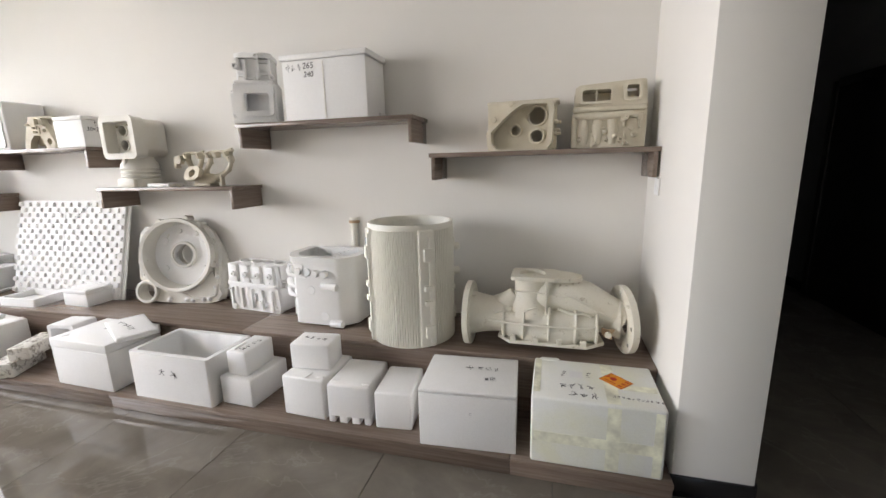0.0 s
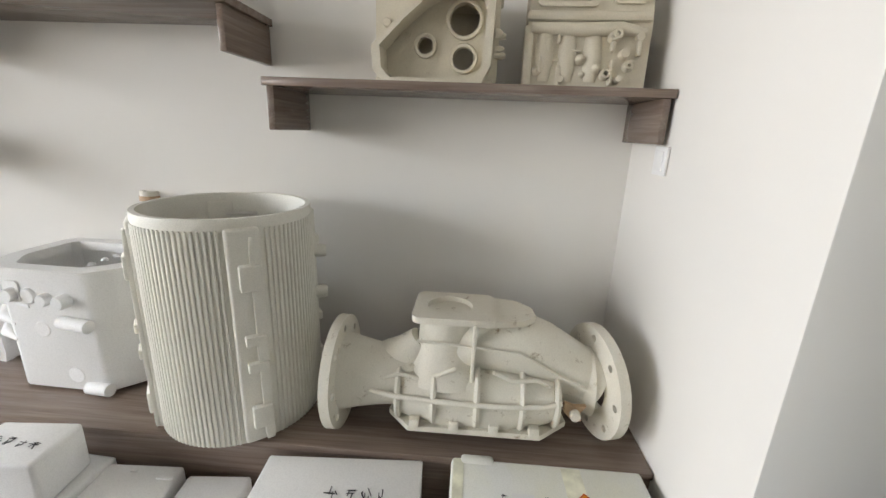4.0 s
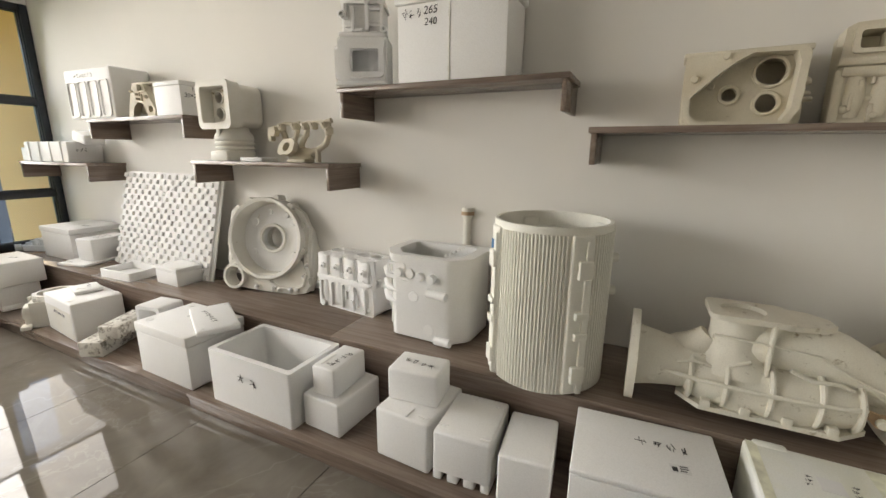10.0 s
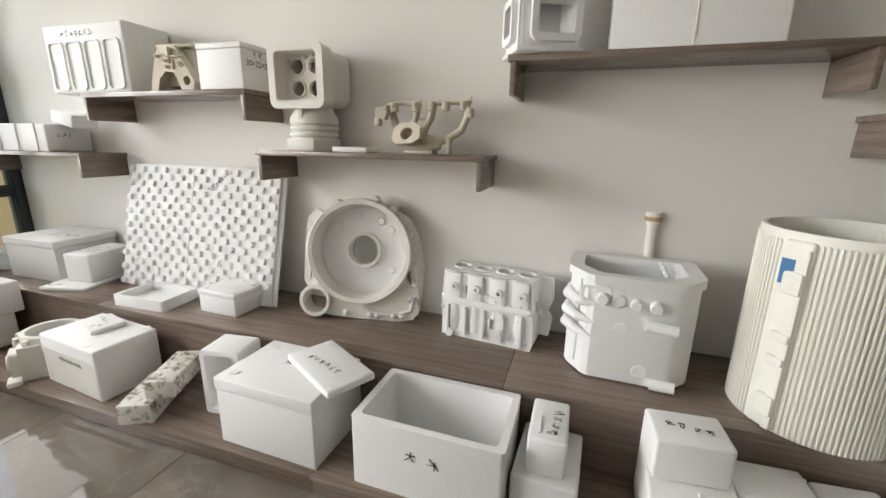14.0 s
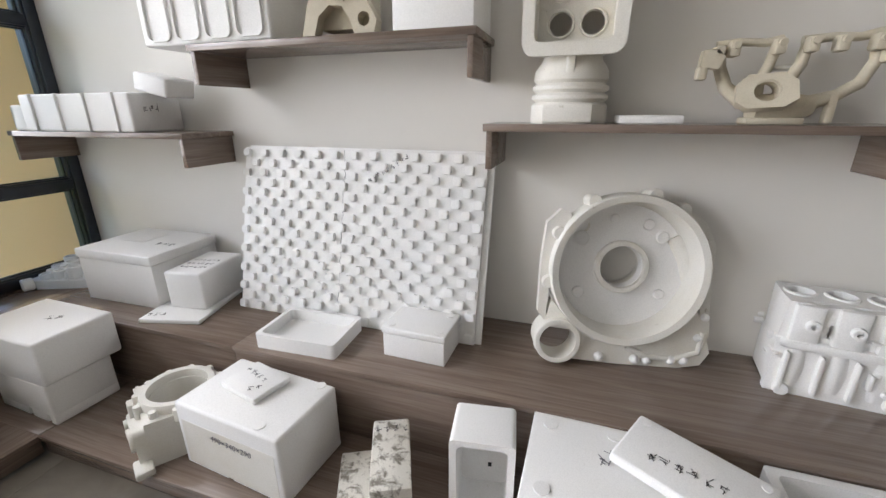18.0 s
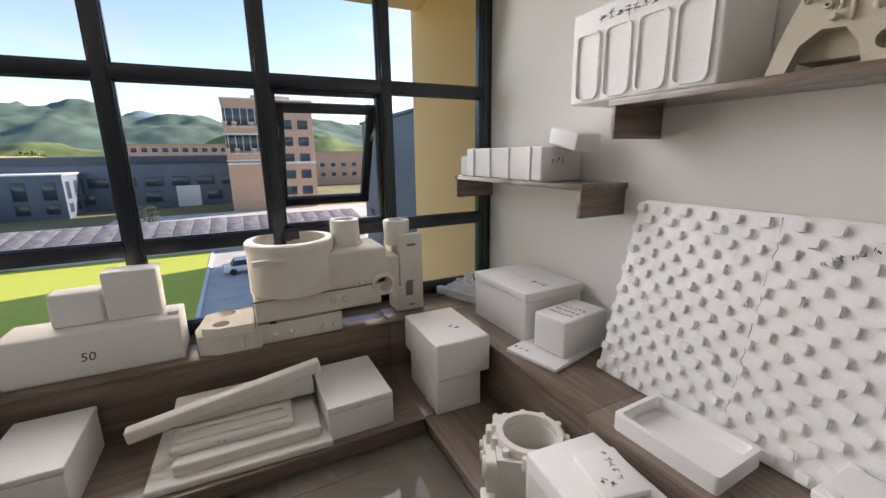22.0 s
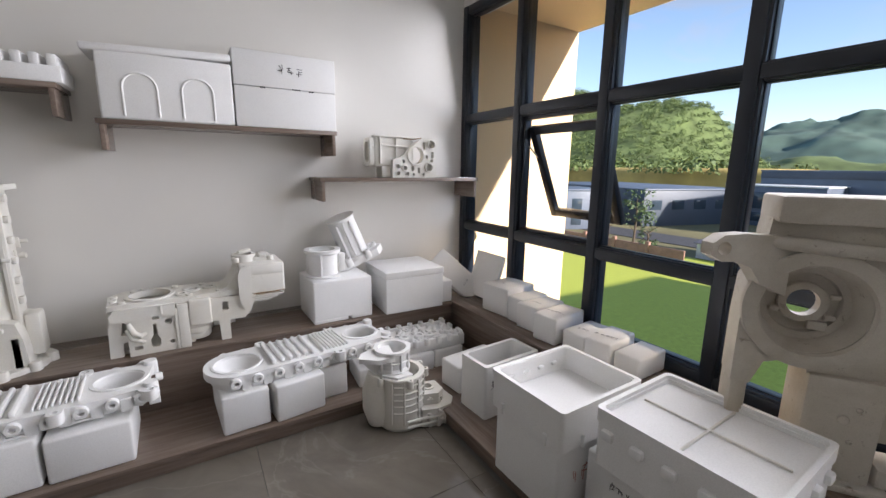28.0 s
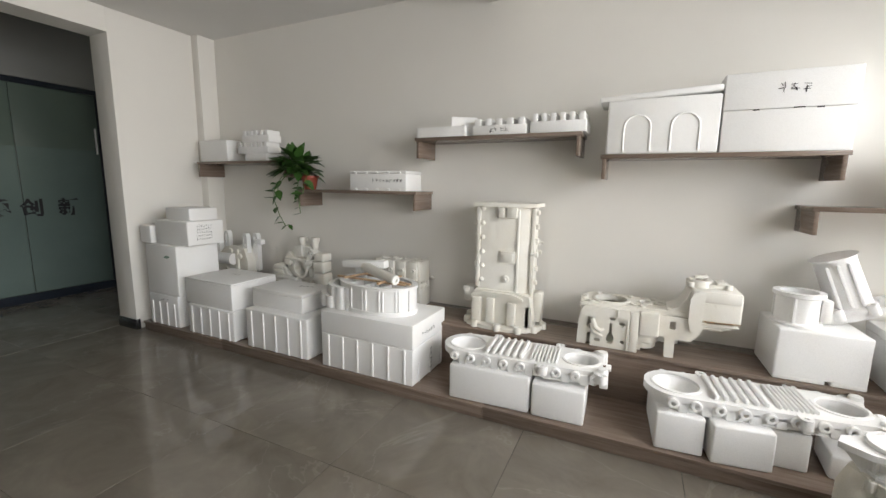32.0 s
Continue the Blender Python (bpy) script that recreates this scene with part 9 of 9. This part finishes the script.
for a in (232, 262, 300, 330):
    fit_on(c, FOAM_OLD, "rib", (0.02 + 0.130 * math.cos(radians(a)), 0.130 * math.sin(radians(a)), 0.05), (0.018, 0.011, 0.245), pose(0, 0, 0, 0, 0, a))
part("top_rim", Geo().ring((0.02, 0, 0.292), (0.02, 0, 0.312), 0.136, 0.106, 40), FOAM_OLD, c)
for a in (205, 275, 345, 20):
    fit_on(c, FOAM_OLD, "drilled_boss", (0.02 + 0.142 * math.cos(radians(a)), 0.142 * math.sin(radians(a)), 0.268), (0.018, 0.018, 0.045))
part("collar", Geo().lathe([(0.066, 0.30), (0.092, 0.29), (0.100, 0.33), (0.086, 0.345), (0.090, 0.425), (0.102, 0.432), (0.102, 0.448), (0.078, 0.448), (0.070, 0.36)], 36, at(-0.02, 0.02, 0)), FOAM, c)
for a in (215, 250, 285, 320):
    fit_on(c, FOAM, "rib", (-0.02 + 0.091 * math.cos(radians(a)), 0.02 + 0.091 * math.sin(radians(a)), 0.335), (0.020, 0.012, 0.095), pose(0, 0, 0, 0, 0, a))
part("collar_band", Geo().ring((-0.02, 0.02, 0.375), (-0.02, 0.02, 0.385), 0.095, 0.080, 36), FOAM, c)
part("shoulder", Geo().prism([(-0.10, -0.06), (-0.03, -0.115), (0.06, -0.10), (0.03, -0.02), (-0.08, 0.0)], 0.285, 0.325), FOAM, c)
part("tongue", Geo().prism([(-0.03, -0.075), (-0.12, -0.085), (-0.215, -0.03), (-0.195, 0.03), (-0.10, 0.09), (-0.02, 0.085)], 0.402, 0.428), FOAM, c)
part("tongue_web", Geo().prism([(-0.20, 0.402), (-0.08, 0.402), (-0.08, 0.30), (-0.12, 0.30)], -0.012, 0.012, FRONT), FOAM, c)
part("side_lobe", Geo().prism([(0.11, -0.12), (0.20, -0.135), (0.285, -0.115), (0.325, -0.05), (0.30, 0.06), (0.12, 0.10)], 0.0, 0.105, None), FOAM_OLD, c)
part("lobe_top", Geo().prism([(0.12, -0.075), (0.22, -0.09), (0.262, -0.05), (0.25, 0.05), (0.12, 0.07)], 0.10, 0.172, None, [list(reversed(circ(0.185, -0.005, 0.024, 20)))]), FOAM_OLD, c)
part("lobe_ring", Geo().ring((0.185, -0.005, 0.170), (0.185, -0.005, 0.180), 0.038, 0.024, 24), FOAM_OLD, c)
for k, (u, v, h) in enumerate(((0.15, -0.128, 0.085), (0.20, -0.138, 0.07), (0.245, -0.128, 0.09), (0.29, -0.10, 0.075), (0.315, -0.05, 0.085), (0.31, 0.01, 0.07))):
    part("lobe_rib", Geo().box((u, v, h / 2), (0.024, 0.024, h), 0.007, 2), FOAM_OLD, c)
for zz in (0.028, 0.062):
    part("lobe_band", Geo().sweep([(0.02, -0.136, zz), (0.11, -0.132, zz), (0.20, -0.140, zz + 0.005), (0.285, -0.118, zz), (0.328, -0.05, zz)], 0.009, 8), FOAM_OLD, c)
rough_face(c, FOAM_OLD, 0.17, 0.07, at(0.21, -0.132, 0.06) @ F90, 7, 411, 0.014)
rough_face(c, FOAM_OLD, 0.12, 0.06, at(0.19, -0.085, 0.135) @ F90, 5, 412, 0.012)

c = cast("lattice_plate_pattern", -5.32, -3.10, 1.352, 180, "white polystyrene lattice plate pattern standing on the shelf")
cells = [(0.14, 0.235, 0.030, 0.055), (0.165, 0.155, 0.022, 0.028), (0.215, 0.170, 0.028, 0.045), (0.205, 0.125, 0.034, 0.022), (-0.075, 0.082, 0.034, 0.030), (-0.075, 0.032, 0.040, 0.024), (0.0, 0.028, 0.038, 0.026), (0.045, 0.068, 0.026, 0.036), (0.052, 0.022, 0.030, 0.022), (0.098, 0.052, 0.026, 0.042), (0.135, 0.022, 0.030, 0.022), (-0.03, 0.118, 0.028, 0.026)]
holes = [list(reversed(circ(0.075, 0.163, 0.062, 32))), list(reversed(circ(0.205, 0.248, 0.026, 18))), list(reversed(circ(0.185, 0.075, 0.028, 20))), list(reversed(circ(-0.018, 0.070, 0.016, 16)))] + [list(reversed(rrect(w, h, 0.008, u, v))) for u, v, w, h in cells]
part("plate", Geo().prism([(-0.115, 0.0), (0.25, 0.0), (0.258, 0.10), (0.252, 0.20), (0.262, 0.285), (0.20, 0.297), (0.13, 0.293), (0.06, 0.245), (-0.02, 0.165), (-0.112, 0.128)], 0, 0.032, FRONT, holes), FOAM_OLD, c).matrix_basis = at(0, -0.045, 0)
part("plate_back", Geo().prism([(-0.11, 0.0), (0.248, 0.0), (0.255, 0.28), (0.13, 0.285), (0.06, 0.24), (-0.02, 0.16), (-0.108, 0.125)], 0, 0.012, FRONT, [list(reversed(circ(0.075, 0.163, 0.062, 32)))]), FOAM_OLD, c).matrix_basis = at(0, -0.030, 0)
for u, v, ro, ri in ((0.075, 0.163, 0.075, 0.060), (0.205, 0.248, 0.036, 0.026), (0.185, 0.075, 0.038, 0.028), (-0.018, 0.070, 0.026, 0.016)):
    part("bore_ring", Geo().ring((u, -0.072, v), (u, -0.088, v), ro, ri, 30), FOAM_OLD, c)
part("case", Geo().box((-0.085, 0.02, 0.185), (0.32, 0.13, 0.215), 0.020, 3), FOAM_OLD, c)
part("case_foot", Geo().box((-0.13, 0.02, 0.045), (0.11, 0.12, 0.09), 0.012, 2).box((0.08, 0.02, 0.05), (0.30, 0.09, 0.10), 0.010), FOAM_OLD, c)
part("end_ring", Geo().prism(rrect(0.13, 0.20, 0.04, 0.0, 0.18), 0, 0.03, pose(0, 0, 0, 0, 0, -90) @ FRONT, [list(reversed(rrect(0.085, 0.15, 0.03, 0.0, 0.18)))]), FOAM_OLD, c).matrix_basis = at(-0.245, 0.02, 0)
part("top_rail", Geo().box((-0.07, -0.03, 0.292), (0.36, 0.05, 0.014), 0.005), FOAM_OLD, c)
part("edge_tube", Geo().sweep([(-0.19, -0.052, 0.232), (-0.06, -0.055, 0.226), (0.01, -0.052, 0.222)], 0.009, 10), FOAM_OLD, c)
for u in (-0.20, -0.075):
    fit_on(c, FOAM_OLD, "rib", (u, -0.048, 0.10), (0.014, 0.022, 0.185))
part("glue_line", Geo().sweep([(-0.02, -0.050, 0.283), (0.06, -0.058, 0.278), (0.12, -0.075, 0.291)], 0.0035, 6), GLUE, c, "brown glue line")

# hanging pot plant
pl = thing("potted_plant", -0.98, -3.09, 1.388, 180, "trailing green pothos in a small red pot on the shelf", "plant")
part("pot", Geo().lathe([(0.0, 0.0), (0.055, 0.0), (0.075, 0.10), (0.085, 0.105), (0.085, 0.125), (0.07, 0.125), (0.065, 0.03), (0.0, 0.03)], 24, closed=False), POT, pl)
part("soil", Geo().cyl((0, 0, 0.10), (0, 0, 0.11), 0.07, n=20), SOIL, pl)
rnd = random.Random(7)
leafv = [(0, 0, 0), (-0.034, 0.025, 0.006), (-0.040, 0.06, 0.004), (-0.022, 0.10, -0.004), (0, 0.135, -0.014), (0.022, 0.10, -0.004), (0.040, 0.06, 0.004), (0.034, 0.025, 0.006), (0, 0.06, -0.006)]
leafm = Geo().add(leafv, [(0, 1, 8), (1, 2, 8), (2, 3, 8), (3, 4, 8), (4, 5, 8), (5, 6, 8), (6, 7, 8), (7, 0, 8)]).mesh("leaf", LEAF, 60)
def vine(pts, n, size):
    part("stem", Geo().sweep(pts, 0.0035, 6), STEM, pl)
    for i in range(n):
        f = (i + 1) / n * (len(pts) - 1)
        k = min(int(f), len(pts) - 2)
        p = Vector(pts[k]).lerp(Vector(pts[k + 1]), f - k)
        ob = new("leaf", leafm)
        ob.parent = pl
        s = size * rnd.uniform(0.75, 1.25)
        ob.matrix_basis = at(*p) @ pose(0, 0, 0, rnd.uniform(-60, 10), rnd.uniform(-30, 30), rnd.uniform(100, 260)) @ Matrix.Diagonal((s, s, s, 1))
for i in range(14):
    a = 2 * math.pi * i / 14
    r = rnd.uniform(0.10, 0.17)
    part("stem", Geo().sweep([(0, 0, 0.10), (-0.05 + 0.5 * r * math.cos(a), -0.04 + 0.3 * r * math.sin(a), 0.20), (-0.10 + r * math.cos(a), -0.07 + 0.6 * r * math.sin(a), 0.25 + rnd.uniform(-0.05, 0.06))], 0.0035, 6), STEM, pl)
for i in range(150):
    up = 1.0 - 1.45 * (i + 0.5) / 150
    a = i * 2.39996 + rnd.uniform(-0.3, 0.3)
    rr = math.sqrt(1 - up * up)
    d = Vector((rr * math.cos(a), rr * math.sin(a), up))
    deep = rnd.uniform(0.25, 0.72) if i % 4 else rnd.uniform(0.1, 0.35)
    p = Vector((-0.10 + 0.27 * deep * d.x, -0.065 + 0.19 * deep * d.y, 0.20 + 0.20 * deep * d.z))
    tip = Vector((d.x + rnd.uniform(-0.35, 0.35), d.y + rnd.uniform(-0.35, 0.35), 0.55 * d.z + rnd.uniform(-0.45, 0.25))).normalized()
    if tip.y > 0.2:
        tip.y = 0.2
        tip.normalize()
    side = tip.cross(Vector((0.3 * d.x, 0.3 * d.y, 1.0))).normalized()
    nrm = side.cross(tip)
    s = rnd.uniform(0.85, 1.2)
    ob = new("leaf", leafm)
    ob.parent = pl
    ob.matrix_basis = Matrix(((side.x, tip.x, nrm.x, p.x), (side.y, tip.y, nrm.y, p.y), (side.z, tip.z, nrm.z, p.z), (0, 0, 0, 1))) @ Matrix.Diagonal((s, s, s, 1))
vine([(-0.20, -0.14, 0.12), (-0.28, -0.17, 0.0), (-0.29, -0.17, -0.10), (-0.24, -0.16, -0.24), (-0.17, -0.16, -0.34), (-0.12, -0.16, -0.33)], 8, 0.62)
vine([(-0.02, -0.12, 0.12), (0.02, -0.18, 0.0), (0.03, -0.18, -0.10), (0.035, -0.17, -0.22)], 6, 0.5)
vine([(-0.16, -0.14, 0.12), (-0.21, -0.19, 0.03), (-0.22, -0.19, -0.05)], 4, 0.8)
vine([(0.06, -0.10, 0.12), (0.09, -0.17, 0.05), (0.08, -0.18, -0.04)], 4, 0.75)
# ---- floor tiles ----
structure("floor", Geo().box((-0.8, 0.3, -0.055), (11.0, 13.4, 0.10), 0), GROUT, "tiled floor bed with grey joints")
floor_ob = bpy.data.objects["floor"]
PX, PY = 0.8235, 0.82
tile_cache = {}


def lay(x0, x1, y0, y1, ax, ay):
    i0, i1 = math.floor((x0 - ax) / PX), math.ceil((x1 - ax) / PX)
    j0, j1 = math.floor((y0 - ay) / PY), math.ceil((y1 - ay) / PY)
    for i in range(i0, i1):
        for j in range(j0, j1):
            a, b = max(x0, ax + i * PX), min(x1, ax + (i + 1) * PX)
            c, d = max(y0, ay + j * PY), min(y1, ay + (j + 1) * PY)
            if b - a < 0.02 or d - c < 0.02:
                continue
            key = (round(b - a, 3), round(d - c, 3))
            if key not in tile_cache:
                tile_cache[key] = Geo().box((0, 0, -0.004), (b - a - 0.0022, d - c - 0.0022, 0.008), 0.0008, 1).mesh("tile", TILE)
            ob = new("tile", tile_cache[key])
            ob.parent = floor_ob
            ob.location = ((a + b) / 2, (c + d) / 2, 0)


lay(WF + 0.02, 0.85, CF - 0.02, AF + 0.02, -1.635, 0.875)
lay(0.85, 2.62, -5.9, 6.9, -1.635, 0.875)
lay(2.62, 4.5, -3.6, 2.2, -1.635, 0.875)
